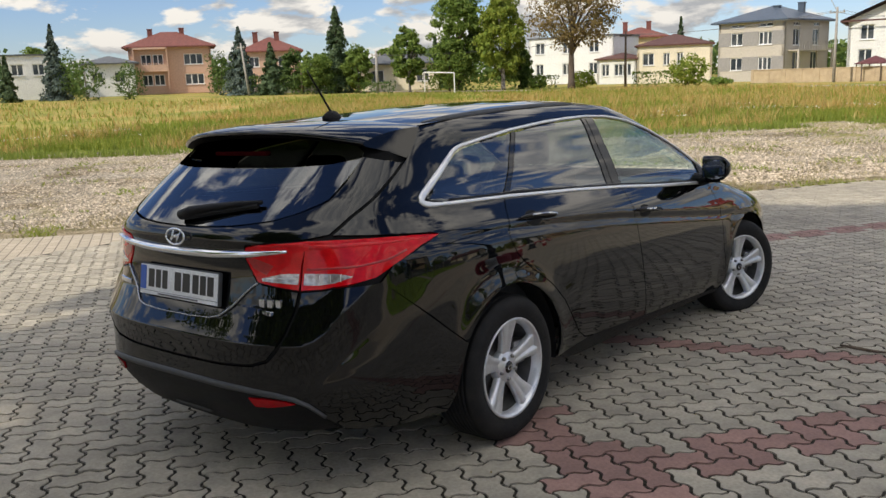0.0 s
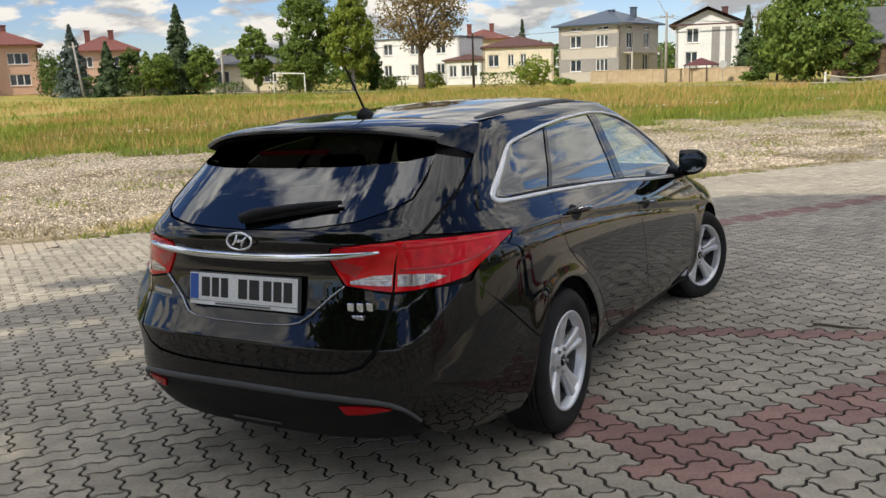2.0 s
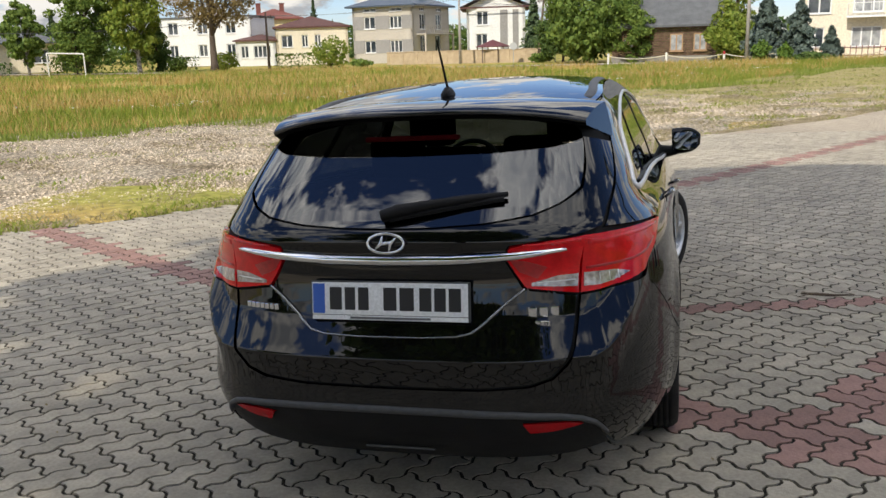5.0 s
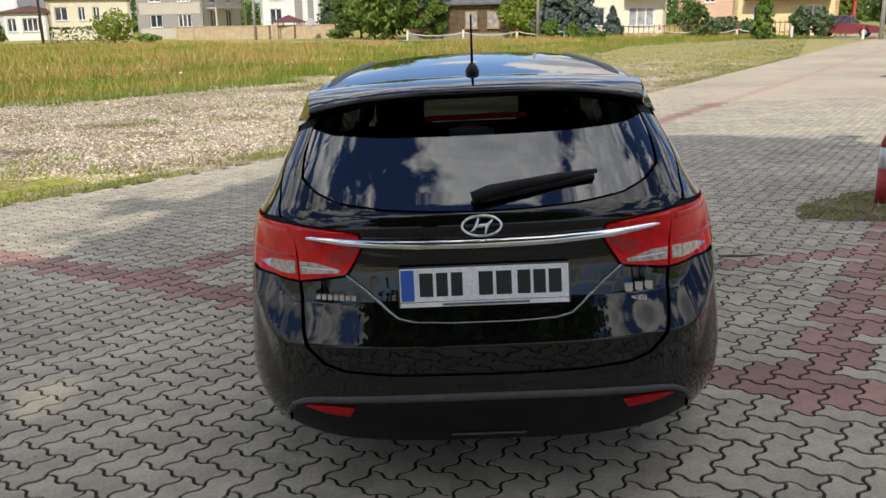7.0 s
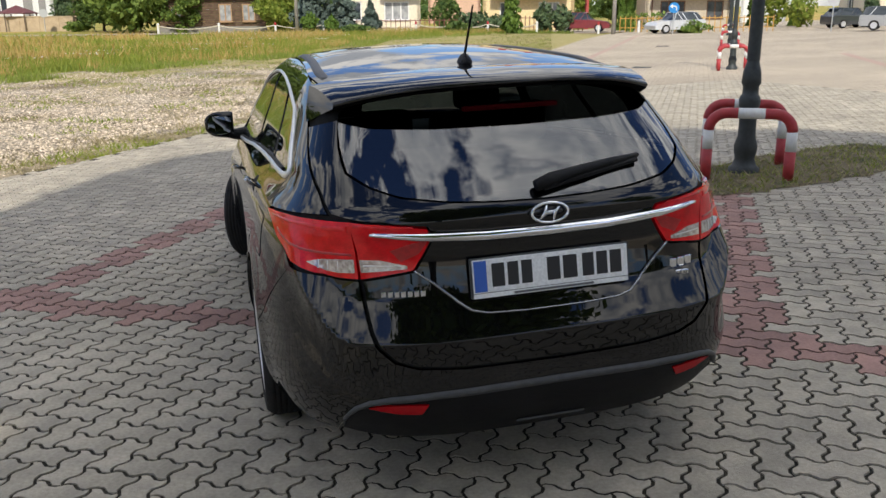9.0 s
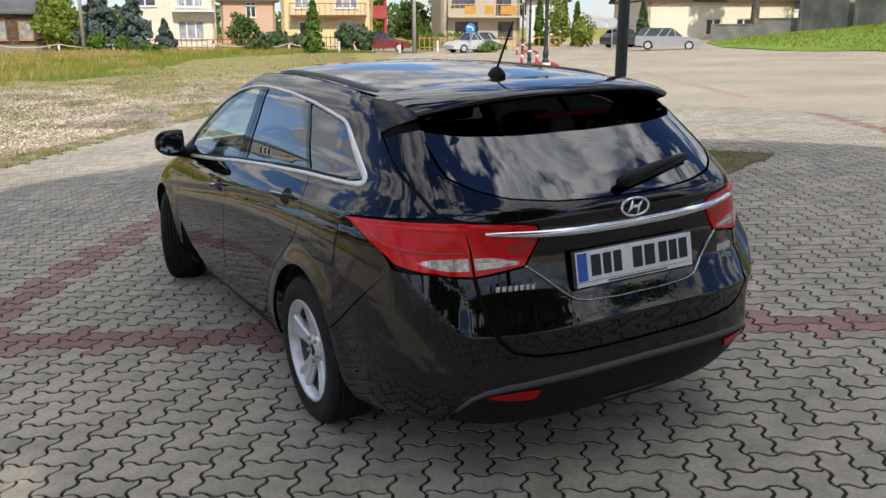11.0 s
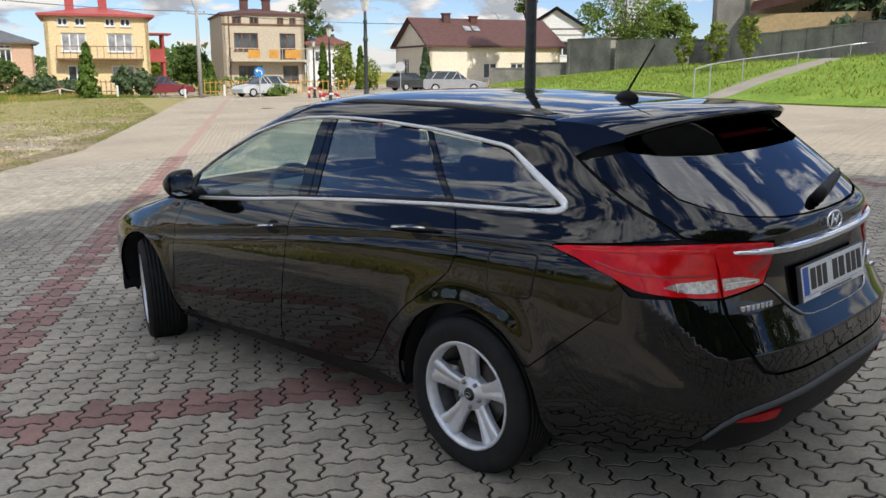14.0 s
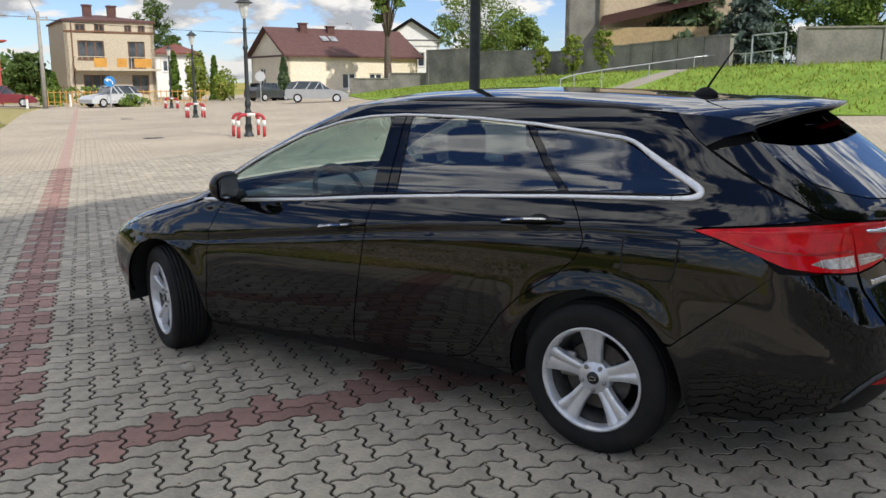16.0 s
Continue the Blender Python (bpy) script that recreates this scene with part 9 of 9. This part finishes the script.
def block_arrays(horizontal):
    o = block_outline(horizontal)
    rings = [(shrink(o, 0.0062), -0.012), (shrink(o, 0.0078), 0.0)]
    n = len(o)
    v = np.concatenate([np.column_stack([p, np.full(n, z)]) for p, z in rings])
    f = []
    for r in range(len(rings) - 1):
        for i in range(n):
            j = (i + 1) % n
            f.append([r * n + i, r * n + j, (r + 1) * n + j, (r + 1) * n + i])
    f.append([(len(rings) - 1) * n + i for i in range(n)])
    return v, f


ROT = np.array([[U.x, V.x], [U.y, V.y]])
ARR = {True: block_arrays(True), False: block_arrays(False)}


def is_red(u, v):
    return abs(v - 0.60) < 0.125 or (abs(u + 3.06) < 0.125 and v > 0.5) or (abs(u - 1.26) < 0.125 and 0.5 < v < 5.2) or (abs(v - u - 2.03) < 0.09 and -1.4 < u < 1.3) or (abs(u - 5.8) < 0.125 and v > 5)


def paving_ok(x, y):
    e = np.array(PAVE_EDGE)
    yl = np.interp(x, e[:, 0], e[:, 1])
    return y < yl - 0.08


near_objs, batches = [], {True: [], False: []}
pave = bpy.data.objects["pavement"]
me_h = {}
for red in (True, False):
    for hor in (True, False):
        v, f = ARR[hor]
        m = bpy.data.meshes.new("paving_block")
        m.from_pydata([(*(ROT @ p[:2]), p[2]) for p in v], [], f)
        m.materials.append(REDBLOCK if red else GREYBLOCK)
        me_h[red, hor] = m
cells = []
for i in range(-110, 130):
    for j in range(-70, 150):
        k = (i - j) % 4
        if k == 0:
            cells.append((i, j, True, i + 1.0, j + 0.5))
        elif k == 3:
            cells.append((i, j, False, i + 0.5, j + 1.0))
count = 0
for i, j, hor, cu, cv in cells:
    u, v = cu * UNIT, cv * UNIT
    x, y = ROT @ np.array([u, v])
    if not (-6.5 < x < 11 and -6.0 < y < 14.5) or not paving_ok(x, y):
        continue
    red = is_red(u, v)
    bx, by = ROT @ np.array([i * UNIT, j * UNIT])
    dz = float(np.clip(rng.normal(0, 0.0009), -0.0014, 0.002))
    if count < 300 and -2.6 < x < -1.0 and -1.0 < y < 3.2 or (count < 300 and 1.0 < x < 2.3 and -0.9 < y < 1.0):
        ob = new("paving_block", me_h[red, hor])
        ob.parent = pave
        ob.matrix_world = Matrix.Translation((bx, by, H(bx, by) + dz)) @ Matrix.Rotation(0.0424, 4, Vector((-0.7071, -0.7071, 0)))
        count += 1
    else:
        batches[red].append((bx, by, dz, hor))
for red in (True, False):
    V3, F3, base = [], [], 0
    for hor in (True, False):
        v, f = ARR[hor]
        rows = np.array([b[:3] for b in batches[red] if b[3] == hor])
        if not len(rows):
            continue
        xy = (ROT @ v[:, :2].T).T
        X = rows[:, 0:1] + xy[None, :, 0]
        Y = rows[:, 1:2] + xy[None, :, 1]
        tiltx, tilty = (np.clip(rng.normal(0, 0.005, (len(rows), 1)), -0.008, 0.008) for _ in "xy")
        Z = height(X, Y) + rows[:, 2:3] + v[None, :, 2] + tiltx * (xy[None, :, 0] - 0.06) + tilty * (xy[None, :, 1] - 0.06)
        V3.append(np.stack([X, Y, Z], -1).reshape(-1, 3))
        nv = len(v)
        for r in range(len(rows)):
            F3 += [[base + r * nv + q for q in face] for face in f]
        base += len(rows) * nv
    me = bpy.data.meshes.new("paving_blocks")
    me.from_pydata(np.concatenate(V3).tolist(), [], F3)
    me.materials.append(REDBLOCKS if red else GREYBLOCKS)
    ob = new("paving_blocks", me)
    ob.parent = pave
    tagged(ob, "dull red paving blocks" if red else "grey wavy-edged paving blocks", kind="stuff")
sheet("joint_bed", [(-6.5, -6.0), (11, -6.0), (11, 14.5), (1.7, 14.5), (0.1, 12.45), (-1.4, 10.15), (-2.7, 8.25), (-4.1, 6.35), (-5.3, 4.9), (-6.5, 3.7)], JOINT, -0.0050, "dark sandy joints between the blocks", step=1.0)

REDROW = material("red_block_row", (0.42, 0.29, 0.235), 0.85, second=(0.37, 0.25, 0.20), scale=6, bump=0.3, bump_scale=30)


def red_row(u, v0, v1):
    q = [ROT @ np.array(p) for p in ((u - 0.12, v0), (u + 0.12, v0), (u + 0.12, v1), (u - 0.12, v1))]
    sheet("red_row", [tuple(p) for p in q], REDROW, -0.017, "long row of dull red paving blocks", step=2.5)


red_row(-3.06, 10.8, 58)
red_row(5.8, 15.5, 30)


# ---- small things lying on the yard ----
for x, y in ((11.95, 20.87), (20.3, 34.6)):
    cov = new("drain_cover")
    cov.matrix_world = Matrix.Translation((x, y, H(x, y) - 0.018)) @ Matrix.Rotation(radians(-31.5), 4, "Z")
    tagged(cov, "dark iron drain cover set in the paving", "drain cover")
    bm = bmesh.new()
    box(bm, -0.30, -0.26, -0.02, 0.30, 0.26, 0.006, bevel=0.004)
    part("frame", bm, IRON, cov)
    for k in range(6):
        bm = bmesh.new()
        box(bm, -0.25, -0.215 + 0.075 * k, 0.004, 0.25, -0.175 + 0.075 * k, 0.014, bevel=0.003)
        part("bar", bm, IRON, cov)
bm = bmesh.new()
bmesh.ops.create_icosphere(bm, subdivisions=2, radius=0.045)
for v in bm.verts:
    v.co *= 0.85 + 0.3 * noise.noise(v.co * 22)
    v.co.z *= 0.55
stone = link_mesh("stone", bm, material("lime_stone", (0.55, 0.50, 0.40), 0.9, second=(0.42, 0.38, 0.30), scale=14, bump=0.4, bump_scale=60), smooth=True)
stone.location = (-1.1, 2.32, H(-1.1, 2.32) + 0.018)
tagged(stone, "pale broken stone lying on the paving", "stone")
bm = bmesh.new()
tube(bm, [(1.66, 2.13, H(1.66, 2.13) + 0.012), (1.74, 2.09, H(1.74, 2.09) + 0.020), (1.84, 2.10, H(1.84, 2.1) + 0.012), (1.97, 2.12, H(1.97, 2.12) + 0.010)], [0.006, 0.010, 0.008, 0.004], 7)
tube(bm, [(1.70, 2.11, H(1.7, 2.11) + 0.014), (1.64, 2.06, H(1.64, 2.06) + 0.008)], [0.005, 0.003], 6)
tagged(link_mesh("twig", bm, WOODPOLE, smooth=True), "broken dark twig lying on the paving", "twig")
bm = bmesh.new()
lf = np.random.default_rng(91)
for _ in range(420):
    x, y = lf.uniform(-4, 8), lf.uniform(-3, 9)
    if not paving_ok(x, y) or (abs(x) < 0.9 and -1.1 < y < 3.8):
        continue
    z, a, r = H(x, y) + 0.003, lf.uniform(0, 6.3), lf.uniform(0.006, 0.016)
    c, d = math.cos(a) * r, math.sin(a) * r
    bm.faces.new([bm.verts.new(p) for p in ((x - c, y - d, z), (x + d * 0.5, y - c * 0.5, z + 0.002), (x + c, y + d, z + 0.004), (x - d * 0.5, y + c * 0.5, z + 0.002))])
ob = link_mesh("fallen_leaves", bm, LEAF_BROWN)
tagged(ob, "small dry leaves and crumbs scattered on the paving", "leaves", kind="stuff")
